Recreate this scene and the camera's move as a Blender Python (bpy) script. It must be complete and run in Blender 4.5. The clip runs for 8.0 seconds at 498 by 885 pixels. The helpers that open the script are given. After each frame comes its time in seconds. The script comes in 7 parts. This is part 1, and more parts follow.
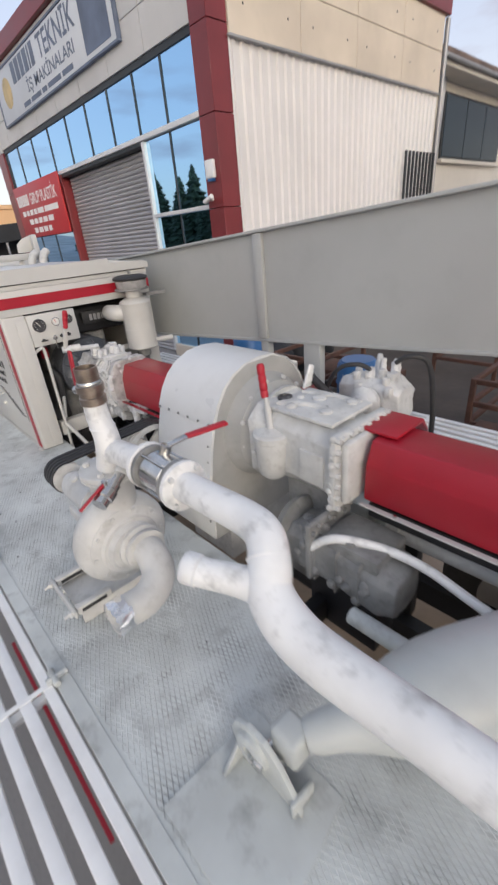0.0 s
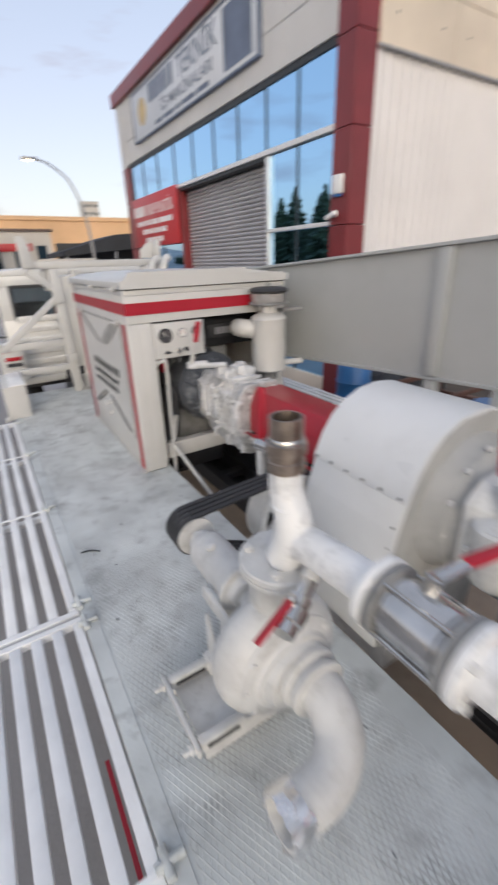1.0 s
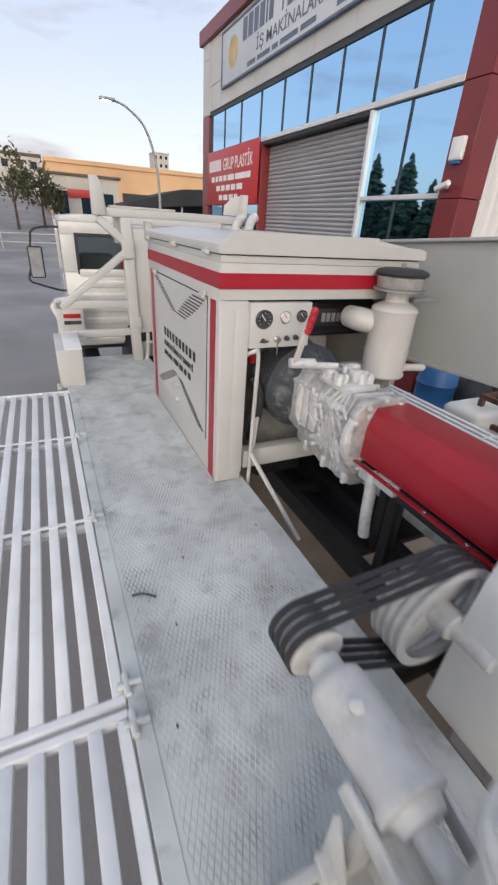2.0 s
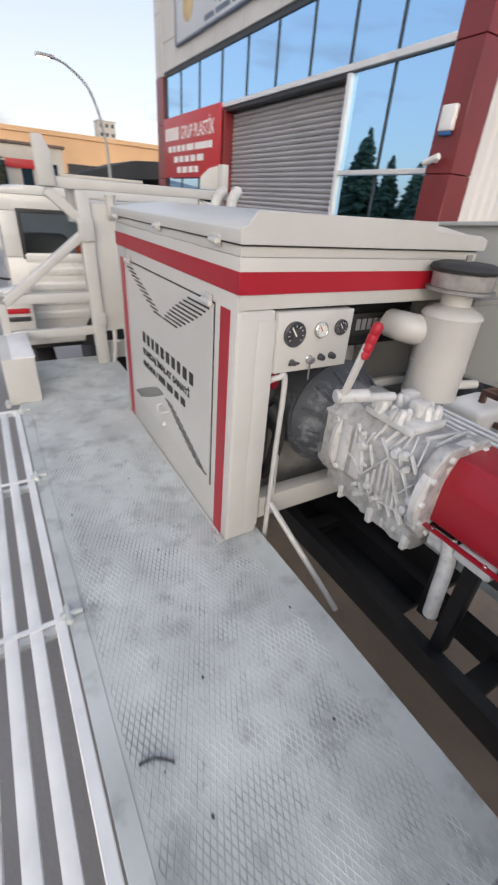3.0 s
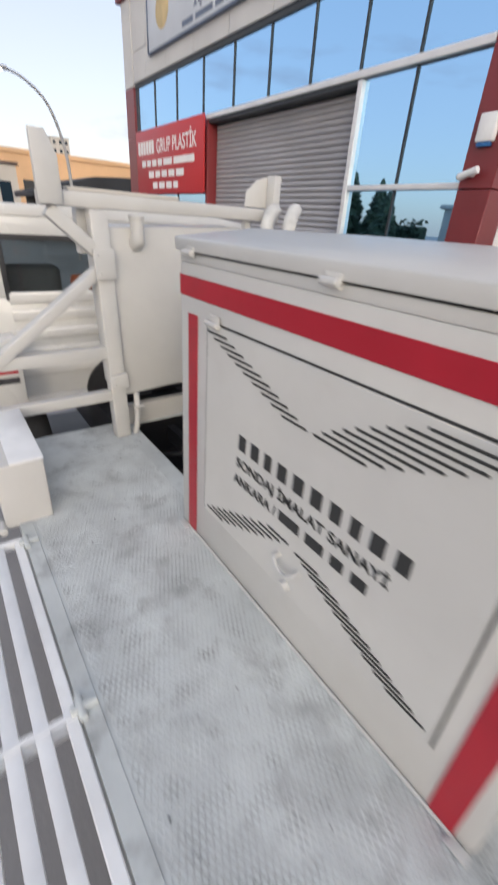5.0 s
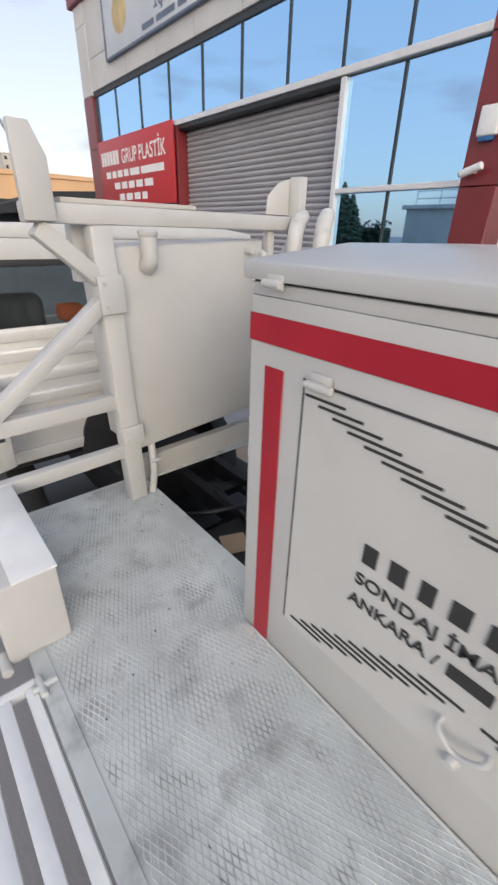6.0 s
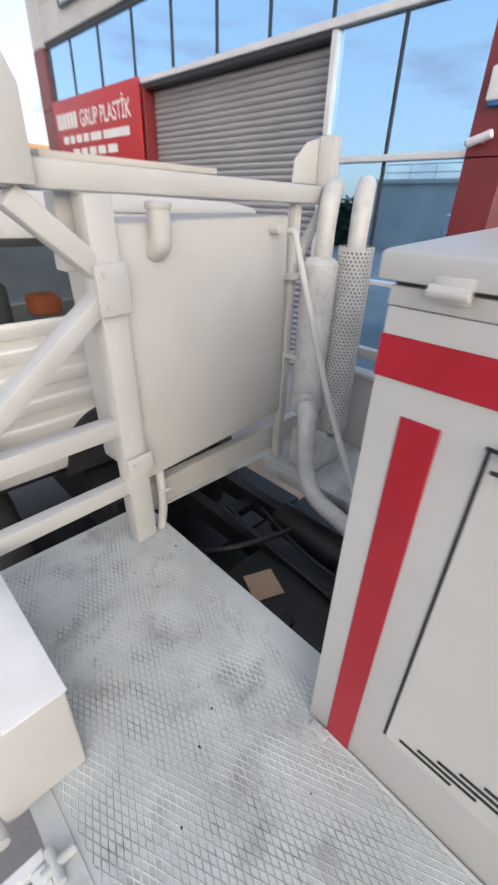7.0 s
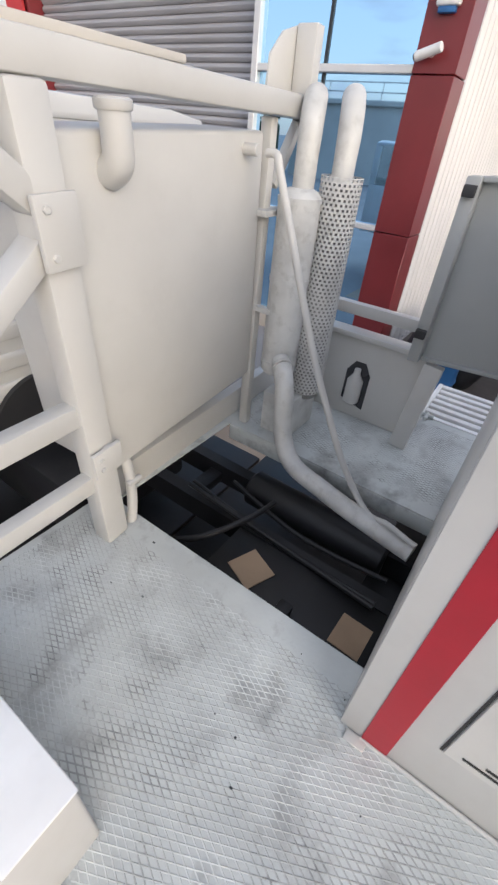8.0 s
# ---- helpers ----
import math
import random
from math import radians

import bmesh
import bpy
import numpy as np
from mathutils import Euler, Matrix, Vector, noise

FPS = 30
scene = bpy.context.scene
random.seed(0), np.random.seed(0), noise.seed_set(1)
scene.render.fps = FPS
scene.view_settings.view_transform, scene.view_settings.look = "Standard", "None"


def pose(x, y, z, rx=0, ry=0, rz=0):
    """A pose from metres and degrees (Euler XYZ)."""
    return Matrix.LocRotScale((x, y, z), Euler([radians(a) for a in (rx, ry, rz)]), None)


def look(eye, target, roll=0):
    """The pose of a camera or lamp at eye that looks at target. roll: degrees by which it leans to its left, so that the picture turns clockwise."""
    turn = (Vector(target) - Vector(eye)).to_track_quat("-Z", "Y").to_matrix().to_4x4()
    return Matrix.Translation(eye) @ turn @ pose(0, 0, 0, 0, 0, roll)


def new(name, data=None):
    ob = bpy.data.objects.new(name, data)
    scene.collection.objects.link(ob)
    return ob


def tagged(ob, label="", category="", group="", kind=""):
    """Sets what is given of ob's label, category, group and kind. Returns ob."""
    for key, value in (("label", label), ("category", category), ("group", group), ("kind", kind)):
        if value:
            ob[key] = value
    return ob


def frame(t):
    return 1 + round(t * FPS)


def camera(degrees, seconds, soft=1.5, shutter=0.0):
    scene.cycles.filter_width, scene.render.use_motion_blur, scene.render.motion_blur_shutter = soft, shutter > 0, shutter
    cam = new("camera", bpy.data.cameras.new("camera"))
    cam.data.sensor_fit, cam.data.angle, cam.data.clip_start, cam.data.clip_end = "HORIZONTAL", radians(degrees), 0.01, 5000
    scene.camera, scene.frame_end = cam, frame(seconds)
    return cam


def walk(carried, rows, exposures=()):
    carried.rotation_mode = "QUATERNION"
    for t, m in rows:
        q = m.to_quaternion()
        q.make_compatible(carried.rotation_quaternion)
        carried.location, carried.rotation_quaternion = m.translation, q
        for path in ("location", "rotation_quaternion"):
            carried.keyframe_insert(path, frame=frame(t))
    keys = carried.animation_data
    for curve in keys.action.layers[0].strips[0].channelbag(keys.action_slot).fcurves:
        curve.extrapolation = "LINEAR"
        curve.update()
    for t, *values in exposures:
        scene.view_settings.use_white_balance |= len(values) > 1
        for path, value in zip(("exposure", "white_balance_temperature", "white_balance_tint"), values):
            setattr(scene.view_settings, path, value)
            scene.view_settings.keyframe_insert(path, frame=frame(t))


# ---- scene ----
cam = camera(62.1, 8.0, 2.4, 0.5)
PATH = [
    (0, (0.108, 0.057, 2.599), (1.283, 1.402, 1.698), -5.3),
    (0.5, (0.067, 0.409, 2.585), (1.348, 1.71, 1.769), -2.4),
    (1, (0.099, 0.79, 2.56), (1.055, 2.348, 1.75), -1.8),
    (1.5, (0.126, 1.181, 2.539), (0.834, 2.815, 1.63), 2.4),
    (1.7, (0.107, 1.314, 2.535), (0.853, 2.925, 1.613), 3.2),
    (2.8, (0.176, 2.082, 2.536), (1.021, 3.607, 1.556), 4.1),
    (3, (0.166, 2.211, 2.522), (1.089, 3.679, 1.525), 4.6),
    (3.5, (0.155, 2.51, 2.523), (1.214, 3.887, 1.533), 3.8),
    (4, (0.208, 2.857, 2.505), (1.15, 4.252, 1.426), 5.1),
    (4.5, (0.166, 3.153, 2.485), (1.226, 4.476, 1.424), 7.9),
    (5, (0.098, 3.492, 2.516), (1.16, 4.904, 1.579), 4.2),
    (5.2, (0.13, 3.644, 2.522), (1.194, 5.099, 1.656), 3.4),
    (6.3, (0.124, 4.338, 2.51), (1.308, 5.659, 1.587), 0.8),
    (6.5, (0.16, 4.462, 2.504), (1.334, 5.789, 1.576), -0.2),
    (7, (0.218, 4.692, 2.503), (1.452, 5.917, 1.516), 2.2),
    (7.5, (0.228, 4.976, 2.483), (1.589, 5.878, 1.327), 2.8),
    (8, (0.282, 5.058, 2.475), (1.635, 5.912, 1.275), 5.6),
]
walk(cam, [(t, look(eye, target, roll)) for t, eye, target, roll in PATH], exposures=[(0.0, 0.88, 6250, 9), (1.5, 0.88, 6250, 9), (3.0, 0.97, 6250, 9), (4.0, 1.0, 6250, 9), (5.0, 0.99, 6250, 9), (6.5, 1.05, 6250, 9), (7.5, 1.3, 6250, 9), (8.0, 1.3, 6250, 9)])

# ---- world, sun, exposure ----
SUN_EL, SUN_AZ = 18.0, 28.0          # degrees; the evening glow stands behind the start of the walk (towards -x, -y)
world = bpy.data.worlds.new("evening_sky")
scene.world = world
world.use_nodes = True
wn, wl = world.node_tree.nodes, world.node_tree.links
sky = wn.new("ShaderNodeTexSky")
sky.sky_type, sky.sun_disc = "NISHITA", False
sky.sun_elevation, sky.sun_rotation = radians(SUN_EL), radians(180 + SUN_AZ)
sky.air_density, sky.dust_density, sky.ozone_density = 1.0, 2.2, 1.6
sky_in = wn.new("ShaderNodeTexCoord")
cl_map = wn.new("ShaderNodeMapping")
cl_map.inputs["Scale"].default_value = (2.2, 2.2, 9.0)
cl_noise = wn.new("ShaderNodeTexNoise")
cl_noise.inputs["Scale"].default_value, cl_noise.inputs["Detail"].default_value = 1.6, 6.0
cl_ramp = wn.new("ShaderNodeValToRGB")
cl_ramp.color_ramp.elements[0].position, cl_ramp.color_ramp.elements[1].position = 0.56, 0.72
cl_mix = wn.new("ShaderNodeMixRGB")
cl_mix.inputs[2].default_value = (1.75, 1.5, 1.65, 1)
cl_gain = wn.new("ShaderNodeMath")
cl_gain.operation, cl_gain.inputs[1].default_value = "MULTIPLY", 0.8
wl.new(sky_in.outputs["Generated"], cl_map.inputs[0])
wl.new(cl_map.outputs[0], cl_noise.inputs["Vector"])
wl.new(cl_noise.outputs["Fac"], cl_ramp.inputs[0])
wl.new(cl_ramp.outputs[0], cl_gain.inputs[0])
wl.new(cl_gain.outputs[0], cl_mix.inputs[0])
# thin evening veil of high cloud, peach at the horizon and pale blue above
veil_z = wn.new("ShaderNodeSeparateXYZ")
veil = wn.new("ShaderNodeValToRGB")
veil.color_ramp.elements[0].position, veil.color_ramp.elements[0].color = 0.0, (3.4, 2.58, 2.25, 1)
veil.color_ramp.elements[1].position, veil.color_ramp.elements[1].color = 0.45, (2.38, 2.34, 2.48, 1)
veil_mix = wn.new("ShaderNodeMixRGB")
veil_mix.inputs[0].default_value = 0.62
wl.new(sky_in.outputs["Generated"], veil_z.inputs[0])
wl.new(veil_z.outputs["Z"], veil.inputs[0])
wl.new(sky.outputs[0], veil_mix.inputs[1])
wl.new(veil.outputs[0], veil_mix.inputs[2])
wl.new(veil_mix.outputs[0], cl_mix.inputs[1])
wl.new(cl_mix.outputs[0], wn["Background"].inputs[0])
wn["Background"].inputs[1].default_value = 0.158

sun = new("sun", bpy.data.lights.new("sun", "SUN"))
sun.data.energy, sun.data.angle, sun.data.color = 0.48, radians(50), (1.0, 0.87, 0.75)
sun_way = Vector((math.sin(radians(SUN_AZ)) * math.cos(radians(SUN_EL)), math.cos(radians(SUN_AZ)) * math.cos(radians(SUN_EL)), -math.sin(radians(SUN_EL))))
sun.matrix_world = look((0, -100, 40), Vector((0, -100, 40)) + sun_way)

# ---- materials ----
MATS = {}


def material(name, color, rough=0.5, metal=0.0, vary=0.12, scale=3.0, dirt=0.0, dirt_color=(0.12, 0.11, 0.10), bump=0.0, bump_scale=60.0, spec=0.5, coat=0.0):
    """A painted, rusty or bare surface: broad blotches, fine grain, dirt and relief at real size."""
    if name in MATS:
        return MATS[name]
    m = bpy.data.materials.new(name)
    m.use_nodes = True
    n, l = m.node_tree.nodes, m.node_tree.links
    b = n["Principled BSDF"]
    b.inputs["Roughness"].default_value, b.inputs["Metallic"].default_value = rough, metal
    b.inputs["Specular IOR Level"].default_value = spec
    b.inputs["Coat Weight"].default_value = coat
    geo = n.new("ShaderNodeNewGeometry")
    broad, fine = n.new("ShaderNodeTexNoise"), n.new("ShaderNodeTexNoise")
    broad.inputs["Scale"].default_value, broad.inputs["Detail"].default_value = scale, 5.0
    fine.inputs["Scale"].default_value, fine.inputs["Detail"].default_value = bump_scale, 4.0
    l.new(geo.outputs["Position"], broad.inputs["Vector"])
    l.new(geo.outputs["Position"], fine.inputs["Vector"])
    mix = n.new("ShaderNodeMixRGB")
    mix.inputs[1].default_value = (*[c * (1 - vary) for c in color], 1)
    mix.inputs[2].default_value = (*[min(1, c * (1 + vary)) for c in color], 1)
    spread = n.new("ShaderNodeMapRange")
    spread.inputs["From Min"].default_value, spread.inputs["From Max"].default_value = 0.34, 0.66
    l.new(broad.outputs["Fac"], spread.inputs["Value"])
    l.new(spread.outputs[0], mix.inputs[0])
    out = mix.outputs[0]
    if dirt:
        ramp = n.new("ShaderNodeValToRGB")
        ramp.color_ramp.elements[0].position, ramp.color_ramp.elements[1].position = 0.52, 0.78
        spots = n.new("ShaderNodeTexNoise")
        spots.inputs["Scale"].default_value, spots.inputs["Detail"].default_value = scale * 2.3, 9.0
        spots.inputs["Roughness"].default_value = 0.62
        l.new(geo.outputs["Position"], spots.inputs["Vector"])
        l.new(spots.outputs["Fac"], ramp.inputs[0])
        gain = n.new("ShaderNodeMath")
        gain.operation, gain.inputs[1].default_value = "MULTIPLY", dirt
        l.new(ramp.outputs[0], gain.inputs[0])
        soil = n.new("ShaderNodeMixRGB")
        soil.inputs[2].default_value = (*dirt_color, 1)
        l.new(gain.outputs[0], soil.inputs[0])
        l.new(out, soil.inputs[1])
        out = soil.outputs[0]
    l.new(out, b.inputs["Base Color"])
    rmap = n.new("ShaderNodeMapRange")
    rmap.inputs["To Min"].default_value, rmap.inputs["To Max"].default_value = max(0.02, rough - 0.1), min(1, rough + 0.12)
    l.new(broad.outputs["Fac"], rmap.inputs["Value"])
    l.new(rmap.outputs[0], b.inputs["Roughness"])
    if bump:
        bp = n.new("ShaderNodeBump")
        bp.inputs["Strength"].default_value, bp.inputs["Distance"].default_value = 0.6, bump
        l.new(fine.outputs["Fac"], bp.inputs["Height"])
        l.new(bp.outputs[0], b.inputs["Normal"])
    MATS[name] = m
    return m


CREAM = material("cream_paint", (0.575, 0.568, 0.545), 0.32, vary=0.04, scale=2.5, dirt=0.10, dirt_color=(0.30, 0.27, 0.23), bump=0.0006, bump_scale=45)
CASTING = material("painted_casting", (0.60, 0.60, 0.585), 0.48, vary=0.10, scale=9, dirt=0.42, dirt_color=(0.22, 0.21, 0.19), bump=0.0022, bump_scale=70)
PIPEPAINT = material("pipe_paint", (0.80, 0.80, 0.79), 0.32, vary=0.07, scale=7, dirt=0.80, dirt_color=(0.30, 0.30, 0.29), bump=0.0016, bump_scale=35)
PUMPPAINT = material("pump_paint", (0.60, 0.598, 0.58), 0.42, vary=0.10, scale=8, dirt=0.5, dirt_color=(0.32, 0.31, 0.28), bump=0.0018, bump_scale=45)
DRUMPAINT = material("drum_sheet_paint", (0.72, 0.725, 0.72), 0.3, vary=0.04, scale=3, dirt=0.15, dirt_color=(0.42, 0.41, 0.39), bump=0.0006, bump_scale=40)
GREYPLATE = material("grey_end_plate_paint", (0.43, 0.43, 0.415), 0.45, vary=0.10, scale=5, dirt=0.35, dirt_color=(0.26, 0.25, 0.23), bump=0.0012)
DECK = material("deck_paint", (0.575, 0.602, 0.588), 0.46, vary=0.15, scale=2.6, dirt=0.95, dirt_color=(0.17, 0.168, 0.165), bump=0.0008, bump_scale=90)
RIDGE = material("worn_ridge", (0.53, 0.55, 0.538), 0.55, vary=0.30, scale=5.0, dirt=1.0, dirt_color=(0.11, 0.108, 0.105), bump=0.0005)
MASTPAINT = material("mast_grey_paint", (0.42, 0.43, 0.42), 0.5, vary=0.05, scale=1.5, dirt=0.25, dirt_color=(0.30, 0.30, 0.285), bump=0.0006)
WHITE = material("white_slat_paint", (0.84, 0.84, 0.83), 0.4, vary=0.06, scale=5, dirt=0.14, dirt_color=(0.4, 0.39, 0.37), bump=0.0006)
RED = material("red_paint", (0.385, 0.012, 0.027), 0.34, vary=0.09, scale=4, dirt=0.06, dirt_color=(0.2, 0.02, 0.02), bump=0.0005, bump_scale=40)
REDGRIP = material("red_rubber", (0.42, 0.012, 0.028), 0.45, vary=0.08, bump=0.0006)
BLACK = material("black_chassis", (0.016, 0.016, 0.018), 0.45, vary=0.3, dirt=0.25, dirt_color=(0.05, 0.045, 0.04), bump=0.001)
RUBBER = material("black_rubber", (0.03, 0.03, 0.032), 0.6, vary=0.2, dirt=0.2, dirt_color=(0.11, 0.11, 0.11), bump=0.0006)
INK = material("black_stencil_ink", (0.03, 0.03, 0.03), 0.6, vary=0.15)
DARKSLOT = material("dark_louvre", (0.035, 0.035, 0.035), 0.7, vary=0.2)
SILVERCAST = material("silver_white_casting", (0.66, 0.66, 0.655), 0.42, 0.1, vary=0.10, scale=10, dirt=0.55, dirt_color=(0.20, 0.20, 0.195), bump=0.002, bump_scale=80)
SLATE = material("dark_bell_paint", (0.075, 0.082, 0.095), 0.5, vary=0.2, scale=5, dirt=0.7, dirt_color=(0.40, 0.41, 0.42), bump=0.0015, bump_scale=50)
CYLPAINT = material("cylinder_grey_paint", (0.52, 0.545, 0.535), 0.36, vary=0.05, scale=3, dirt=0.3, dirt_color=(0.36, 0.37, 0.36), bump=0.0006)
STEEL = material("bright_steel", (0.62, 0.61, 0.59), 0.22, 1.0, vary=0.12, scale=14, bump=0.0005)
FOIL = material("aluminium_tape", (0.82, 0.82, 0.82), 0.24, 1.0, vary=0.08, scale=20, bump=0.003, bump_scale=30)
BRASS = material("tarnished_steel_fitting", (0.40, 0.33, 0.27), 0.36, 1.0, vary=0.25, scale=20, dirt=0.3, bump=0.0008)
GREYCAST = material("grey_oily_casting", (0.24, 0.24, 0.235), 0.5, vary=0.2, scale=10, dirt=0.5, dirt_color=(0.06, 0.06, 0.06), bump=0.003, bump_scale=55)
ALUCAST = material("dirty_aluminium_casting", (0.47, 0.47, 0.465), 0.5, 0.2, vary=0.25, scale=14, dirt=0.6, dirt_color=(0.10, 0.10, 0.10), bump=0.004, bump_scale=45)
DIAL = material("dial_face", (0.05, 0.05, 0.055), 0.25, vary=0.1)
DIALWHITE = material("white_dial_face", (0.75, 0.74, 0.70), 0.3, vary=0.05)
ASPHALT = material("asphalt", (0.30, 0.29, 0.288), 0.85, vary=0.22, scale=0.25, dirt=0.25, dirt_color=(0.17, 0.155, 0.14), bump=0.006, bump_scale=28)
EARTH = material("brown_yard_soil", (0.42, 0.33, 0.25), 0.9, vary=0.2, scale=1.2, dirt=0.3, bump=0.01, bump_scale=14)
DARKSOIL = material("dark_yard_soil", (0.075, 0.062, 0.054), 0.85, vary=0.3, scale=0.8, dirt=0.4, dirt_color=(0.16, 0.12, 0.09), bump=0.012, bump_scale=9)
BOWL = material("smoky_plastic_bowl", (0.30, 0.29, 0.28), 0.18, vary=0.2, scale=20, coat=0.4)
# tan of the sheets that stand for lit soil under the bay
SOILPATCH = material("cardboard", (0.46, 0.33, 0.22), 0.8, vary=0.08, scale=6, bump=0.0008)
PANELGREY = material("facade_cladding", (0.58, 0.575, 0.565), 0.55, vary=0.06, scale=0.8, dirt=0.15, dirt_color=(0.40, 0.385, 0.36))
CONCRETE = material("precast_concrete", (0.66, 0.58, 0.48), 0.75, vary=0.10, scale=0.7, dirt=0.22, dirt_color=(0.40, 0.34, 0.27), bump=0.003, bump_scale=20)
MAROON = material("maroon_cladding", (0.20, 0.028, 0.032), 0.32, vary=0.12, scale=1.2, dirt=0.12, dirt_color=(0.10, 0.02, 0.02))
CORRUGATED = material("white_corrugated_sheet", (0.74, 0.72, 0.71), 0.45, vary=0.05, scale=0.6, dirt=0.12, dirt_color=(0.52, 0.47, 0.42))
SHUTTER = material("shutter_aluminium", (0.44, 0.43, 0.44), 0.42, 0.25, vary=0.06, scale=1.0)
ALU = material("white_aluminium_frame", (0.72, 0.72, 0.72), 0.35, 0.2, vary=0.05)
GASKET = material("dark_gasket", (0.03, 0.035, 0.04), 0.5, vary=0.1)
SIGNRED = material("red_vinyl_sign", (0.48, 0.035, 0.04), 0.4, vary=0.04, scale=1.0)
SIGNWHITE = material("white_vinyl", (0.82, 0.80, 0.78), 0.45, vary=0.04)
BANNER = material("banner_vinyl", (0.60, 0.63, 0.67), 0.45, vary=0.10, scale=0.6)
BANNERDARK = material("banner_dark_print", (0.12, 0.15, 0.22), 0.45, vary=0.25, scale=1.5)
BANNERGOLD = material("banner_gold_print", (0.55, 0.42, 0.20), 0.45, vary=0.25, scale=2)
CABWHITE = material("cab_white_paint", (0.66, 0.655, 0.63), 0.25, vary=0.03, dirt=0.06, dirt_color=(0.4, 0.38, 0.35), coat=0.4)
LAMPRED = material("red_lamp_lens", (0.45, 0.015, 0.025), 0.15, vary=0.1)
LAMPWHITE = material("clear_lamp_lens", (0.75, 0.75, 0.75), 0.15, vary=0.1)
GALV = material("galvanised_steel", (0.36, 0.36, 0.37), 0.45, 0.6, vary=0.1)
STUCCO = material("ochre_stucco", (0.68, 0.44, 0.25), 0.85, vary=0.10, scale=0.15, dirt=0.15, dirt_color=(0.35, 0.26, 0.18))
PALESTUCCO = material("pale_stucco", (0.56, 0.53, 0.48), 0.85, vary=0.10, scale=0.3, dirt=0.25, dirt_color=(0.33, 0.31, 0.28))
TARP = material("dark_tarpaulin", (0.02, 0.022, 0.026), 0.6, vary=0.3, scale=0.6)
ROOFTILE = material("brown_roof_tile", (0.14, 0.10, 0.085), 0.8, vary=0.25, scale=2, bump=0.01, bump_scale=9)
BARK = material("bark", (0.10, 0.07, 0.05), 0.9, vary=0.3, scale=4, bump=0.01, bump_scale=20)
LEAF = material("dark_conifer_needles", (0.045, 0.07, 0.04), 0.7, vary=0.4, scale=2)
LEAFDRY = material("olive_leaves", (0.10, 0.10, 0.05), 0.7, vary=0.4, scale=2)
RUST = material("rusty_rack_steel", (0.11, 0.055, 0.04), 0.7, 0.2, vary=0.3, scale=6, bump=0.001)
BLUE = material("blue_barrel_plastic", (0.03, 0.13, 0.33), 0.4, vary=0.12)
ORANGE = material("orange_cloth", (0.65, 0.14, 0.04), 0.8, vary=0.15)
SEATGREY = material("grey_seat_cloth", (0.12, 0.13, 0.14), 0.85, vary=0.2)
CARPAINT = material("silver_car_paint", (0.5, 0.5, 0.5), 0.25, 0.3, vary=0.05)


def glass(name, color, rough, metal):
    m = bpy.data.materials.new(name)
    m.use_nodes = True
    b = m.node_tree.nodes["Principled BSDF"]
    b.inputs["Base Color"].default_value = (*color, 1)
    b.inputs["Roughness"].default_value, b.inputs["Metallic"].default_value = rough, metal
    return m


LAMPGLOW = bpy.data.materials.new("lit_street_lamp_lens")
LAMPGLOW.use_nodes = True
LAMPGLOW.node_tree.nodes["Principled BSDF"].inputs["Emission Color"].default_value = (1.0, 0.82, 0.55, 1)
LAMPGLOW.node_tree.nodes["Principled BSDF"].inputs["Emission Strength"].default_value = 4.0
MIRRORGLASS = glass("blue_reflective_glazing", (0.42, 0.70, 0.98), 0.02, 1.0)
DARKGLASS = glass("dark_glazing", (0.02, 0.035, 0.05), 0.04, 0.0)
DARKGLASS.node_tree.nodes["Principled BSDF"].inputs["Specular IOR Level"].default_value = 0.14
CABGLASS = glass("cab_window_glass", (0.55, 0.6, 0.6), 0.0, 0.0)
CABGLASS.node_tree.nodes["Principled BSDF"].inputs["Transmission Weight"].default_value = 1.0
DIALGLASS = CABGLASS


# ---- mesh helpers ----
def part(name, bm, mat, parent=None, label="", smooth=40):
    """One mesh object from a bmesh, under a thing or a part."""
    me = bpy.data.meshes.new(name)
    bm.normal_update()
    bm.to_mesh(me)
    bm.free()
    me.materials.append(mat)
    if smooth:
        for p in me.polygons:
            p.use_smooth = True
        me.set_sharp_from_angle(angle=radians(smooth))
    ob = new(name, me)
    if parent is not None:
        ob.parent = parent
        ob.matrix_parent_inverse = chain(parent).inverted()
    if label:
        ob["label"] = label
    return ob


def chain(ob):
    m = ob.matrix_basis.copy()
    return m if ob.parent is None else chain(ob.parent) @ ob.matrix_parent_inverse @ m


def thing(name, place, label, category, group="", kind=""):
    e = new(name)
    e.empty_display_size = 0.1
    e.location = place
    return tagged(e, label, category, group, kind)


def nudge(ob, dx, dy, dz=0.0):
    """Sets a finished thing over, with all its parts."""
    ob.location += Vector((dx, dy, dz))
    return ob


def bevelled(bm, width, segments=2):
    if width:
        bmesh.ops.bevel(bm, geom=list(bm.edges), offset=width, segments=segments, affect="EDGES", profile=0.5, clamp_overlap=True)
    return bm


def add_box(bm, x0, x1, y0, y1, z0, z1):
    v = [bm.verts.new((x, y, z)) for z in (z0, z1) for x, y in ((x0, y0), (x1, y0), (x1, y1), (x0, y1))]
    for f in ((3, 2, 1, 0), (4, 5, 6, 7), (0, 1, 5, 4), (1, 2, 6, 5), (2, 3, 7, 6), (3, 0, 4, 7)):
        bm.faces.new([v[i] for i in f])
    return bm


def box(x0, x1, y0, y1, z0, z1, bevel=0.004, segments=2):
    return bevelled(add_box(bmesh.new(), x0, x1, y0, y1, z0, z1), bevel, segments)


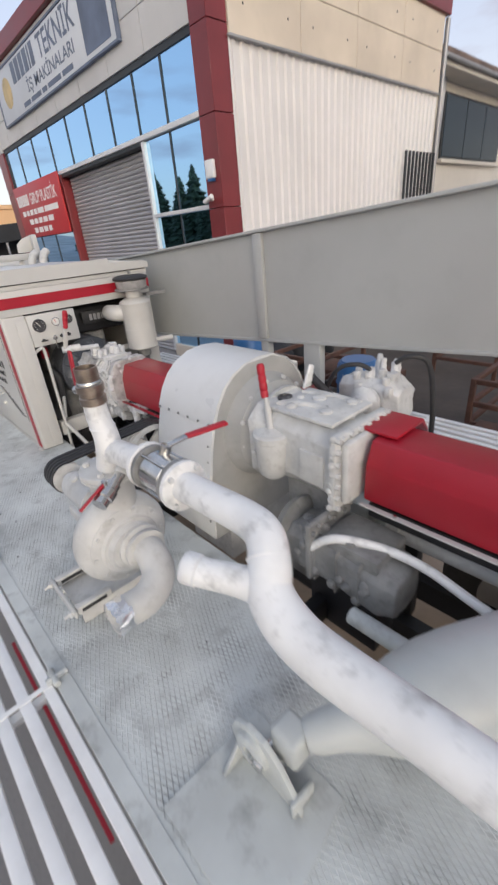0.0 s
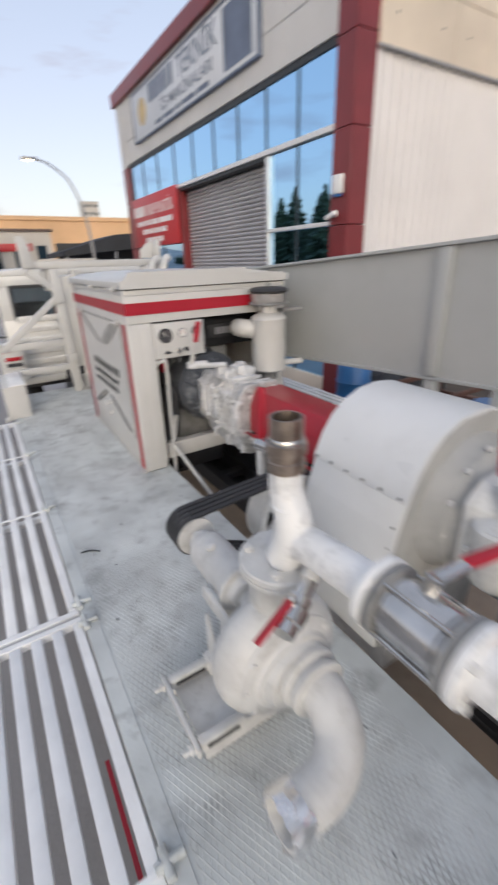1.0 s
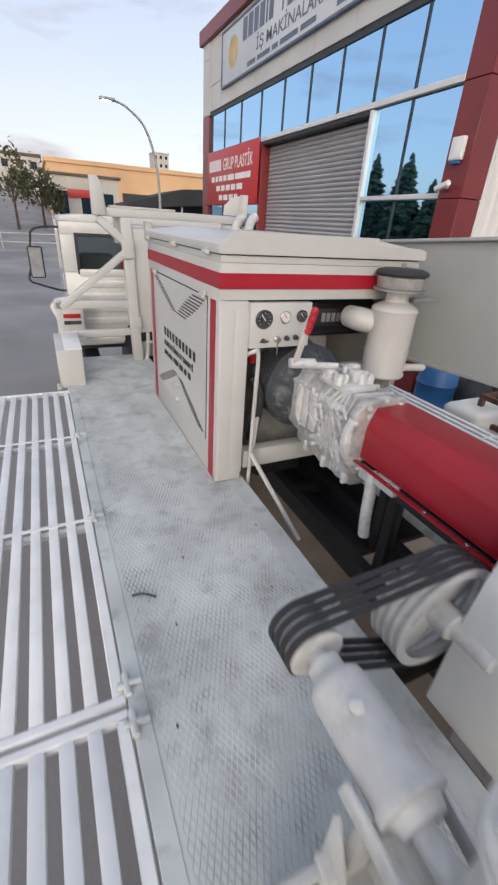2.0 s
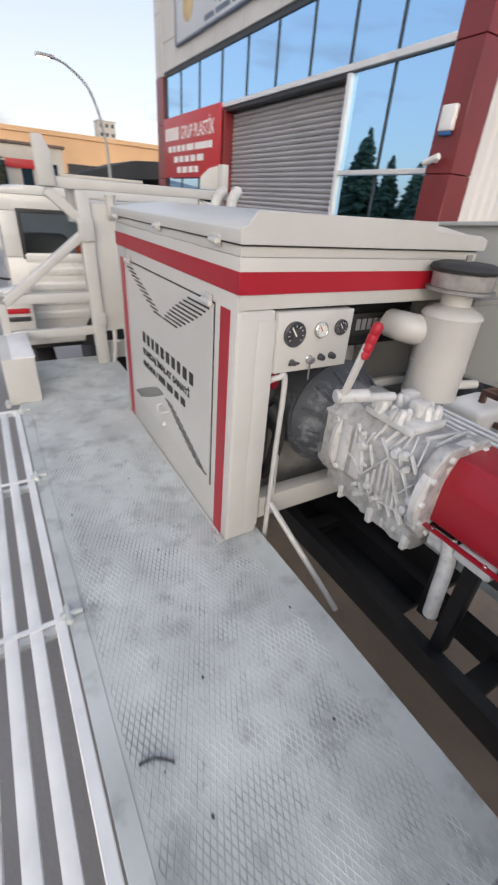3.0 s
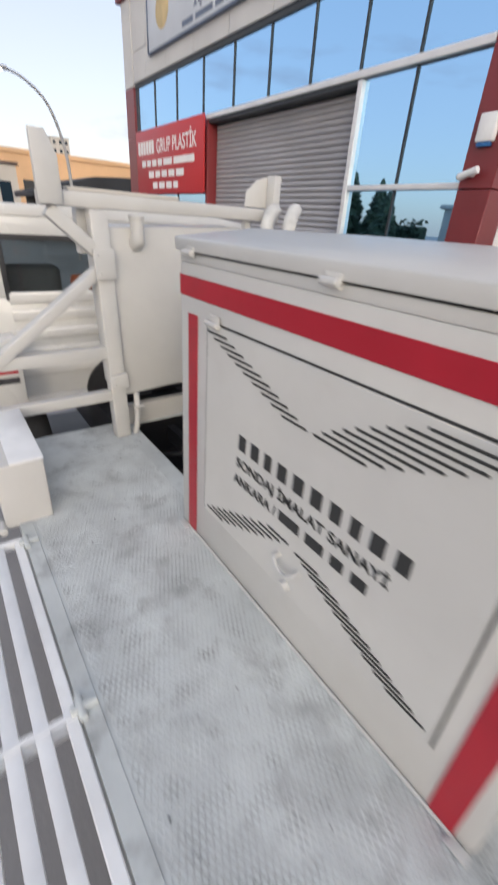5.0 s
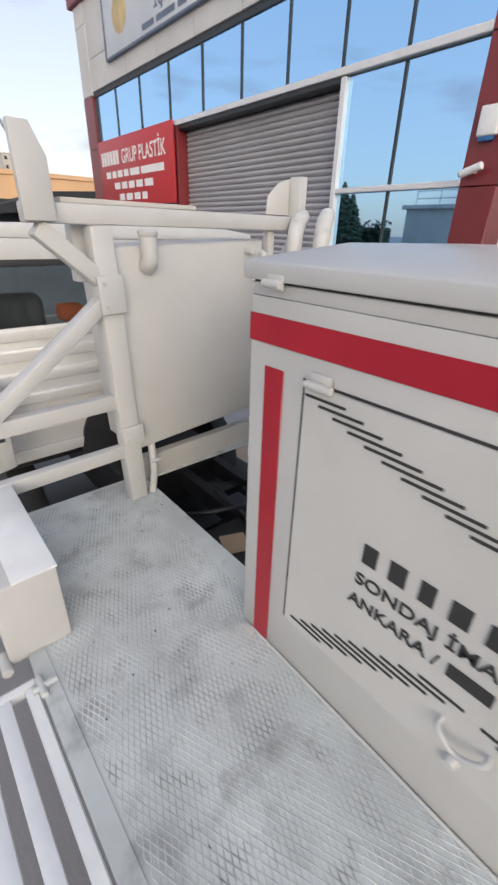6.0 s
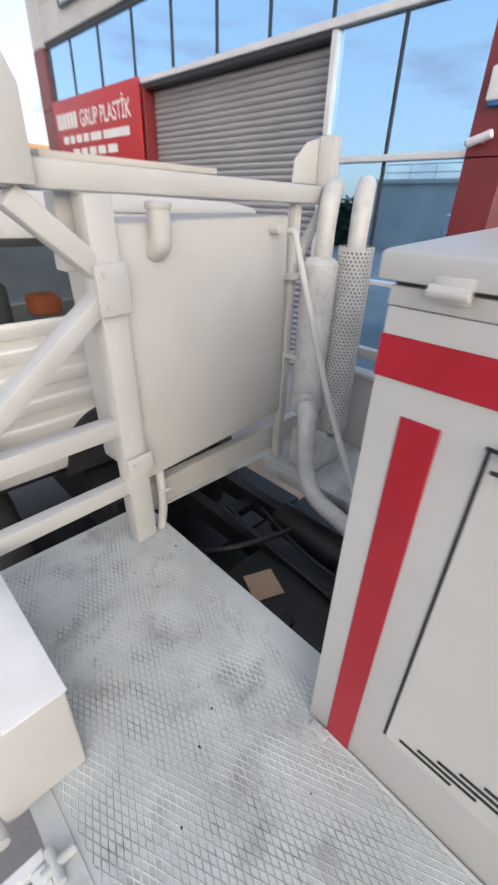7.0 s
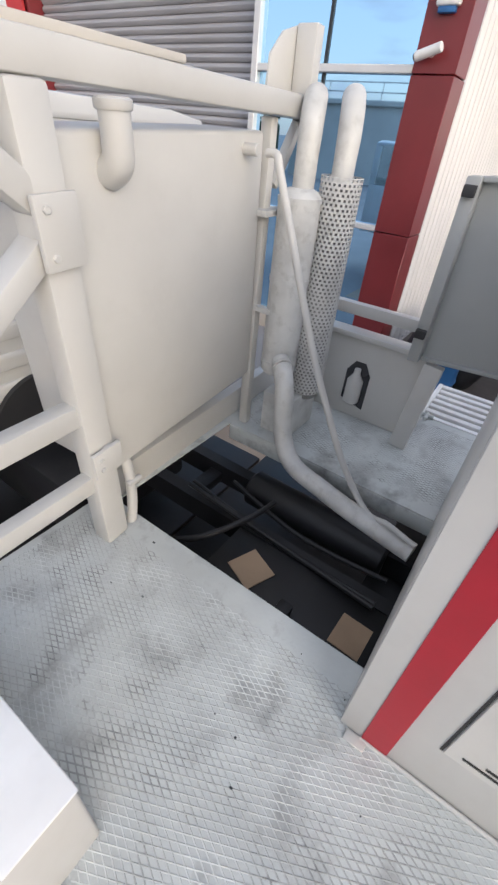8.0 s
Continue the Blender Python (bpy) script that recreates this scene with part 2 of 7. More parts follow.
def add_prism(bm, outline, axis, a, b):
    """A closed outline of two coordinates, drawn out along an axis from a to b."""
    def at(p, d):
        return {"x": (d, p[0], p[1]), "y": (p[0], d, p[1]), "z": (p[0], p[1], d)}[axis]
    lo, hi = [bm.verts.new(at(p, a)) for p in outline], [bm.verts.new(at(p, b)) for p in outline]
    k = len(outline)
    bm.faces.new(lo[::-1])
    bm.faces.new(hi)
    for i in range(k):
        bm.faces.new((lo[i], lo[(i + 1) % k], hi[(i + 1) % k], hi[i]))
    bmesh.ops.recalc_face_normals(bm, faces=list(bm.faces))
    return bm


def prism(outline, axis, a, b, bevel=0.0, segments=2):
    return bevelled(add_prism(bmesh.new(), outline, axis, a, b), bevel, segments)


def frame_of(way):
    way = Vector(way).normalized()
    side = way.cross(Vector((0, 0, 1)))
    if side.length < 1e-3:
        side = Vector((1, 0, 0))
    side.normalize()
    return way, side, side.cross(way)


def add_lathe(bm, start, way, profile, seg=32, caps=True):
    """Turned body: profile of (distance along the axis, radius)."""
    start = Vector(start)
    way, side, up = frame_of(way)
    rings = []
    for d, r in profile:
        rings.append([bm.verts.new(start + way * d + (side * math.cos(2 * math.pi * i / seg) + up * math.sin(2 * math.pi * i / seg)) * max(r, 1e-4)) for i in range(seg)])
    for a, b in zip(rings, rings[1:]):
        for i in range(seg):
            bm.faces.new((a[i], a[(i + 1) % seg], b[(i + 1) % seg], b[i]))
    if caps:
        bm.faces.new(rings[0][::-1])
        bm.faces.new(rings[-1])
    bmesh.ops.recalc_face_normals(bm, faces=list(bm.faces))
    return bm


def lathe(start, way, profile, seg=32, caps=True):
    return add_lathe(bmesh.new(), start, way, profile, seg, caps)


def rod(a, b, r, seg=16):
    a, b = Vector(a), Vector(b)
    n = (b - a).length
    c = min(r * 0.15, n * 0.2)
    return lathe(a, b - a, [(0, r - c), (c, r), (n - c, r), (n, r - c)], seg)


def add_tube(bm, points, r, seg=20, steps=8, hollow=False):
    """A round tube along a smooth line through the points; r may be one radius or one a point."""
    pts = [Vector(p) for p in points]
    rad = list(r) if hasattr(r, "__len__") else [r] * len(pts)
    line, radii = [], []
    for i in range(len(pts) - 1):
        p0, p1, p2, p3 = pts[max(i - 1, 0)], pts[i], pts[i + 1], pts[min(i + 2, len(pts) - 1)]
        for s in range(steps):
            t = s / steps
            line.append(0.5 * ((2 * p1) + (p2 - p0) * t + (2 * p0 - 5 * p1 + 4 * p2 - p3) * t * t + (3 * p1 - p0 - 3 * p2 + p3) * t ** 3))
            radii.append(rad[i] * (1 - t) + rad[i + 1] * t)
    line.append(pts[-1])
    radii.append(rad[-1])
    way, side, up = frame_of(line[1] - line[0])
    rings = []
    for i, p in enumerate(line):
        w = (line[min(i + 1, len(line) - 1)] - line[max(i - 1, 0)]).normalized()
        side = (side - w * side.dot(w)).normalized()
        up = side.cross(w)
        rings.append([bm.verts.new(p + (side * math.cos(2 * math.pi * k / seg) + up * math.sin(2 * math.pi * k / seg)) * radii[i]) for k in range(seg)])
    for a, b in zip(rings, rings[1:]):
        for k in range(seg):
            bm.faces.new((a[k], a[(k + 1) % seg], b[(k + 1) % seg], b[k]))
    bm.faces.new(rings[0][::-1])
    bm.faces.new(rings[-1])
    bmesh.ops.recalc_face_normals(bm, faces=list(bm.faces))
    return bm


def tube(points, r, seg=20, steps=8):
    return add_tube(bmesh.new(), points, r, seg, steps)


def beam(a, b, w, h, bevel=0.006, up=(0, 0, 1)):
    """A square-section steel bar from a to b: w across, h along up."""
    a, b = Vector(a), Vector(b)
    way = (b - a).normalized()
    side = way.cross(Vector(up)).normalized()
    top = side.cross(way)
    bm = bmesh.new()
    v = [bm.verts.new(p + side * (sx * w / 2) + top * (sz * h / 2)) for p in (a, b) for sx, sz in ((-1, -1), (1, -1), (1, 1), (-1, 1))]
    for f in ((3, 2, 1, 0), (4, 5, 6, 7), (0, 1, 5, 4), (1, 2, 6, 5), (2, 3, 7, 6), (3, 0, 4, 7)):
        bm.faces.new([v[i] for i in f])
    bmesh.ops.recalc_face_normals(bm, faces=list(bm.faces))
    return bevelled(bm, bevel, 2)


def bolt(place, way, r=0.012, h=0.01):
    return lathe(place, way, [(0, r), (h * 0.8, r), (h, r * 0.8)], 6)


def words(name, text, m, size, mat, parent, width=0.0, depth=0.0012):
    """Lettering in the built-in font as a mesh, in the local xy plane of m, stretched to a width."""
    cu = bpy.data.curves.new(name, "FONT")
    cu.body, cu.size, cu.extrude, cu.offset = text, size, depth, size * 0.012
    tmp = bpy.data.objects.new(name, cu)
    me = bpy.data.meshes.new_from_object(tmp)
    bpy.data.objects.remove(tmp)
    bm = bmesh.new()
    bm.from_mesh(me)
    bpy.data.meshes.remove(me)
    if width:
        x1 = max(v.co.x for v in bm.verts)
        bmesh.ops.scale(bm, vec=(width / x1, 1, 1), verts=list(bm.verts))
    bmesh.ops.transform(bm, matrix=m, verts=list(bm.verts))
    return part(name, bm, mat, parent, smooth=0)


def bars(name, widths, gap, h, m, mat, parent, depth=0.0012):
    """Plain bars in a row, of the size of unlettered writing."""
    x = 0.0
    for w in widths:
        if w > 0:
            bm = add_box(bmesh.new(), x, x + w, 0, h, -depth, depth)
            bmesh.ops.transform(bm, matrix=m, verts=list(bm.verts))
            part(name, bm, mat, parent, smooth=0)
        x += abs(w) + gap


# ---- ground and distance ----
def build_ground():
    bm = bmesh.new()
    n = 40
    grid = {}
    xs = [-1500, -600, -250, -120, -60, -35, -20, -12, -8, -6, -4, -2, 0, 2, 4, 6, 8, 12, 20, 35, 60, 120, 250, 600, 1500]
    ys = [-1500, -600, -250, -120, -60, -30, -15, -8, -4, 0, 4, 8, 12, 18, 26, 36, 48, 62, 80, 100, 130, 180, 260, 500, 1500]
    for i, x in enumerate(xs):
        for j, y in enumerate(ys):
            z = 0.0
            if y > 48 and -40 < x < 6:
                z = min(9.0, (y - 48) * 0.085) * max(0.0, min(1.0, (6 - x) / 6.0))
            grid[i, j] = bm.verts.new((x, y, z))
    for i in range(len(xs) - 1):
        for j in range(len(ys) - 1):
            bm.faces.new((grid[i, j], grid[i + 1, j], grid[i + 1, j + 1], grid[i, j + 1]))
    tagged(part("ground", bm, ASPHALT), "grey worn asphalt yard and street", "ground", kind="structure")
    bm = bmesh.new()
    add_box(bm, 0.9, 3.296, -6, 8.2, 0.0, 0.006)
    tagged(part("yard_soil", bm, EARTH, smooth=0), "brown dusty soil patch under the truck", "soil", kind="structure")
    bm = bmesh.new()
    add_box(bm, 3.3, 17.0, -7, 6.55, 0.0, 0.012)
    tagged(part("work_yard", bm, DARKSOIL, smooth=0), "very dark brown soil of the work yard beside the factory", "soil", kind="structure")


def far_building(name, x0, x1, y0, y1, z1, mat, label, rows, cols, roof=0.5, roofmat=None, z0=0.0):
    b = thing(name, ((x0 + x1) / 2, y0, z0), label, "building")
    part("wall", box(x0, x1, y0, y1, z0, z1, 0.02, 1), mat, b)
    part("roof", box(x0 - 0.3, x1 + 0.3, y0 - 0.3, y1 + 0.3, z1, z1 + roof, 0.05, 1), roofmat or mat, b)
    w, h = (x1 - x0) / max(cols, 1), (z1 - z0) / max(rows, 1)
    for r in range(rows):
        for c in range(cols):
            cx, cz = x0 + (c + 0.5) * w, z0 + (r + 0.55) * h
            wd = part("window", box(cx - w * 0.27, cx + w * 0.27, y0 - 0.05, y0 + 0.02, cz - h * 0.24, cz + h * 0.24, 0.0), PALESTUCCO, b, smooth=0)
            part("pane", box(cx - w * 0.22, cx + w * 0.22, y0 - 0.09, y0 - 0.06, cz - h * 0.2, cz + h * 0.2, 0.0), DARKGLASS, wd, smooth=0)
    return b


def conifer(place, h, spread, seed):
    rnd = random.Random(seed)
    t = thing("conifer_tree", place, "tall dark green conifer with drooping branches", "tree", group="conifers across the street")
    x, y, z = place
    part("trunk", lathe(place, (0, 0, 1), [(0, h * 0.022), (h * 0.5, h * 0.013), (h, 0.02)], 8), BARK, t)
    bm = bmesh.new()
    for k in range(420):
        f = rnd.random() ** 0.8
        zz = z + h * (0.1 + 0.9 * f)
        reach = spread * (1 - f) ** 0.8 * rnd.uniform(0.45, 1.0) + 0.12
        a = rnd.uniform(0, 2 * math.pi)
        tip = Vector((x + math.cos(a) * reach, y + math.sin(a) * reach, zz - reach * rnd.uniform(0.15, 0.4)))
        root = Vector((x, y, zz))
        side = Vector((-math.sin(a), math.cos(a), 0)) * (reach * 0.22 + 0.06)
        mid = root.lerp(tip, 0.6)
        v = [bm.verts.new(p) for p in (root, mid + side, tip, mid - side, mid + Vector((0, 0, 0.12)), mid - Vector((0, 0, reach * 0.25 + 0.1)))]
        for f3 in ((0, 1, 4), (1, 2, 4), (2, 3, 4), (3, 0, 4), (1, 0, 5), (2, 1, 5), (3, 2, 5), (0, 3, 5)):
            bm.faces.new([v[i] for i in f3])
    part("crown", bm, LEAF, t, smooth=0)


def leafy_tree(place, h, spread, seed):
    rnd = random.Random(seed)
    t = thing("street_tree", place, "roadside tree with a loose olive crown", "tree", group="trees beside the street")
    x, y, z = place
    tr = lathe(place, (0, 0, 1), [(0, 0.16), (h * 0.4, 0.10), (h * 0.75, 0.04)], 8)
    for k in range(5):
        a = rnd.uniform(0, 6.28)
        add_tube(tr, [(x, y, z + h * 0.35), (x + math.cos(a) * spread * 0.4, y + math.sin(a) * spread * 0.4, z + h * 0.6), (x + math.cos(a) * spread * 0.7, y + math.sin(a) * spread * 0.7, z + h * 0.8)], (0.06, 0.04, 0.02), 6, 3)
    part("trunk", tr, BARK, t)
    bm = bmesh.new()
    heads = [(rnd.uniform(-0.6, 0.6) * spread, rnd.uniform(-0.6, 0.6) * spread, h * rnd.uniform(0.5, 0.95)) for _ in range(9)]
    for k in range(900):
        hx, hy, hz = rnd.choice(heads)
        c = Vector((x + hx + rnd.gauss(0, spread * 0.2), y + hy + rnd.gauss(0, spread * 0.2), z + hz + rnd.gauss(0, h * 0.08)))
        a, b = Vector((rnd.uniform(-1, 1), rnd.uniform(-1, 1), rnd.uniform(-1, 1))) * 0.16, Vector((rnd.uniform(-1, 1), rnd.uniform(-1, 1), rnd.uniform(-1, 1))) * 0.16
        bm.faces.new([bm.verts.new(p) for p in (c - a, c + b, c + a, c - b)])
    part("crown", bm, LEAFDRY, t, smooth=0)


def parked_car(place, turn, mat, label):
    c = thing("parked_car", place, label, "car", group="cars parked along the street")
    m = Matrix.Translation(place) @ Matrix.Rotation(radians(turn), 4, "Z")
    prof = [(-2.1, 0.3), (2.1, 0.3), (2.15, 0.75), (1.2, 0.92), (0.6, 1.42), (-1.1, 1.45), (-1.8, 0.98), (-2.15, 0.85)]
    bm = prism(prof, "y", -0.85, 0.85, 0.08, 2)
    bmesh.ops.transform(bm, matrix=m, verts=list(bm.verts))
    body = part("body", bm, mat, c)
    bm = prism([(-1.55, 0.98), (0.9, 0.98), (0.5, 1.36), (-1.05, 1.38)], "y", -0.87, 0.87, 0.02, 1)
    bmesh.ops.transform(bm, matrix=m, verts=list(bm.verts))
    part("window", bm, DARKGLASS, c)
    for sx in (-1.3, 1.3):
        for sy in (-0.75, 0.75):
            bm = lathe((sx, sy - 0.1, 0.31), (0, 1, 0), [(0, 0.25), (0.03, 0.31), (0.17, 0.31), (0.2, 0.25)], 16)
            bmesh.ops.transform(bm, matrix=m, verts=list(bm.verts))
            part("wheel", bm, RUBBER, c)


def build_distance():
    far_building("ochre_warehouse", 3.0, 46, 92, 120, 10.0, STUCCO, "long ochre warehouse lit by low evening sun", 0, 0, 0.7)
    far_building("ochre_block", -34, -10, 150, 170, 19, STUCCO, "ochre apartment block on the hill", 4, 7, 0.6, z0=6)
    far_building("pale_block", -9, 3, 128, 140, 13.5, PALESTUCCO, "pale low block on the hill", 2, 4, 0.6, ROOFTILE, z0=6)
    far_building("shop_row", 2.2, 10.5, 66, 72, 6.6, PALESTUCCO, "low shop with a red signboard", 1, 3, 0.3, ROOFTILE)
    s = thing("shop_sign", (6.0, 65.8, 4.4), "red shop signboard on the pale shop", "sign")
    part("board", box(4.2, 8.0, 65.7, 65.85, 4.3, 5.2, 0.02), SIGNRED, s)
    far_building("office_tower", 58, 66, 250, 258, 31.5, PALESTUCCO, "far grey office tower in haze", 9, 3, 0.4)
    shed = thing("dark_shed", (12, 44, 0), "low open shed under black tarpaulin", "shed")
    part("roof", prism([(7.4, 3.6), (12, 4.9), (18, 5.3), (24, 5.3), (24, 4.6), (7.4, 3.2)], "y", 42, 50, 0.05, 1), TARP, shed)
    part("wall", box(7.6, 24, 46, 46.2, 0, 4.4, 0.02), TARP, shed)
    for x in (7.7, 12, 16, 20):
        part("post", box(x - 0.08, x + 0.08, 42.2, 42.36, 0, 3.4 + min(1.2, (x - 7.4) * 0.25), 0.01), GALV, shed)
    for k, (x, y, h, sp) in enumerate(((-1.6, 56, 7.2, 2.2), (1.0, 60, 5.8, 2.0), (-5.5, 70, 6.5, 2.4), (2.5, 63, 4.6, 1.5), (-13, 88, 7, 2.6))):
        leafy_tree((x, y, max(0.0, (y - 48) * 0.085 * max(0.0, min(1.0, (6 - x) / 6.0))) - 0.1), h, sp, 40 + k)
    for k, (x, y, turn) in enumerate(((-7.5, 76, 80), (-7.0, 84, 84), (-9.5, 92, 80), (-10.5, 101, 78))):
        z = (y - 48) * 0.085
        parked_car((x, y, min(9, z)), turn, (CARPAINT, CABWHITE, CARPAINT, BLACK)[k], ("silver car parked on the sloping street", "white car parked on the sloping street", "silver car parked on the sloping street", "dark car parked on the sloping street")[k])
    rail = thing("street_railing", (-8, 36, 0), "low pale street railing beyond the yard", "railing")
    for z in (0.55, 1.1):
        part("rail", rod((-22, 37, z), (1.5, 37, z), 0.035, 8), PALESTUCCO, rail)
    for k in range(14):
        part("post", rod((-22 + k * 1.8, 37, 0), (-22 + k * 1.8, 37, 1.15), 0.035, 8), PALESTUCCO, rail)
    lamp = thing("street_lamp", (7.1, 30, 0), "grey steel street lamp with a curved arm", "street lamp")
    part("pole", tube([(7.1, 30, 0), (7.08, 30, 3.0), (6.95, 30, 5.2), (6.4, 30, 6.9), (5.5, 30, 7.7), (4.75, 30, 7.95)], (0.10, 0.085, 0.075, 0.065, 0.055, 0.05), 12, 8), GALV, lamp)
    part("lamp_head", box(4.05, 4.85, 29.86, 30.14, 7.88, 8.03, 0.05, 3), GALV, lamp)
    part("lamp_lens", box(4.12, 4.62, 29.89, 30.11, 7.84, 7.879, 0.015, 2), LAMPGLOW, lamp, "glowing warm lamp lens")
    # across the street, behind the camera: what the glazing mirrors and an added hall that holds off the low sun
    w = far_building("opposite_workshop", -30, -22, 8, 25, 4.4, PALESTUCCO, "low pale workshop across the street", 0, 0, 0.3)
    for k in range(9):
        part("roof_post", rod((-21.9, 9 + k * 1.9, 4.7), (-21.9, 9 + k * 1.9, 5.6), 0.03, 8), GALV, w)
    for z in (5.1, 5.6):
        part("roof_rail", rod((-21.9, 9, z), (-21.9, 24.2, z), 0.03, 8), GALV, w)
    for k, (x, y, h) in enumerate(((-17, 26.5, 5.2), (-19, 29, 6.2), (-18, 31, 6.6), (-17, 33, 8.4), (-18, 34.8, 7.8), (-17, 36.4, 5.6), (-18, 38.5, 9.0), (-16.5, 40, 6.0), (-18.5, 41.6, 8.4), (-17, 44, 9.2), (-18, 46, 6.2), (-18, 48, 8.0), (-18, 51, 9.0))):
        conifer((x, y, 0), h, h * 0.36, 7 + k)
    # leafy bank added so that the lower panes mirror a dark slope
    hd = thing("mirrored_dark_bank", (-20.5, 40, 0), "long dark leafy bank added for the lower panes to mirror", "hedge")
    rnd = random.Random(31)
    bm = box(-21.2, -20.0, 25.5, 75, 0, 3.1, 0.2, 2)
    for k in range(5000):
        c = Vector((rnd.uniform(-21.2, -19.85), rnd.uniform(25.4, 75), rnd.uniform(0.3, 3.25 + 0.3 * math.sin(k))))
        if c.z < 3.05:
            c.x = -19.95 + rnd.uniform(-0.1, 0.12)
        u, v = Vector((rnd.uniform(-1, 1), rnd.uniform(-1, 1), rnd.uniform(-1, 1))) * 0.22, Vector((rnd.uniform(-1, 1), rnd.uniform(-1, 1), rnd.uniform(-1, 1))) * 0.22
        bm.faces.new([bm.verts.new(p) for p in (c - u, c + v, c + u, c - v)])
    part("foliage", bm, LEAF, hd, smooth=0)
    # unseen hall, added only to cut the low sun
    far_building("added_sun_block", -45, 60, -66, -58, 8.0, PALESTUCCO, "unseen long hall added behind the yard to hold off the low sun", 2, 14, 0.5)


build_ground()
build_distance()


# ---- the factory building ----
FX = 5.75           # plane of the glazed front
CY = 6.57           # corner with the corrugated side


def build_factory():
    f = thing("factory_building", (FX + 4, CY + 5, 0), "two-storey workshop with mirror glazing, maroon columns and a closed shutter", "building")
    # body behind the front
    part("wall", box(FX + 0.32, 13.55, CY + 0.1, 18.0, 0, 6.9, 0.0), CONCRETE, f, smooth=0)
    # corner columns, in cladding lengths
    for z0, z1 in ((0, 1.62), (1.63, 3.05), (3.06, 4.44), (4.45, 5.60), (5.61, 7.0), (7.01, 7.40)):
        part("column_panel", box(FX - 0.03, FX + 0.40, CY, CY + 0.43, z0, z1, 0.006, 1), MAROON, f)
        part("column_panel", box(FX - 0.03, FX + 0.40, 17.45, 18.05, z0, z1, 0.006, 1), MAROON if z1 < 5.7 else PANELGREY, f)
    # parapet
    part("coping", box(FX - 0.12, FX + 0.45, CY - 0.1, 18.2, 7.41, 7.78, 0.01, 1), MAROON, f)
    part("coping", box(FX + 0.452, 13.7, CY - 0.1, CY + 0.5, 7.01, 7.45, 0.01, 1), MAROON, f)
    # cladding over the windows
    ys = [7.005, 8.4, 9.8, 11.2, 12.6, 14.0, 15.4, 16.6, 17.445]
    for a, b in zip(ys, ys[1:]):
        for z0, z1 in ((5.67, 6.30), (6.312, 7.40)):
            part("cladding_panel", box(FX - 0.01, FX + 0.1, a + 0.006, b - 0.006, z0, z1, 0.006, 1), PANELGREY, f)
    # dark strip stands for the shadow gap under the cladding
    part("shade_strip", box(FX + 0.02, FX + 0.3, 7.005, 17.445, 5.56, 5.665, 0.0), GASKET, f, smooth=0)
    # upper window band
    mull = [7.0, 8.03, 9.04, 10.13, 11.26, 12.43, 13.65, 14.94, 16.2, 17.3, 17.45]
    for a, b in zip(mull, mull[1:]):
        w = part("window_frame", box(FX + 0.03, FX + 0.12, b - 0.018, b + 0.018, 4.54, 5.56, 0.0), GASKET, f, smooth=0)
        part("pane", box(FX + 0.05, FX + 0.062, a + 0.02, b - 0.02, 4.54, 5.56, 0.0), MIRRORGLASS, w, smooth=0)
    part("transom", box(FX - 0.03, FX + 0.12, 7.0, 13.4, 4.45, 4.54, 0.008, 1), ALU, f)
    part("mullion", box(FX - 0.03, FX + 0.12, 8.90, 8.99, 0.15, 4.43, 0.008, 1), ALU, f)
    # glazing beside the shutter
    part("transom", box(FX - 0.03, FX + 0.12, 7.0, 8.90, 3.06, 3.13, 0.008, 1), ALU, f)
    part("transom", box(FX - 0.03, FX + 0.12, 7.0, 8.90, 1.62, 1.68, 0.008, 1), ALU, f)
    for z0, z1 in ((3.13, 4.43), (1.68, 3.06), (0.3, 1.62)):
        w = part("window_frame", box(FX + 0.03, FX + 0.1, 8.005, 8.04, z0, z1, 0.0), GASKET, f, smooth=0)
        for a, b in ((7.0, 8.005), (8.04, 8.90)):
            part("pane", box(FX + 0.05, FX + 0.062, a, b, z0, z1, 0.0), MIRRORGLASS, w, smooth=0)
    part("plinth", box(FX - 0.02, FX + 0.3, 7.0, 8.95, 0, 0.3, 0.01), CONCRETE, f)
    # roller shutter in its recess
    sh = part("shutter", box(FX + 0.26, FX + 0.3, 8.99, 13.32, 0, 4.44, 0.0), SHUTTER, f, "closed grey roller shutter", smooth=0)
    prof = [(FX + 0.24, 0.0), (FX + 0.215, 0.02), (FX + 0.205, 0.045), (FX + 0.215, 0.07), (FX + 0.24, 0.088)]
    bm0 = bmesh.new()
    add_prism(bm0, [*prof, (FX + 0.262, 0.088), (FX + 0.262, 0.0)], "y", 9.0, 13.31)
    first = part("slat", bm0, SHUTTER, sh)
    for k in range(1, 47):
        o = new("slat", first.data)
        o.parent, o.matrix_parent_inverse = sh, first.matrix_parent_inverse
        o.location = (0, 0, 0.093 * k)
    part("reveal", box(FX - 0.02, FX + 0.31, 13.325, 13.405, 0, 4.445, 0.006), MAROON, f)
    # dark strip stands for the shadow at the shutter head
    part("shade_strip", box(FX + 0.0, FX + 0.31, 8.99, 13.32, 4.38, 4.445, 0.006), GASKET, f)
    # glazing under the signboard
    for a, b in ((13.41, 14.93), (14.96, 16.19), (16.22, 17.28), (17.31, 17.44)):
        w = part("window_frame", box(FX + 0.03, FX + 0.12, b, b + 0.03, 0.3, 4.54, 0.0), GASKET, f, smooth=0)
        part("pane", box(FX + 0.05, FX + 0.062, a, b, 0.3, 4.54, 0.0), MIRRORGLASS, w, smooth=0)
    # corrugated side
    bm = bmesh.new()
    outline, x = [], 6.125
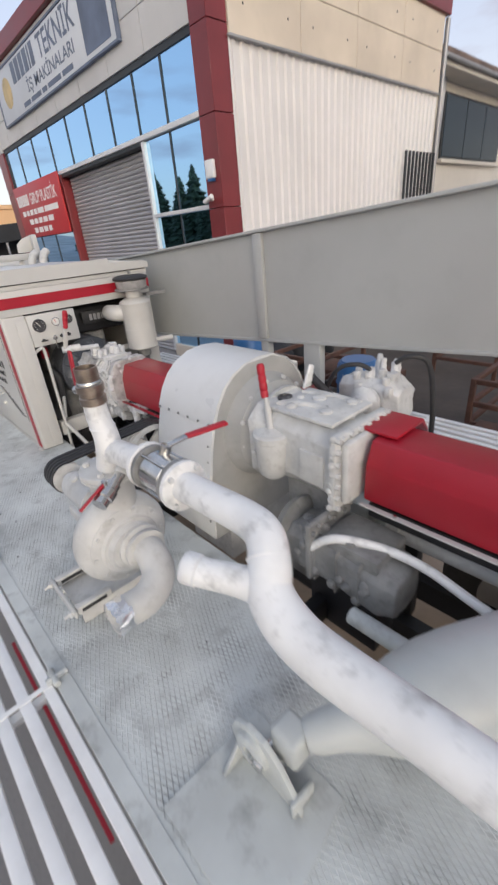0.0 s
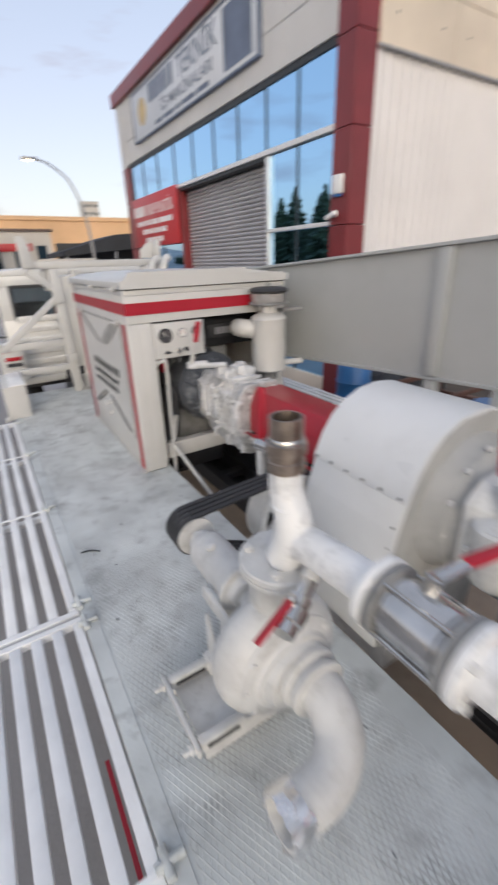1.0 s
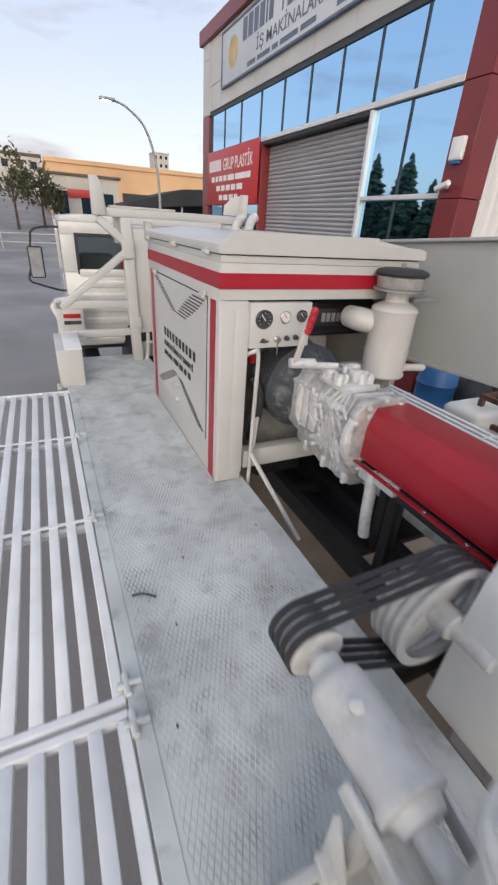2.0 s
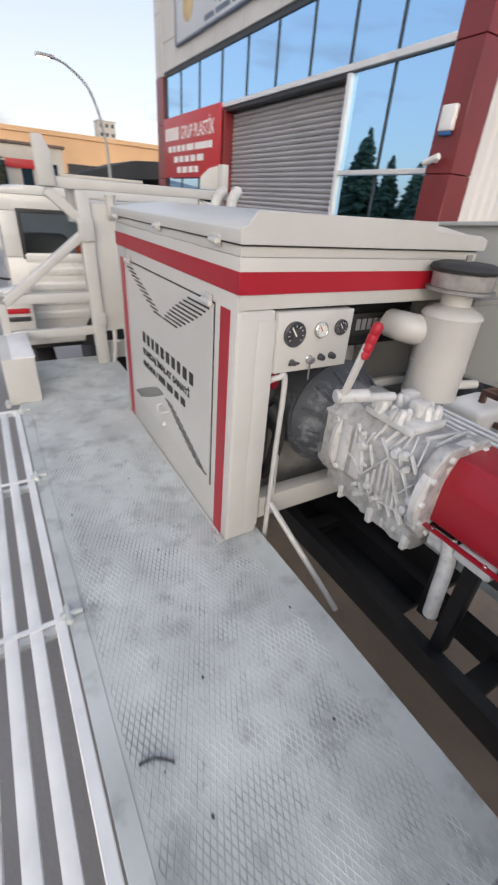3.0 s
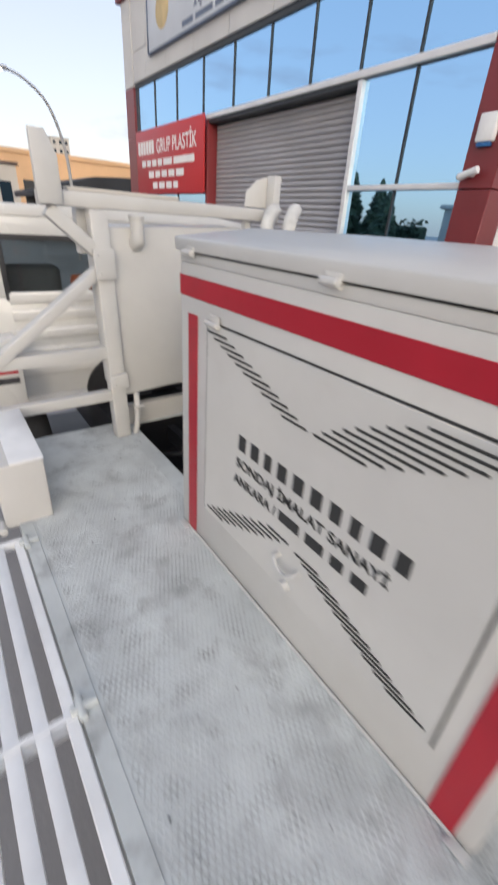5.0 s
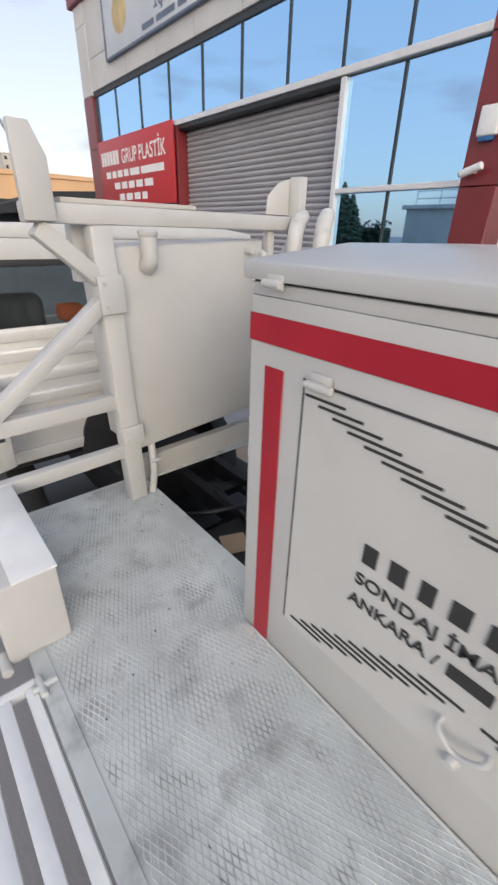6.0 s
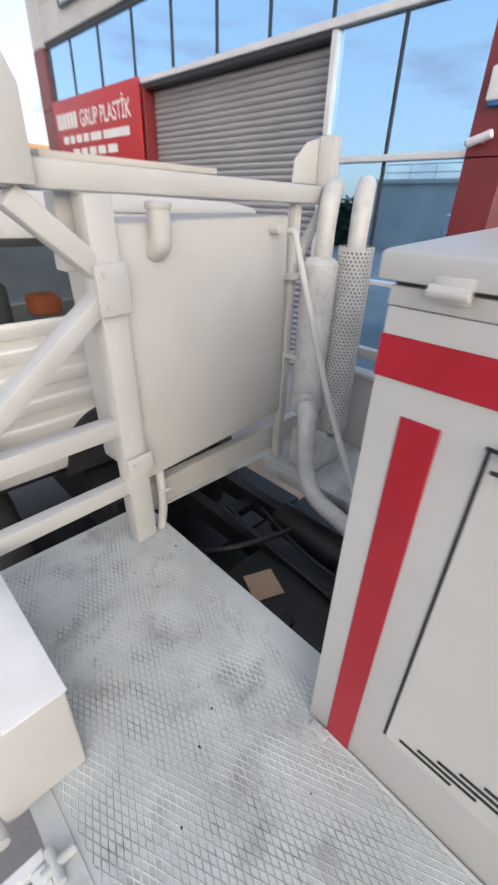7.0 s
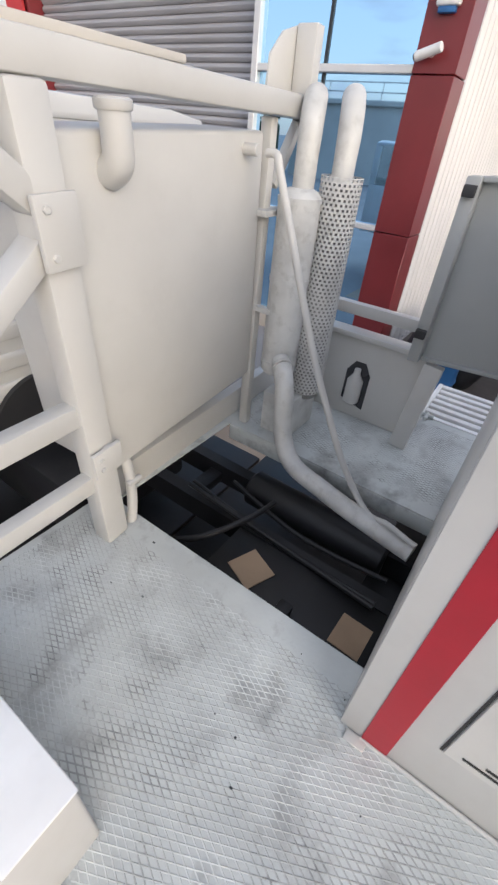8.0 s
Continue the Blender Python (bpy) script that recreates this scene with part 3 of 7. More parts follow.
    while x < 13.5:
        outline += [(x, CY + 0.06), (x + 0.10, CY + 0.06), (x + 0.13, CY + 0.025), (x + 0.19, CY + 0.025), (x + 0.22, CY + 0.06)]
        x += 0.22
    outline += [(13.56, CY + 0.06), (13.56, CY + 0.09), (6.125, CY + 0.09)]
    seen = [outline[0]] + [q for p, q in zip(outline, outline[1:]) if abs(p[0] - q[0]) + abs(p[1] - q[1]) > 1e-6]
    add_prism(bm, seen, "z", 0, 5.44)
    part("corrugated_sheet", bm, CORRUGATED, f, "white corrugated metal sheet", smooth=0)
    part("corner_trim", box(6.13, 6.19, CY + 0.0, CY + 0.03, 0, 5.44, 0.004), CORRUGATED, f)
    part("drip_edge", box(6.125, 13.6, CY - 0.05, CY + 0.095, 5.44, 5.475, 0.006), GALV, f)
    xs = [6.16, 7.95, 9.75, 11.6, 13.55]
    for a, b in zip(xs, xs[1:]):
        for z0, z1 in ((5.485, 6.3), (6.312, 7.0)):
            part("concrete_panel", box(a + 0.006, b - 0.006, CY - 0.02, CY + 0.095, z0, z1, 0.008, 1), CONCRETE, f)
            for px in (a + 0.35, b - 0.35):
                part("anchor", lathe((px, CY - 0.018, (z0 + z1) / 2), (0, -1, 0), [(0, 0.02), (0.008, 0.018)], 8), GASKET, f)
    # barred gate at the end of the side wall
    g = thing("barred_gate", (13, CY - 0.1, 0), "dark steel bar gate against the white side wall", "gate")
    for k in range(9):
        part("bar", box(11.95 + k * 0.19, 12.0 + k * 0.19, CY - 0.11, CY - 0.06, 0, 4.15, 0.0), GASKET, g, smooth=0)
    part("rail", box(11.9, 13.6, CY - 0.12, CY - 0.05, 1.0, 1.06, 0.0), GASKET, g, smooth=0)
    part("downpipe", rod((13.75, CY + 0.0, 0), (13.75, CY + 0.0, 7.0), 0.06, 12), GALV, f)

    # red signboard
    s = thing("red_signboard", (FX - 0.08, 15.4, 3.0), "red vinyl signboard with white lettering", "sign")
    part("board", box(FX - 0.1, FX - 0.05, 13.38, 17.28, 3.06, 4.55, 0.006), SIGNRED, s)
    turn = Matrix(((0, 0, -1, 0), (-1, 0, 0, 0), (0, 1, 0, 0), (0, 0, 0, 1)))
    def on_sign(y, z):
        return Matrix.Translation((FX - 0.104, y, z)) @ turn
    bars("lettering", [0.15] * 6, 0.032, 0.30, on_sign(17.12, 3.99), SIGNWHITE, s)
    words("lettering", "GRUP PLASTİK", on_sign(15.90, 3.99), 0.42, SIGNWHITE, s, width=2.22)
    bars("lettering", [0.28, 0.24, 0.28, 0.26, 0.5, 1.1], 0.09, 0.15, on_sign(16.9, 3.70), SIGNWHITE, s)
    bars("lettering", [0.34, 0.30, 0.32, 0.34, 0.42], 0.1, 0.15, on_sign(16.45, 3.44), SIGNWHITE, s)
    bars("lettering", [0.3, 0.36, 0.32, 0.26], 0.1, 0.15, on_sign(16.2, 3.18), SIGNWHITE, s)
    # large banner on the parapet
    s = thing("wall_banner", (FX - 0.05, 12.6, 6.05), "pale blue printed banner in a dark frame", "banner")
    part("board", box(FX - 0.08, FX - 0.02, 9.1, 16.2, 6.04, 7.22, 0.006), BANNER, s)
    for z in (6.02, 7.22):
        part("edge_strip", box(FX - 0.1, FX - 0.015, 9.06, 16.24, z, z + 0.045, 0.004), BANNERDARK, s)
    for y in (9.06, 16.2):
        part("edge_strip", box(FX - 0.1, FX - 0.015, y, y + 0.045, 6.066, 7.219, 0.004), BANNERDARK, s)
    def on_banner(y, z):
        return Matrix.Translation((FX - 0.084, y, z)) @ turn
    bars("lettering", [0.27, 0.27, 0.25, 0.27, 0.09, 0.22], 0.07, 0.44, on_banner(14.75, 6.72), BANNERDARK, s)
    words("lettering", "TEKNİK", on_banner(12.75, 6.72), 0.62, BANNERDARK, s, width=2.1)
    words("lettering", "İŞ MAKİNALARI", on_banner(13.9, 6.36), 0.33, BANNERDARK, s, width=3.0)
    bars("lettering", [0.5, 0.7, 0.3, 0.8, 0.6], 0.1, 0.1, on_banner(14.4, 6.14), BANNERDARK, s)
    part("emblem", lathe((FX - 0.081, 15.4, 6.68), (-1, 0, 0), [(0, 0.34), (0.004, 0.34)], 28), BANNERGOLD, s)
    part("printed_picture", box(FX - 0.0845, FX - 0.0815, 9.3, 10.4, 6.15, 7.15, 0.0), BANNERDARK, s, "dark machine picture print", smooth=0)

    a = thing("alarm_box", (FX - 0.05, 6.8, 3.5), "white alarm siren box on the maroon column", "alarm box")
    part("body", box(FX - 0.11, FX - 0.032, 6.68, 6.90, 3.52, 3.80, 0.02, 3), WHITE, a)
    part("lens", box(FX - 0.10, FX - 0.036, 6.71, 6.87, 3.475, 3.52, 0.008), BLUE, a)
    c = thing("security_camera", (FX - 0.1, 6.85, 3.2), "small white security camera on the maroon column", "security camera")
    part("mount", rod((FX - 0.03, 6.84, 3.2), (FX - 0.14, 6.84, 3.2), 0.025, 12), WHITE, c)
    part("body", rod((FX - 0.14, 6.96, 3.17), (FX - 0.16, 6.72, 3.24), 0.042, 14), WHITE, c)
    part("lens", rod((FX - 0.138, 6.975, 3.166), (FX - 0.139, 6.955, 3.172), 0.03, 12), DIAL, c)


def build_neighbour():
    h = thing("neighbour_house", (20, 8.3, 0), "old pale house with a brown tiled roof and dark windows", "house")
    part("wall", box(16.2, 30, 8.2, 16, 0, 6.9, 0.03), PALESTUCCO, h)
    part("roof", prism([(7.3, 6.95), (12, 8.9), (16.7, 6.95), (16.7, 6.75), (7.3, 6.75)], "x", 15.5, 31, 0.03, 1), ROOFTILE, h)
    part("soffit", box(15.6, 30.9, 7.45, 8.2, 6.6, 6.74, 0.01), PALESTUCCO, h)
    for x in (17.4, 24.0):
        w = part("window", box(x, x + 5.4, 8.13, 8.2, 4.4, 6.3, 0.01), GASKET, h)
        for k in range(3):
            part("pane", box(x + 0.08 + k * 1.76, x + 1.78 + k * 1.76, 8.11, 8.135, 4.48, 6.22, 0.0), DARKGLASS, w, smooth=0)
        part("sill", box(x - 0.1, x + 5.5, 8.0, 8.2, 4.27, 4.39, 0.01), PALESTUCCO, h)
    part("downpipe", rod((16.6, 8.1, 0), (17.1, 8.1, 6.6), 0.09, 12), GALV, h)
    part("gutter", rod((15.5, 7.36, 6.78), (31, 7.36, 6.78), 0.07, 10), GALV, h)


def steel_rack(place, w, d, h):
    x, y, z = place
    r = thing("steel_rack", place, "rusty welded steel stillage on the yard", "rack", group="stillages in the yard")
    t = 0.06
    for sx in (0, w - t):
        for sy in (0, d - t):
            part("post", box(x + sx, x + sx + t, y + sy, y + sy + t, z, z + h, 0.004), RUST, r)
    for zz in (0.25, h * 0.6, h - t):
        for sy in (0, d - t):
            part("rail", box(x + t, x + w - t, y + sy + 0.003, y + sy + t - 0.003, z + zz, z + zz + t, 0.004), RUST, r)
        for sx in (0, w - t):
            part("rail", box(x + sx + 0.003, x + sx + t - 0.003, y + t, y + d - t, z + zz, z + zz + t, 0.004), RUST, r)


def build_yard():
    steel_rack((5.15, 0.75, 0), 1.5, 1.0, 0.85)
    steel_rack((4.7, 3.7, 0), 1.3, 0.9, 0.9)
    steel_rack((7.6, 2.2, 0), 1.7, 1.1, 1.1)
    for x, y in ((5.0, 3.2), (5.3, 5.75)):
        b = thing("plastic_barrel", (x, y, 0), "blue plastic barrel standing on the yard", "barrel", group="blue barrels")
        part("body", lathe((x, y, 0), (0, 0, 1), [(0, 0.26), (0.04, 0.29), (0.28, 0.285), (0.30, 0.30), (0.33, 0.285), (0.58, 0.285), (0.60, 0.30), (0.63, 0.285), (0.86, 0.28), (0.90, 0.25)], 28), BLUE, b)
        part("lid", lathe((x, y, 0.9), (0, 0, 1), [(0, 0.24), (0.02, 0.23)], 24), BLUE, b)
    rnd = random.Random(3)
    for k in range(7):
        x, y = 5.9 + (k % 4) * 0.42, 5.55 + (k // 4) * 0.42
        t = thing("waste_bag", (x, y, 0), "black filled waste bag against the wall", "bag", group="waste bags by the wall")
        bm = bmesh.new()
        bmesh.ops.create_icosphere(bm, subdivisions=3, radius=0.3)
        for v in bm.verts:
            n = noise.noise(v.co * 6 + Vector((k * 3.1, 0, 0)))
            v.co *= 1 + 0.22 * n
            v.co.z = max(v.co.z * 1.25 + 0.33, 0.0)
        bmesh.ops.translate(bm, vec=(x, y, 0), verts=list(bm.verts))
        part("body", bm, TARP, t)
    for k, (x, y, h) in enumerate(((5.6, 3.4, 0.5), (6.3, 4.4, 0.35), (4.6, 1.2, 0.4))):
        t = thing("rubber_stack", (x, y, 0), "stack of dark rubber and steel offcuts on the yard", "scrap", group="scrap stacks")
        for i in range(4):
            a = rnd.uniform(-0.06, 0.06)
            part("offcut", box(x - 0.5 + a, x + 0.5 + a, y - 0.35 - a, y + 0.35 - a, h / 4 * i, h / 4 * (i + 1) - 0.006, 0.006), (RUST, TARP, GREYCAST, RUST)[i], t)
    w = thing("pale_bundle", (5.0, 4.55, 0), "pale plastic-wrapped bundle on the yard", "bundle")
    part("body", box(4.4, 5.1, 4.35, 4.85, 0.0, 0.75, 0.08, 3), DIALWHITE, w)


build_factory()
build_neighbour()
build_yard()

# ---- truck: chassis, deck, walkways ----
DZ = 1.15            # top of the deck


def build_chassis():
    c = thing("truck_chassis", (1.43, 3, 0.5), "black steel truck chassis under the deck", "chassis")
    for x in (1.46, 1.76):
        part("rail", prism([(x, 0.78), (x + 0.07, 0.78), (x + 0.07, 0.795), (x + 0.012, 0.795), (x + 0.012, 0.895), (x + 0.07, 0.895), (x + 0.07, 0.91), (x, 0.91)], "y", -2.2, 8.2), BLACK, c, smooth=0)
    for y in (-1.2, 0.2, 1.6, 2.5, 3.6, 4.7, 6.15):
        part("crossmember", box(1.474, 1.758, y, y + 0.09, 0.80, 0.86, 0.005), BLACK, c)
    for y in (-0.6, 0.9, 2.15, 3.9, 4.95):
        part("outrigger", box(0.2, 1.459, y, y + 0.06, 0.93, 1.06, 0.004), BLACK, c)
        part("outrigger", box(1.84, 2.7, y, y + 0.06, 0.93, 1.06, 0.004), BLACK, c)
    # black plate added to hide the ground, so the opening stays dark
    part("dark_plate", box(1.535, 2.45, 2.98, 5.2, 0.72, 0.765, 0.01), BLACK, c)
    part("axle", rod((0.45, 0.3, 0.5), (2.4, 0.3, 0.5), 0.09, 20), BLACK, c)
    part("propshaft", rod((1.66, 0.3, 0.52), (1.66, 5.0, 0.66), 0.05, 20), BLACK, c)
    for x0 in (0.28, 2.32):
        for y in (0.3,):
            w = part("wheel", lathe((x0, y, 0.5), (1, 0, 0), [(0, 0.30), (0.02, 0.46), (0.06, 0.5), (0.2, 0.5), (0.25, 0.46), (0.27, 0.30)], 40), RUBBER, c)
            part("rim", lathe((x0 - 0.01, y, 0.5), (1, 0, 0), [(0, 0.26), (0.04, 0.24), (0.05, 0.1), (0.06, 0.08)], 32), GALV, w)
    # front bay between canopy and tank
    part("transmission", prism([(1.14, 0.46), (1.36, 0.46), (1.40, 0.52), (1.36, 0.60), (1.28, 0.63), (1.20, 0.63), (1.14, 0.58)], "y", 5.3, 6.7, 0.02, 2), BLACK, c)
    part("wheel_arch", tube([(1.09, 6.1, 0.93), (1.2, 5.86, 1.02), (1.42, 5.74, 1.04), (1.62, 5.72, 1.0)], 0.014, 8), BLACK, c)
    for k, (a, b) in enumerate((((1.42, 5.1, 0.95), (1.47, 6.15, 0.98)), ((1.45, 5.1, 0.94), (1.51, 6.15, 0.97)), ((1.60, 5.1, 0.93), (1.66, 6.0, 0.95)))):
        part("hose", tube([a, Vector(a).lerp(Vector(b), 0.5) - Vector((0.03 * (k - 1), 0, 0.04)), b], 0.012, 8), BLACK, c)
    part("air_tank", rod((1.78, 5.15, 0.86), (1.78, 5.95, 0.86), 0.10, 24), BLACK, c)
    # two more black plates added to keep the front bay dark
    part("dark_plate", box(1.06, 2.68, 4.7, 6.3, 0.40, 0.45, 0.01), BLACK, c)
    part("dark_plate", box(0.25, 2.45, 6.31, 8.2, 0.42, 0.46, 0.01), BLACK, c)
    part("side_shield", box(1.02, 1.05, 4.9, 6.25, 0.46, 1.02, 0.005), BLACK, c)
    part("battery_box", box(1.12, 1.34, 5.75, 6.1, 0.60, 0.72, 0.02), BLACK, c)
    part("clamp", box(1.60, 1.65, 6.02, 6.06, 0.74, 0.78, 0.012), DIALWHITE, c, "pale plastic clamp")
    part("bracket", prism([(1.14, 0.91), (1.20, 0.91), (1.22, 0.96), (1.15, 0.96)], "y", 5.36, 5.42, 0.004), BLACK, c)
    # tan sheets on an added plate stand for lit soil below the chassis
    part("added_black_plate", box(1.10, 1.455, 4.95, 5.80, 0.895, 0.91, 0.004), BLACK, c)
    for x, y, turn, w, d in ((1.285, 5.615, 68, 0.16, 0.15), (1.275, 5.125, 88, 0.13, 0.15)):
        b = thing("soil_patch", (x, y, 0.91), "brown sheet standing for lit soil seen through the chassis gaps", "cardboard", group="cardboard under the truck")
        bm = box(-w / 2, w / 2, -d / 2, d / 2, 0, 0.004, 0.0)
        bmesh.ops.transform(bm, matrix=pose(x, y, 0.912, 0, 0, turn), verts=list(bm.verts))
        part("sheet", bm, SOILPATCH, b, smooth=0)


def tread(name, x0, x1, y0, y1, parent, pitch=0.0190, slope=0.46):
    """Raised rhombic net of a tread plate, clipped to a rectangle."""
    bm = bmesh.new()
    for sign in (1, -1):
        c = y0 - (x1 - x0) / slope
        while c < y1 + (x1 - x0) / slope:
            # line x = x0 + s * slope * (y - c) for rising, mirrored for falling
            ya, yb = c, c + (x1 - x0) / slope
            a, b = max(ya, y0), min(yb, y1)
            if b - a > 0.02:
                xa, xb = x0 + (a - c) * slope, x0 + (b - c) * slope
                if sign < 0:
                    xa, xb = x0 + x1 - xa, x0 + x1 - xb
                d = Vector((xb - xa, b - a, 0)).normalized()
                n = Vector((d.y, -d.x, 0)) * 0.0019
                p, q = Vector((xa, a, DZ)), Vector((xb, b, DZ))
                up = Vector((0, 0, 0.0013))
                v = [bm.verts.new(u) for u in (p - n, p + n, q + n, q - n, p + up, q + up)]
                bm.faces.new((v[0], v[4], v[5], v[3]))
                bm.faces.new((v[4], v[1], v[2], v[5]))
            c += pitch / slope * 1.0
    bmesh.ops.recalc_face_normals(bm, faces=list(bm.faces))
    for fc in bm.faces:
        if fc.normal.z < 0:
            fc.normal_flip()
    o = part(name, bm, RIDGE, parent, smooth=0)
    o["kind"] = "stuff"
    return o


def build_deck():
    d = thing("truck_deck", (1.4, 2.5, DZ), "light grey painted steel tread-plate truck deck", "deck")
    left = [(-2.0, 6.27)]
    for a, b in left:
        p = part("deck_plate", box(0.165, 1.055, a, b, DZ - 0.008, DZ, 0.0015, 1), DECK, d)
        tread("tread_pattern", 0.235, 0.955, a + 0.02, b - 0.03, p)
    for a, b in ((-2.0, 6.27),):
        p = part("deck_plate", box(1.855, 2.72, a, b, DZ - 0.008, DZ, 0.0015, 1), DECK, d)
        tread("tread_pattern", 1.95, 2.66, a + 0.02, b - 0.03, p)
    part("front_plate", box(1.058, 1.852, 6.19, 6.27, DZ - 0.008, DZ + 0.001, 0.002), DECK, d)
    for x0, x1 in ((1.045, 1.058), (1.852, 1.865)):
        part("edge_flange", box(x0, x1, -2.0, 6.19, DZ - 0.10, DZ - 0.009, 0.002), DECK, d)
    part("side_channel", box(0.165, 0.19, -2.0, 6.27, DZ - 0.13, DZ - 0.009, 0.004), DECK, d)
    part("side_channel", box(2.695, 2.72, -2.0, 6.27, DZ - 0.13, DZ - 0.009, 0.004), DECK, d)
    part("front_channel", box(0.192, 1.04, 6.245, 6.27, DZ - 0.13, DZ - 0.009, 0.004), DECK, d)
    part("seam_strip", box(0.166, 0.222, -2.0, 6.26, DZ + 0.0005, DZ + 0.0035, 0.001, 1), DECK, d)
    part("reflective_strip", box(0.098, 0.112, 0.80, 1.74, DZ - 0.064, DZ - 0.058, 0.001), REDGRIP, d, "red reflective side strip")
    # bare plate with the pad eye behind the pump
    part("doubler_plate", prism([(0.245, 0.32), (0.62, 0.38), (0.62, 0.735), (0.245, 0.735)], "z", DZ + 0.0022, DZ + 0.007, 0.001, 1), DECK, d)
    rnd = random.Random(11)
    for k in range(40):
        x, y = rnd.uniform(0.22, 1.0), rnd.uniform(0.3, 6.1)
        s = rnd.uniform(0.003, 0.007)
        ch = thing("paint_flake", (x, y, DZ), "dark dirt fleck lying on the deck", "debris", group="flecks on the deck")
        part("fleck", box(x, x + s, y, y + s * rnd.uniform(0.8, 2.2), DZ + 0.002, DZ + 0.005, 0.0), GASKET, ch, smooth=0)
    st = thing("wire_scrap", (0.30, 2.75, DZ), "thin dark wire offcut lying on the deck", "debris")
    part("wire", tube([(0.255, 2.79, DZ + 0.006), (0.30, 2.785, DZ + 0.006), (0.345, 2.75, DZ + 0.006)], 0.004, 8), GASKET, st)


def walkway(x0, side, y0, y1, label, cross):
    """A hinged grating panel: six slats, a stile on the deck side (side 1: the deck lies towards +x), end bars and cross bars."""
    g = thing("walkway_panel", (x0 + side * 0.26, (y0 + y1) / 2, DZ), label, "grating", group="folding walkway panels")

    def span(a, b):
        return (x0 + a, x0 + b) if side > 0 else (x0 - b, x0 - a)
    for k in range(6):
        a, b = span(0.08 * k, 0.08 * k + 0.043)
        part("slat", box(a, b, y0 + 0.031, y1 - 0.031, DZ - 0.035, DZ - 0.002, 0.005, 2), WHITE, g)
    a, b = span(0.485, 0.523)
    part("stile", box(a, b, y0 + 0.031, y1 - 0.031, DZ - 0.035, DZ - 0.001, 0.004, 1), WHITE, g)
    a, b = span(-0.002, 0.525)
    for y in (y0, y1 - 0.03):
        part("end_bar", box(a, b, y, y + 0.03, DZ - 0.04, DZ, 0.004, 1), WHITE, g)
    for y in cross:
        part("cross_bar", box(a, b, y, y + 0.035, DZ - 0.07, DZ - 0.037, 0.004, 1), WHITE, g)
        part("tie_strip", box(a, b, y + 0.006, y + 0.028, DZ - 0.0015, DZ + 0.003, 0.001, 1), WHITE, g)
    hx = x0 + side * 0.535
    for y in [y0 + 0.03, y1 - 0.08, *cross]:
        h = part("hinge", rod((hx, y - 0.02, DZ + 0.012), (hx, y + 0.06, DZ + 0.012), 0.013, 12), DECK, g)
        part("pin", rod((hx - side * 0.03, y + 0.02, DZ + 0.012), (hx + side * 0.05, y + 0.02, DZ + 0.012), 0.012, 10), DECK, h)
    return g


build_chassis()
build_deck()
for ya, yb, cross in ((-1.0, 2.350, (0.2, 1.35)), (2.370, 5.285, (3.352, 4.33))):
    walkway(-0.365, 1, ya, yb, "white slatted folding walkway panel along the deck", cross)
    walkway(3.255, -1, ya, yb + (0.1 if yb > 5 else 0), "white slatted folding walkway panel along the far side", cross)
# ---- engine canopy ----
BX0, BX1, BY0, BY1 = 0.872, 2.10, 3.475, 5.035


def slots(parent, y_from, z_from, y_to, z_to, n, length):
    for k in range(n):
        f = k / (n - 1)
        y, z = y_from + (y_to - y_from) * f, z_from + (z_to - z_from) * f
        ln = length * (0.75 + 0.35 * math.sin(math.pi * (0.2 + 0.7 * f)))
        part("louvre_slot", box(BX0 - 0.0095, BX0 - 0.0065, y - ln / 2, y + ln / 2, z - 0.0032, z + 0.0032, 0.0), DARKSLOT, parent, smooth=0)


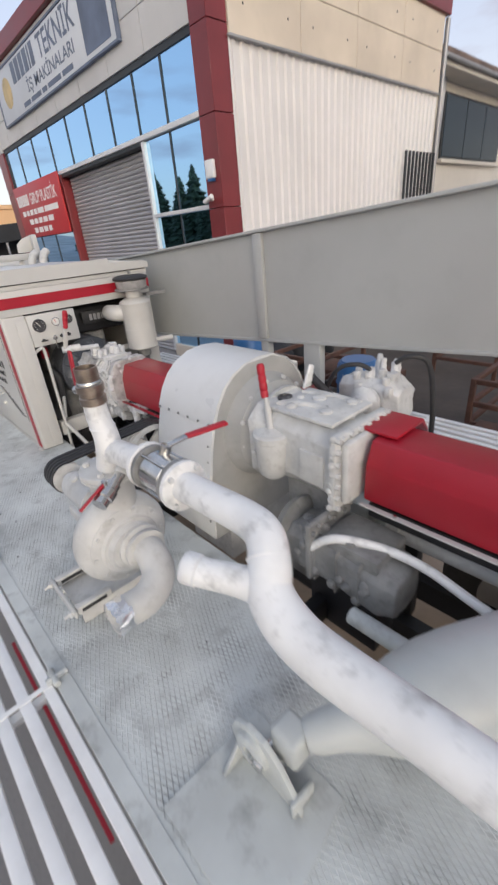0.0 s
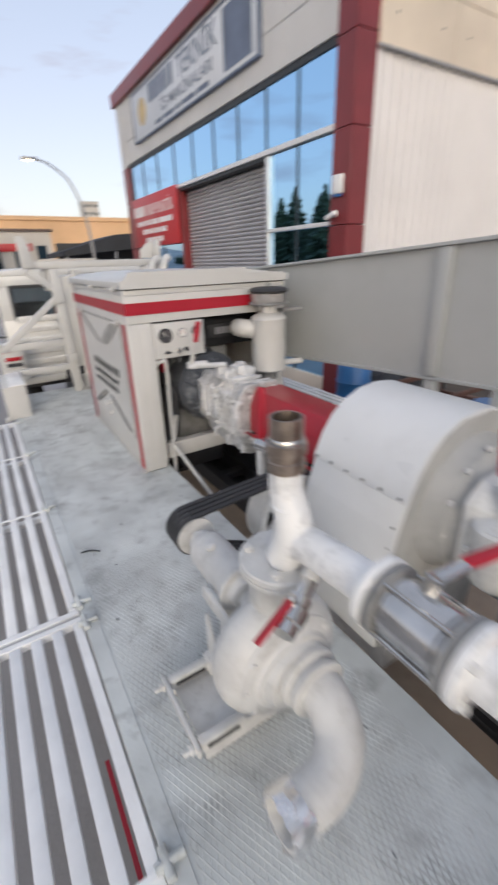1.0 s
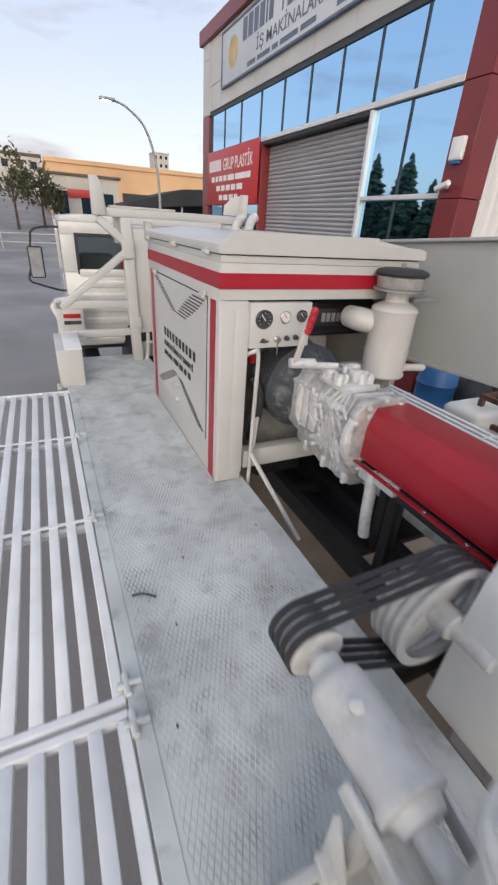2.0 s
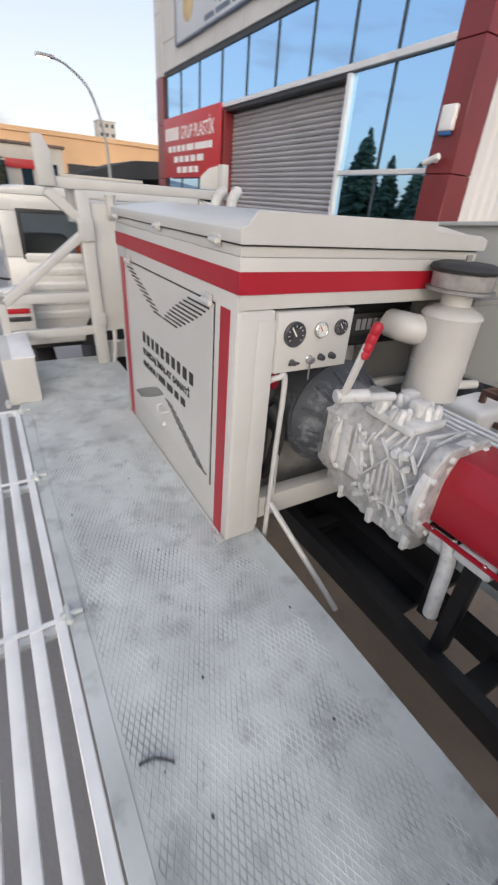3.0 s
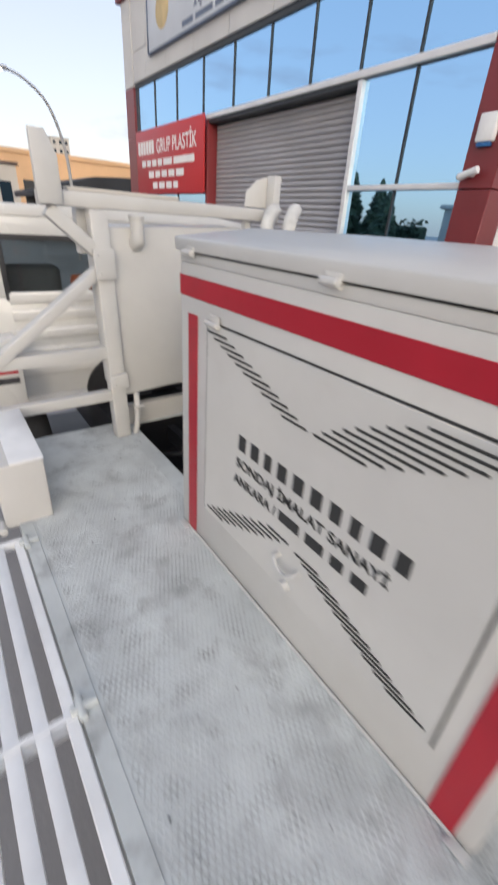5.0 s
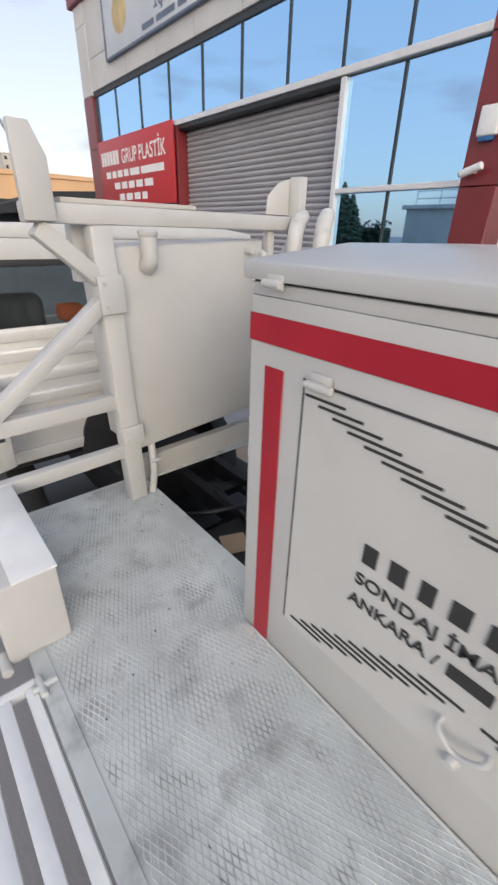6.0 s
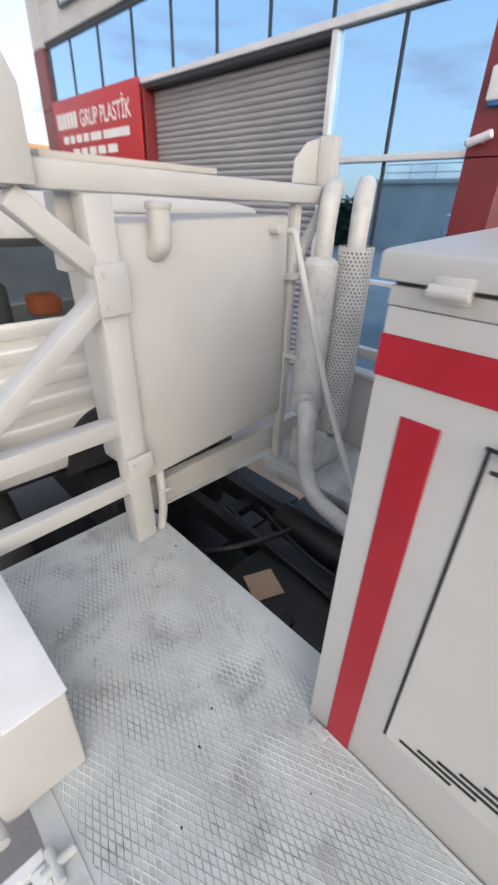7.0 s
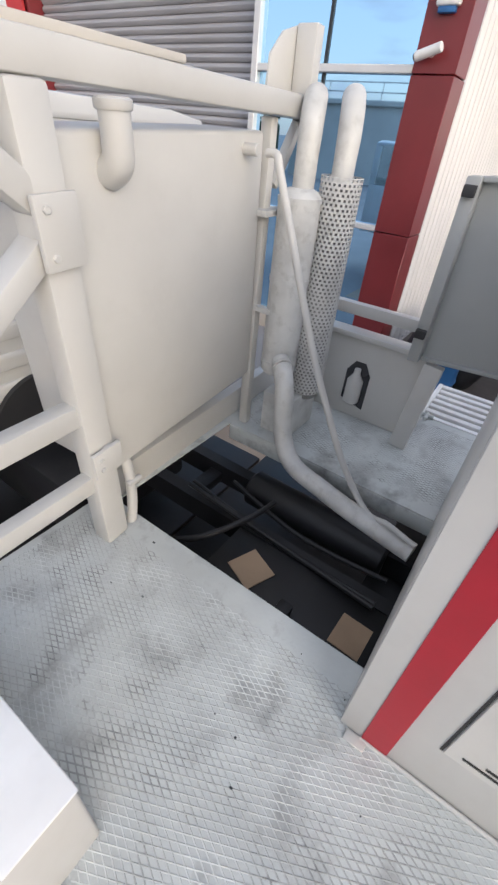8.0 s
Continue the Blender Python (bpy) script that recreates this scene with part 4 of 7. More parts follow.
def build_canopy():
    c = thing("engine_canopy", (1.5, 4.25, DZ), "cream steel engine canopy with red stripes on the deck", "engine canopy")
    t = 0.03
    part("side_panel", box(BX0, BX0 + t, BY0 + 0.002, BY1 - 0.002, DZ + 0.002, 2.372, 0.003), CREAM, c)
    part("side_panel", box(BX1 - t, BX1, BY0 + 0.032, BY1 - 0.002, DZ + 0.002, 2.372, 0.003), CREAM, c)
    part("end_panel", box(BX0 + t + 0.001, BX1 - t - 0.001, BY1 - t, BY1, DZ + 0.002, 2.372, 0.003), CREAM, c)
    # rear face: corner post, header, narrow fold
    part("corner_post", box(BX0 + 0.004, 1.033, BY0 - 0.004, BY0 + 0.14, DZ + 0.002, 2.20, 0.012, 3), CREAM, c)
    part("post_fold", box(0.955, 1.0325, BY0 - 0.010, BY0 - 0.0045, 1.20, 2.165, 0.003), CREAM, c)
    part("header", box(BX0 + 0.004, BX1 - 0.002, BY0 - 0.002, BY0 + 0.03, 2.202, 2.372, 0.004), CREAM, c)
    part("corner_post", box(BX1 - 0.12, BX1 - 0.003, BY0 + 0.003, BY0 + 0.10, DZ + 0.002, 2.20, 0.008), CREAM, c)
    # skirt and red stripe
    part("red_stripe", box(BX0 - 0.004, BX0 - 0.0005, BY0 - 0.004, BY1 - 0.001, 2.255, 2.328, 0.001, 1), RED, c, "red painted stripe")
    part("red_stripe", box(BX0 - 0.0035, BX1 + 0.0, BY0 - 0.0085, BY0 - 0.0045, 2.255, 2.328, 0.001, 1), RED, c, "red painted stripe")
    for ya, yb in ((3.522, 3.598), (4.895, 4.968)):
        part("red_stripe", box(BX0 - 0.0038, BX0 - 0.0004, ya, yb, DZ + 0.004, 2.195, 0.001, 1), RED, c, "red painted upright stripe")
    # lid: overhanging rim and chamfered crown
    part("rim", box(BX0, BX1, BY0 - 0.002, BY1, 2.373, 2.404, 0.003), CREAM, c)
    # dark strip added in the gap under the lid
    lid = part("lid", box(BX0 + 0.006, BX1 - 0.006, BY0 + 0.004, BY1 - 0.006, 2.4045, 2.4105, 0.0), DARKSLOT, c, "cream hinged lid over a dark strip that fills its gap", smooth=0)
    bm = bmesh.new()
    lo = [(BX0 - 0.016, BY0 - 0.018, 2.411), (BX1 + 0.016, BY0 - 0.018, 2.411), (BX1 + 0.016, BY1 + 0.018, 2.411), (BX0 - 0.016, BY1 + 0.018, 2.411)]
    mid = [(x, y, 2.455) for x, y, z in lo]
    top = [(BX0 + 0.30, BY0 - 0.012, 2.497), (BX1 - 0.30, BY0 - 0.012, 2.497), (BX1 - 0.25, BY1 - 0.10, 2.499), (BX0 + 0.25, BY1 - 0.10, 2.499)]
    rings = [[bm.verts.new(p) for p in ring] for ring in (lo, mid, top)]
    bm.faces.new(rings[0][::-1])
    bm.faces.new(rings[2])
    for a, b in zip(rings, rings[1:]):
        for i in range(4):
            bm.faces.new((a[i], a[(i + 1) % 4], b[(i + 1) % 4], b[i]))
    part("lid_crown", bevelled(bm, 0.006), CREAM, lid)
    part("end_plate", prism([(BX0 - 0.016, 2.411), (BX0 - 0.016, 2.458), (BX0 + 0.012, 2.466), (BX0 + 0.042, 2.508), (1.76, 2.512), (1.766, 2.478), (BX1 - 0.03, 2.470), (BX1 + 0.016, 2.455), (BX1 + 0.016, 2.411)], "y", BY0 - 0.023, BY0 - 0.0185, 0.002, 1), CREAM, lid)
    for y in (3.62, 4.22, 4.93):
        h = part("lid_hinge", box(BX0 - 0.020, BX0 - 0.012, y - 0.028, y + 0.028, 2.392, 2.428, 0.003), CREAM, c)
        part("hinge_pin", rod((BX0 - 0.028, y - 0.03, 2.408), (BX0 - 0.028, y + 0.03, 2.408), 0.010, 12), CREAM, h)
    # service door with its louvres, hinges and handle
    dr = part("door", box(BX0 - 0.006, BX0 - 0.0005, 3.655, 4.815, 1.362, 2.188, 0.002, 1), CREAM, c, "cream service door with slanted louvres")
    for y0, y1, z0, z1 in ((3.645, 3.652, 1.36, 2.195), (3.645, 4.825, 2.1895, 2.196), (4.8165, 4.8225, 1.36, 2.189)):
        part("gap", box(BX0 - 0.0025, BX0 - 0.0003, y0, y1, z0, z1, 0.0), DARKSLOT, dr, smooth=0)
    slots(dr, 4.745, 2.160, 4.30, 2.005, 10, 0.13)
    slots(dr, 3.79, 2.165, 4.12, 2.005, 9, 0.22)
    slots(dr, 4.72, 1.395, 4.31, 1.575, 10, 0.13)
    slots(dr, 3.74, 1.40, 4.16, 1.565, 11, 0.13)
    for y in (3.70, 4.77):
        h = part("door_hinge", box(BX0 - 0.013, BX0 - 0.0065, y - 0.04, y + 0.025, 2.178, 2.222, 0.002), CREAM, dr)
        part("hinge_pin", rod((BX0 - 0.020, y - 0.05, 2.193), (BX0 - 0.020, y + 0.03, 2.193), 0.011, 12), CREAM, h)
    part("handle", tube([(BX0 - 0.006, 4.29, 1.505), (BX0 - 0.035, 4.285, 1.50), (BX0 - 0.04, 4.235, 1.475), (BX0 - 0.035, 4.185, 1.50), (BX0 - 0.006, 4.18, 1.505)], 0.007, 10), CREAM, dr)
    part("lock", lathe((BX0 - 0.006, 4.24, 1.40), (-1, 0, 0), [(0, 0.018), (0.012, 0.018), (0.02, 0.012)], 16), CREAM, dr)
    turn = Matrix(((0, 0, -1, 0), (-1, 0, 0, 0), (0, 1, 0, 0), (0, 0, 0, 1)))
    def on_door(y, z):
        return Matrix.Translation((BX0 - 0.0082, y, z)) @ turn
    bars("lettering", [0.040, 0.044, 0.036, 0.044, 0.046, 0.046, 0.042, 0.036, 0.046, 0.042], 0.0345, 0.058, on_door(4.570, 1.785), INK, dr)
    words("lettering", "SONDAJ İMALAT SANAYİ", on_door(4.58, 1.712), 0.052, INK, dr, width=0.70)
    words("lettering", "ANKARA /", on_door(4.59, 1.638), 0.052, INK, dr, width=0.255)
    bars("lettering", [0.10, -0.012, 0.078, -0.012, 0.05, -0.012, 0.055], 0.010, 0.038, on_door(4.315, 1.638), INK, dr)
    # weld beads and feet along the deck
    for y in (3.50, 4.98):
        part("foot_plate", box(BX0 - 0.035, BX0 - 0.004, y - 0.03, y + 0.03, DZ + 0.003, DZ + 0.010, 0.003), CREAM, c)
    part("weld_bead", tube([(BX0 - 0.006, 3.52, DZ + 0.006), (BX0 - 0.008, 4.2, DZ + 0.006), (BX0 - 0.006, 4.97, DZ + 0.006)], 0.006, 8, 30), CREAM, c)
    # instrument panel
    p = part("instrument_panel", box(1.034, 1.392, BY0 - 0.022, BY0 + 0.028, 1.962, 2.192, 0.004), CREAM, c)
    fy = BY0 - 0.0225
    for x, z, r, face in ((1.108, 2.112, 0.043, DIAL), (1.232, 2.120, 0.028, DIALWHITE), (1.332, 2.124, 0.028, DIAL)):
        g = part("gauge", lathe((x, fy, z), (0, -1, 0), [(0, r * 1.12), (0.010, r * 1.12), (0.013, r), (0.010, r * 0.9)], 28), STEEL if face is DIALWHITE else DIAL, p, "round gauge with a thin rim")
        part("dial", lathe((x, fy - 0.009, z), (0, -1, 0), [(0, r * 0.9), (0.002, r * 0.9)], 28), face, g)
        for k in range(9):
            an = radians(-130 + k * 32.5)
            bm = box(-r * 0.025, r * 0.025, -0.0006, 0.0006, r * 0.66, r * 0.82, 0.0)
            bmesh.ops.transform(bm, matrix=pose(x, fy - 0.0118, z, 0, math.degrees(an), 0), verts=list(bm.verts))
            part("scale_mark", bm, DIAL if face is DIALWHITE else DIALWHITE, g, smooth=0)
        bm = box(-r * 0.05, r * 0.05, -0.001, 0.001, -r * 0.15, r * 0.7, 0.0)
        bmesh.ops.transform(bm, matrix=pose(x, fy - 0.0125, z, 0, -35, 0), verts=list(bm.verts))
        part("needle", bm, LAMPRED if face is DIALWHITE else DIALWHITE, g, smooth=0)
    for x, z, r, m in ((1.112, 2.002, 0.010, DIAL), (1.195, 2.006, 0.015, STEEL), (1.250, 2.010, 0.012, DIAL), (1.305, 2.012, 0.012, DIAL)):
        k = part("knob", lathe((x, fy, z), (0, -1, 0), [(0, r * 1.2), (0.004, r * 1.2), (0.006, r), (0.02, r), (0.024, r * 0.8)], 16), m, p)
    part("key", box(1.087, 1.137, fy - 0.02, fy - 0.012, 1.995, 2.006, 0.002), DIAL, p)
    part("key_tag", rod((1.193, fy - 0.012, 1.99), (1.193, fy - 0.014, 1.925), 0.004, 8), STEEL, p)
    # grab tube and stay below the panel
    part("grab_tube", tube([(1.034, BY0 + 0.02, 1.915), (1.062, BY0 - 0.02, 1.945), (1.092, BY0 - 0.02, 1.92), (1.090, BY0 - 0.015, 1.6), (1.085, BY0 - 0.01, 1.04)], 0.012, 12), CREAM, c)
    part("stay", rod((1.09, BY0 - 0.02, 1.32), (1.235, 3.05, 0.94), 0.014, 12), CREAM, c)
    part("stay", rod((1.10, BY0 - 0.01, 1.36), (1.20, 3.60, 1.62), 0.014, 12), CREAM, c)
    # engine inside
    e = thing("diesel_engine", (1.5, 4.2, 1.0), "dark grey diesel engine inside the canopy", "engine")
    part("block", box(1.22, 1.72, 3.72, 4.8, 1.12, 1.95, 0.03, 2), GREYCAST, e)
    # black block added to fill the canopy, whose inside is only unlit
    part("dark_block", box(1.16, 2.0, 3.66, 4.75, 1.952, 2.17, 0.03, 3), BLACK, e)
    part("bell_housing", lathe((1.44, 3.74, 1.70), (0, -1, 0), [(0, 0.25), (0.03, 0.26), (0.06, 0.25), (0.20, 0.235), (0.22, 0.24)], 36), SLATE, e)
    part("sump", box(1.28, 1.66, 3.76, 4.7, 0.93, 1.118, 0.03), BLACK, e)
    part("mount", box(1.06, 1.86, 3.50, 3.58, 1.20, 1.32, 0.008), CREAM, e)
    part("nameplate", box(1.50, 1.90, 3.60, 3.615, 2.03, 2.13, 0.004), BLACK, e)
    turn2 = Matrix(((1, 0, 0, 0), (0, 0, -1, 0), (0, 1, 0, 0), (0, 0, 0, 1)))
    bars("lettering", [0.025] * 7, 0.01, 0.05, Matrix.Translation((1.56, 3.597, 2.055)) @ turn2, GALV, e)
    part("bracket", box(1.60, 2.02, 3.56, 3.60, 1.76, 1.80, 0.004), CREAM, e)
    part("hose", tube([(1.13, 3.6, 1.75), (1.17, 3.56, 1.65), (1.16, 3.58, 1.45), (1.2, 3.7, 1.3)], 0.03, 14), RUBBER, e)
    part("filter_can", lathe((1.13, 3.60, 1.84), (0, 0, 1), [(0, 0.026), (0.01, 0.03), (0.08, 0.03), (0.09, 0.02)], 20), RED, e)


def build_air_filter():
    a = thing("air_filter", (1.85, 3.3, 1.78), "cream cylindrical air cleaner with a dark mushroom cap", "air filter")
    x, y = 1.835, 3.265
    part("body", lathe((x, y, 1.79), (0, 0, 1), [(0, 0.118), (0.012, 0.128), (0.03, 0.122), (0.36, 0.122), (0.375, 0.128), (0.39, 0.12), (0.42, 0.06)], 40), CREAM, a)
    part("neck", lathe((x, y, 2.205), (0, 0, 1), [(0, 0.062), (0.09, 0.062)], 28), CREAM, a)
    cap = part("cap", lathe((x, y, 2.275), (0, 0, 1), [(0.068, 0.11), (0.070, 0.136), (0.080, 0.140), (0.092, 0.132), (0.102, 0.10), (0.106, 0.0)], 36), RUBBER, a, "dark dusty cap")
    part("bowl", lathe((x, y, 2.277), (0, 0, 1), [(0, 0.118), (0.005, 0.123), (0.060, 0.126), (0.065, 0.12)], 36), BOWL, a, "smoky plastic dust bowl")
    part("rim", lathe((x, y, 2.262), (0, 0, 1), [(0, 0.12), (0.004, 0.138), (0.016, 0.138)], 36), GREYCAST, cap)
    part("wing_nut", rod((x, y, 2.378), (x, y, 2.405), 0.012, 8), GREYCAST, cap)
    part("outlet", tube([(x - 0.04, y + 0.05, 2.085), (x - 0.11, y + 0.08, 2.09), (x - 0.145, y + 0.12, 2.095), (x - 0.150, y + 0.20, 2.095)], (0.062, 0.066, 0.066, 0.062), 24), CREAM, a)
    part("strap", lathe((x, y, 1.93), (0, 0, 1), [(0, 0.125), (0.03, 0.125)], 40), CREAM, a)
    part("drain", rod((x, y, 1.72), (x, y, 1.79), 0.06, 20), GREYCAST, a)
    part("side_tube", rod((x + 0.1, y - 0.02, 1.83), (x + 0.27, y - 0.06, 1.83), 0.022, 14), CREAM, a)
    part("bracket", box(x + 0.11, x + 0.30, y - 0.02, y + 0.04, 2.20, 2.225, 0.004), GREYCAST, a)
    part("stand", box(x - 0.03, x + 0.03, y + 0.06, y + 0.10, DZ, 1.78, 0.004), CREAM, a)
    nudge(a, 0.034, 0.085)


def casting_box(name, sections, mat, parent, label=""):
    """A cast housing: octagonal rings (y, centre x, centre z, half width, half height)."""
    bm = bmesh.new()
    rings = []
    for y, cx, cz, w, h in sections:
        c = 0.35
        pts = [(-1, -1 + c), (-1 + c, -1), (1 - c, -1), (1, -1 + c), (1, 1 - c), (1 - c, 1), (-1 + c, 1), (-1, 1 - c)]
        rings.append([bm.verts.new((cx + px * w, y, cz + pz * h)) for px, pz in pts])
    for a, b in zip(rings, rings[1:]):
        for i in range(8):
            bm.faces.new((a[i], a[(i + 1) % 8], b[(i + 1) % 8], b[i]))
    bm.faces.new(rings[0][::-1])
    bm.faces.new(rings[-1])
    bmesh.ops.recalc_face_normals(bm, faces=list(bm.faces))
    bevelled(bm, 0.006, 2)
    bmesh.ops.triangulate(bm, faces=[f for f in bm.faces if len(f.verts) > 4])
    bmesh.ops.subdivide_edges(bm, edges=[e for e in bm.edges if e.calc_length() > 0.03], cuts=3, use_grid_fill=True)
    bm.normal_update()
    for v in bm.verts:
        v.co += v.normal * (0.006 * noise.noise(v.co * 17.0) + 0.003 * noise.noise(v.co * 48.0))
    return part(name, bm, mat, parent, label)


def build_gearbox():
    g = thing("gearbox", (1.46, 3.1, 1.0), "silver-white ribbed cast gearbox with a red-gripped shift lever", "gearbox")
    X, Z = 1.478, 1.665
    part("bell", lathe((X - 0.02, 3.56, Z + 0.02), (0, -1, 0), [(0, 0.255), (0.02, 0.26), (0.04, 0.25), (0.07, 0.235), (0.12, 0.20), (0.16, 0.185)], 44), SLATE, g, "dark slate bell housing with pale overspray")
    for k in range(16):
        a = 2 * math.pi * k / 16
        part("bolt", bolt((X - 0.02 + 0.245 * math.cos(a), 3.535, Z + 0.02 + 0.245 * math.sin(a)), (0, -1, 0), 0.011, 0.014), SLATE, g)
    for k in range(14):
        a = 2 * math.pi * k / 14 + 0.1
        ca, sa = math.cos(a), math.sin(a)
        part("bell_rib", beam((X - 0.02 + 0.238 * ca, 3.50, Z + 0.02 + 0.238 * sa), (X - 0.02 + 0.19 * ca, 3.40, Z + 0.02 + 0.19 * sa), 0.008, 0.018, 0.003), SLATE, g)
    casting_box("housing", [(3.42, X, Z, 0.180, 0.190), (3.36, X, Z, 0.175, 0.190), (3.31, X, Z, 0.158, 0.175), (3.10, X, Z, 0.155, 0.172), (2.93, X, Z, 0.150, 0.170), (2.915, X, Z, 0.168, 0.192), (2.866, X, Z, 0.168, 0.192)], ALUCAST, g)
    casting_box("sump", [(3.40, X, 1.475, 0.12, 0.06), (3.30, X, 1.465, 0.125, 0.075), (3.05, X, 1.455, 0.125, 0.08), (2.90, X, 1.465, 0.13, 0.085)], ALUCAST, g)
    for y0, y1 in ((3.405, 3.435), (3.318, 3.342), (2.868, 2.905)):
        part("collar", lathe((X, y1, Z), (0, -1, 0), [(0, 0.193), (0.004, 0.200), (y1 - y0 - 0.004, 0.200), (y1 - y0, 0.193)], 20), SILVERCAST, g)
    xl = X - 0.158
    # web of thin cast ribs on the flank: a fan of upright slats inside a leaf of slanting ribs
    web = [((2.925, 1.52), (2.985, 1.62)), ((2.985, 1.62), (3.055, 1.745)), ((3.055, 1.745), (3.11, 1.80)), ((3.055, 1.745), (3.115, 1.665)), ((3.115, 1.665), (3.165, 1.60)),
           ((3.165, 1.60), (3.19, 1.70)), ((3.19, 1.70), (3.15, 1.80)), ((3.115, 1.665), (3.155, 1.745)), ((2.93, 1.65), (2.985, 1.72)), ((2.985, 1.72), (3.03, 1.80)), ((2.93, 1.745), (2.97, 1.80)),
           ((2.93, 1.565), (3.18, 1.525)), ((2.93, 1.70), (2.985, 1.62)), ((2.985, 1.72), (3.055, 1.745)), ((3.19, 1.70), (3.235, 1.80)), ((3.165, 1.60), (3.235, 1.655)), ((3.235, 1.655), (3.235, 1.80))]
    web += [((2.958 + k * 0.027, 1.555), (2.970 + k * 0.027, (1.60, 1.655, 1.70, 1.725, 1.705, 1.66, 1.625)[k])) for k in range(7)]
    web += [((2.93 + k * 0.05, 1.515), (2.965 + k * 0.05, 1.56)) for k in range(5)]
    for p, q in web:
        part("rib", beam((xl - 0.002, p[0], p[1]), (xl - 0.002, q[0], q[1]), 0.0058, 0.020, 0.002, (1, 0, 0)), SILVERCAST, g)
    for k in range(6):
        y = 2.935 + k * 0.042
        part("rib", beam((X - 0.160, y, 1.77), (X - 0.100, y + 0.03 * math.sin(k + 1), 1.845), 0.006, 0.018, 0.002), SILVERCAST, g)
    part("step", box(xl - 0.006, xl + 0.02, 3.185, 3.235, 1.56, 1.77, 0.005, 2), SILVERCAST, g)
    part("step", box(xl - 0.010, xl + 0.02, 3.262, 3.312, 1.555, 1.775, 0.005, 2), SILVERCAST, g)
    part("step", box(xl - 0.004, xl + 0.02, 3.15, 3.32, 1.640, 1.652, 0.003, 1), SILVERCAST, g)
    for k in range(5):
        y = 2.93 + k * 0.085
        part("rib", beam((X - 0.152, y, 1.575), (X - 0.09, y - 0.02 * math.sin(k * 1.7), 1.490), 0.007, 0.020, 0.002), SILVERCAST, g)
    for k in range(8):
        y = 2.93 + k * 0.052
        part("rib", beam((X - 0.09, y, 1.842), (X + 0.12, y + 0.03 * (-1) ** k, 1.842), 0.012, 0.020, 0.003), SILVERCAST, g)
    rnd = random.Random(5)
    for k in range(16):
        y, z = rnd.uniform(2.90, 3.36), rnd.uniform(1.50, 1.80)
        rr = rnd.uniform(0.010, 0.020)
        part("boss", lathe((xl + 0.004, y, z), (-1, 0, 0.1), [(0, rr * 1.2), (0.020, rr), (0.026, rr * 0.8), (0.026, rr * 0.4)], 12), SILVERCAST, g)
    for k in range(8):
        y = 2.90 + k * 0.062
        part("lug", box(X - 0.12 + rnd.uniform(-0.02, 0.02), X - 0.06, y, y + rnd.uniform(0.018, 0.03), 1.405 + rnd.uniform(-0.02, 0.01), 1.46, 0.008), SILVERCAST, g)
    for k in range(12):
        a = 2 * math.pi * k / 12
        part("bolt", bolt((X + 0.183 * math.cos(a), 2.867, Z + 0.183 * math.sin(a)), (0, -1, 0), 0.012, 0.014), SILVERCAST, g)
    # shift tower with lever
    tw = part("shift_cover", box(1.355, 1.55, 3.02, 3.26, 1.832, 1.868, 0.012, 2), SILVERCAST, g)
    for k in range(18):
        x, y, q = rnd.uniform(1.34, 1.56), rnd.uniform(3.03, 3.25), rnd.uniform(0.012, 0.026)
        part("boss", lathe((x, y, 1.862), (rnd.uniform(-0.3, 0.3), rnd.uniform(-0.3, 0.3), 1), [(0, q), (0.02 + q * 0.7, q * 0.9), (0.026 + q, q * 0.7), (0.032 + q, q * 0.35)], rnd.choice((6, 8, 10))), SILVERCAST, tw)
    for x, y in ((1.38, 3.20), (1.47, 3.10), (1.52, 3.19)):
        part("selector_block", box(x - 0.03, x + 0.03, y - 0.028, y + 0.028, 1.868, 1.928, 0.010), SILVERCAST, tw)
    part("selector_rod", rod((1.15, 3.205, 1.945), (1.40, 3.17, 1.930), 0.017, 14), SILVERCAST, tw)
    lv = part("shift_lever", beam((1.165, 3.20, 1.95), (1.200, 3.168, 2.15), 0.014, 0.03, 0.003, (1, 0, 0)), CREAM, g)
    grip = part("grip", lathe((1.194, 3.172, 2.10), (0.035, -0.032, 0.2), [(0, 0.012), (0.005, 0.017), (0.02, 0.018), (0.025, 0.0155), (0.03, 0.018), (0.05, 0.018), (0.055, 0.0155), (0.06, 0.018), (0.08, 0.018), (0.085, 0.0155), (0.09, 0.018), (0.115, 0.018), (0.125, 0.012)], 16), REDGRIP, lv, "red ribbed rubber grip")
    part("pivot", rod((1.145, 3.22, 1.95), (1.27, 3.18, 1.95), 0.024, 16), SILVERCAST, lv)
    # tail bearing with drain below the guard
    part("tail_housing", lathe((1.53, 2.875, 1.53), (0, -1, 0), [(0, 0.10), (0.06, 0.095), (0.10, 0.07), (0.16, 0.06)], 24), SILVERCAST, g)
    part("drain_pipe", tube([(1.40, 2.78, 1.54), (1.385, 2.75, 1.46), (1.385, 2.74, 1.30), (1.40, 2.74, 1.18)], 0.028, 16), SILVERCAST, g)
    part("mount", box(1.38, 1.66, 2.76, 2.85, 1.47, 1.54, 0.01), SILVERCAST, g)
    part("lug", box(1.37, 1.45, 2.60, 2.74, 1.50, 1.555, 0.012), SILVERCAST, g)
    part("leg", box(1.60, 1.66, 2.83, 2.89, 0.91, 1.449, 0.004), BLACK, g)


GUARD = [(1.388, 1.562), (1.392, 1.725), (1.430, 1.822), (1.622, 1.826), (1.680, 1.725), (1.690, 1.562)]


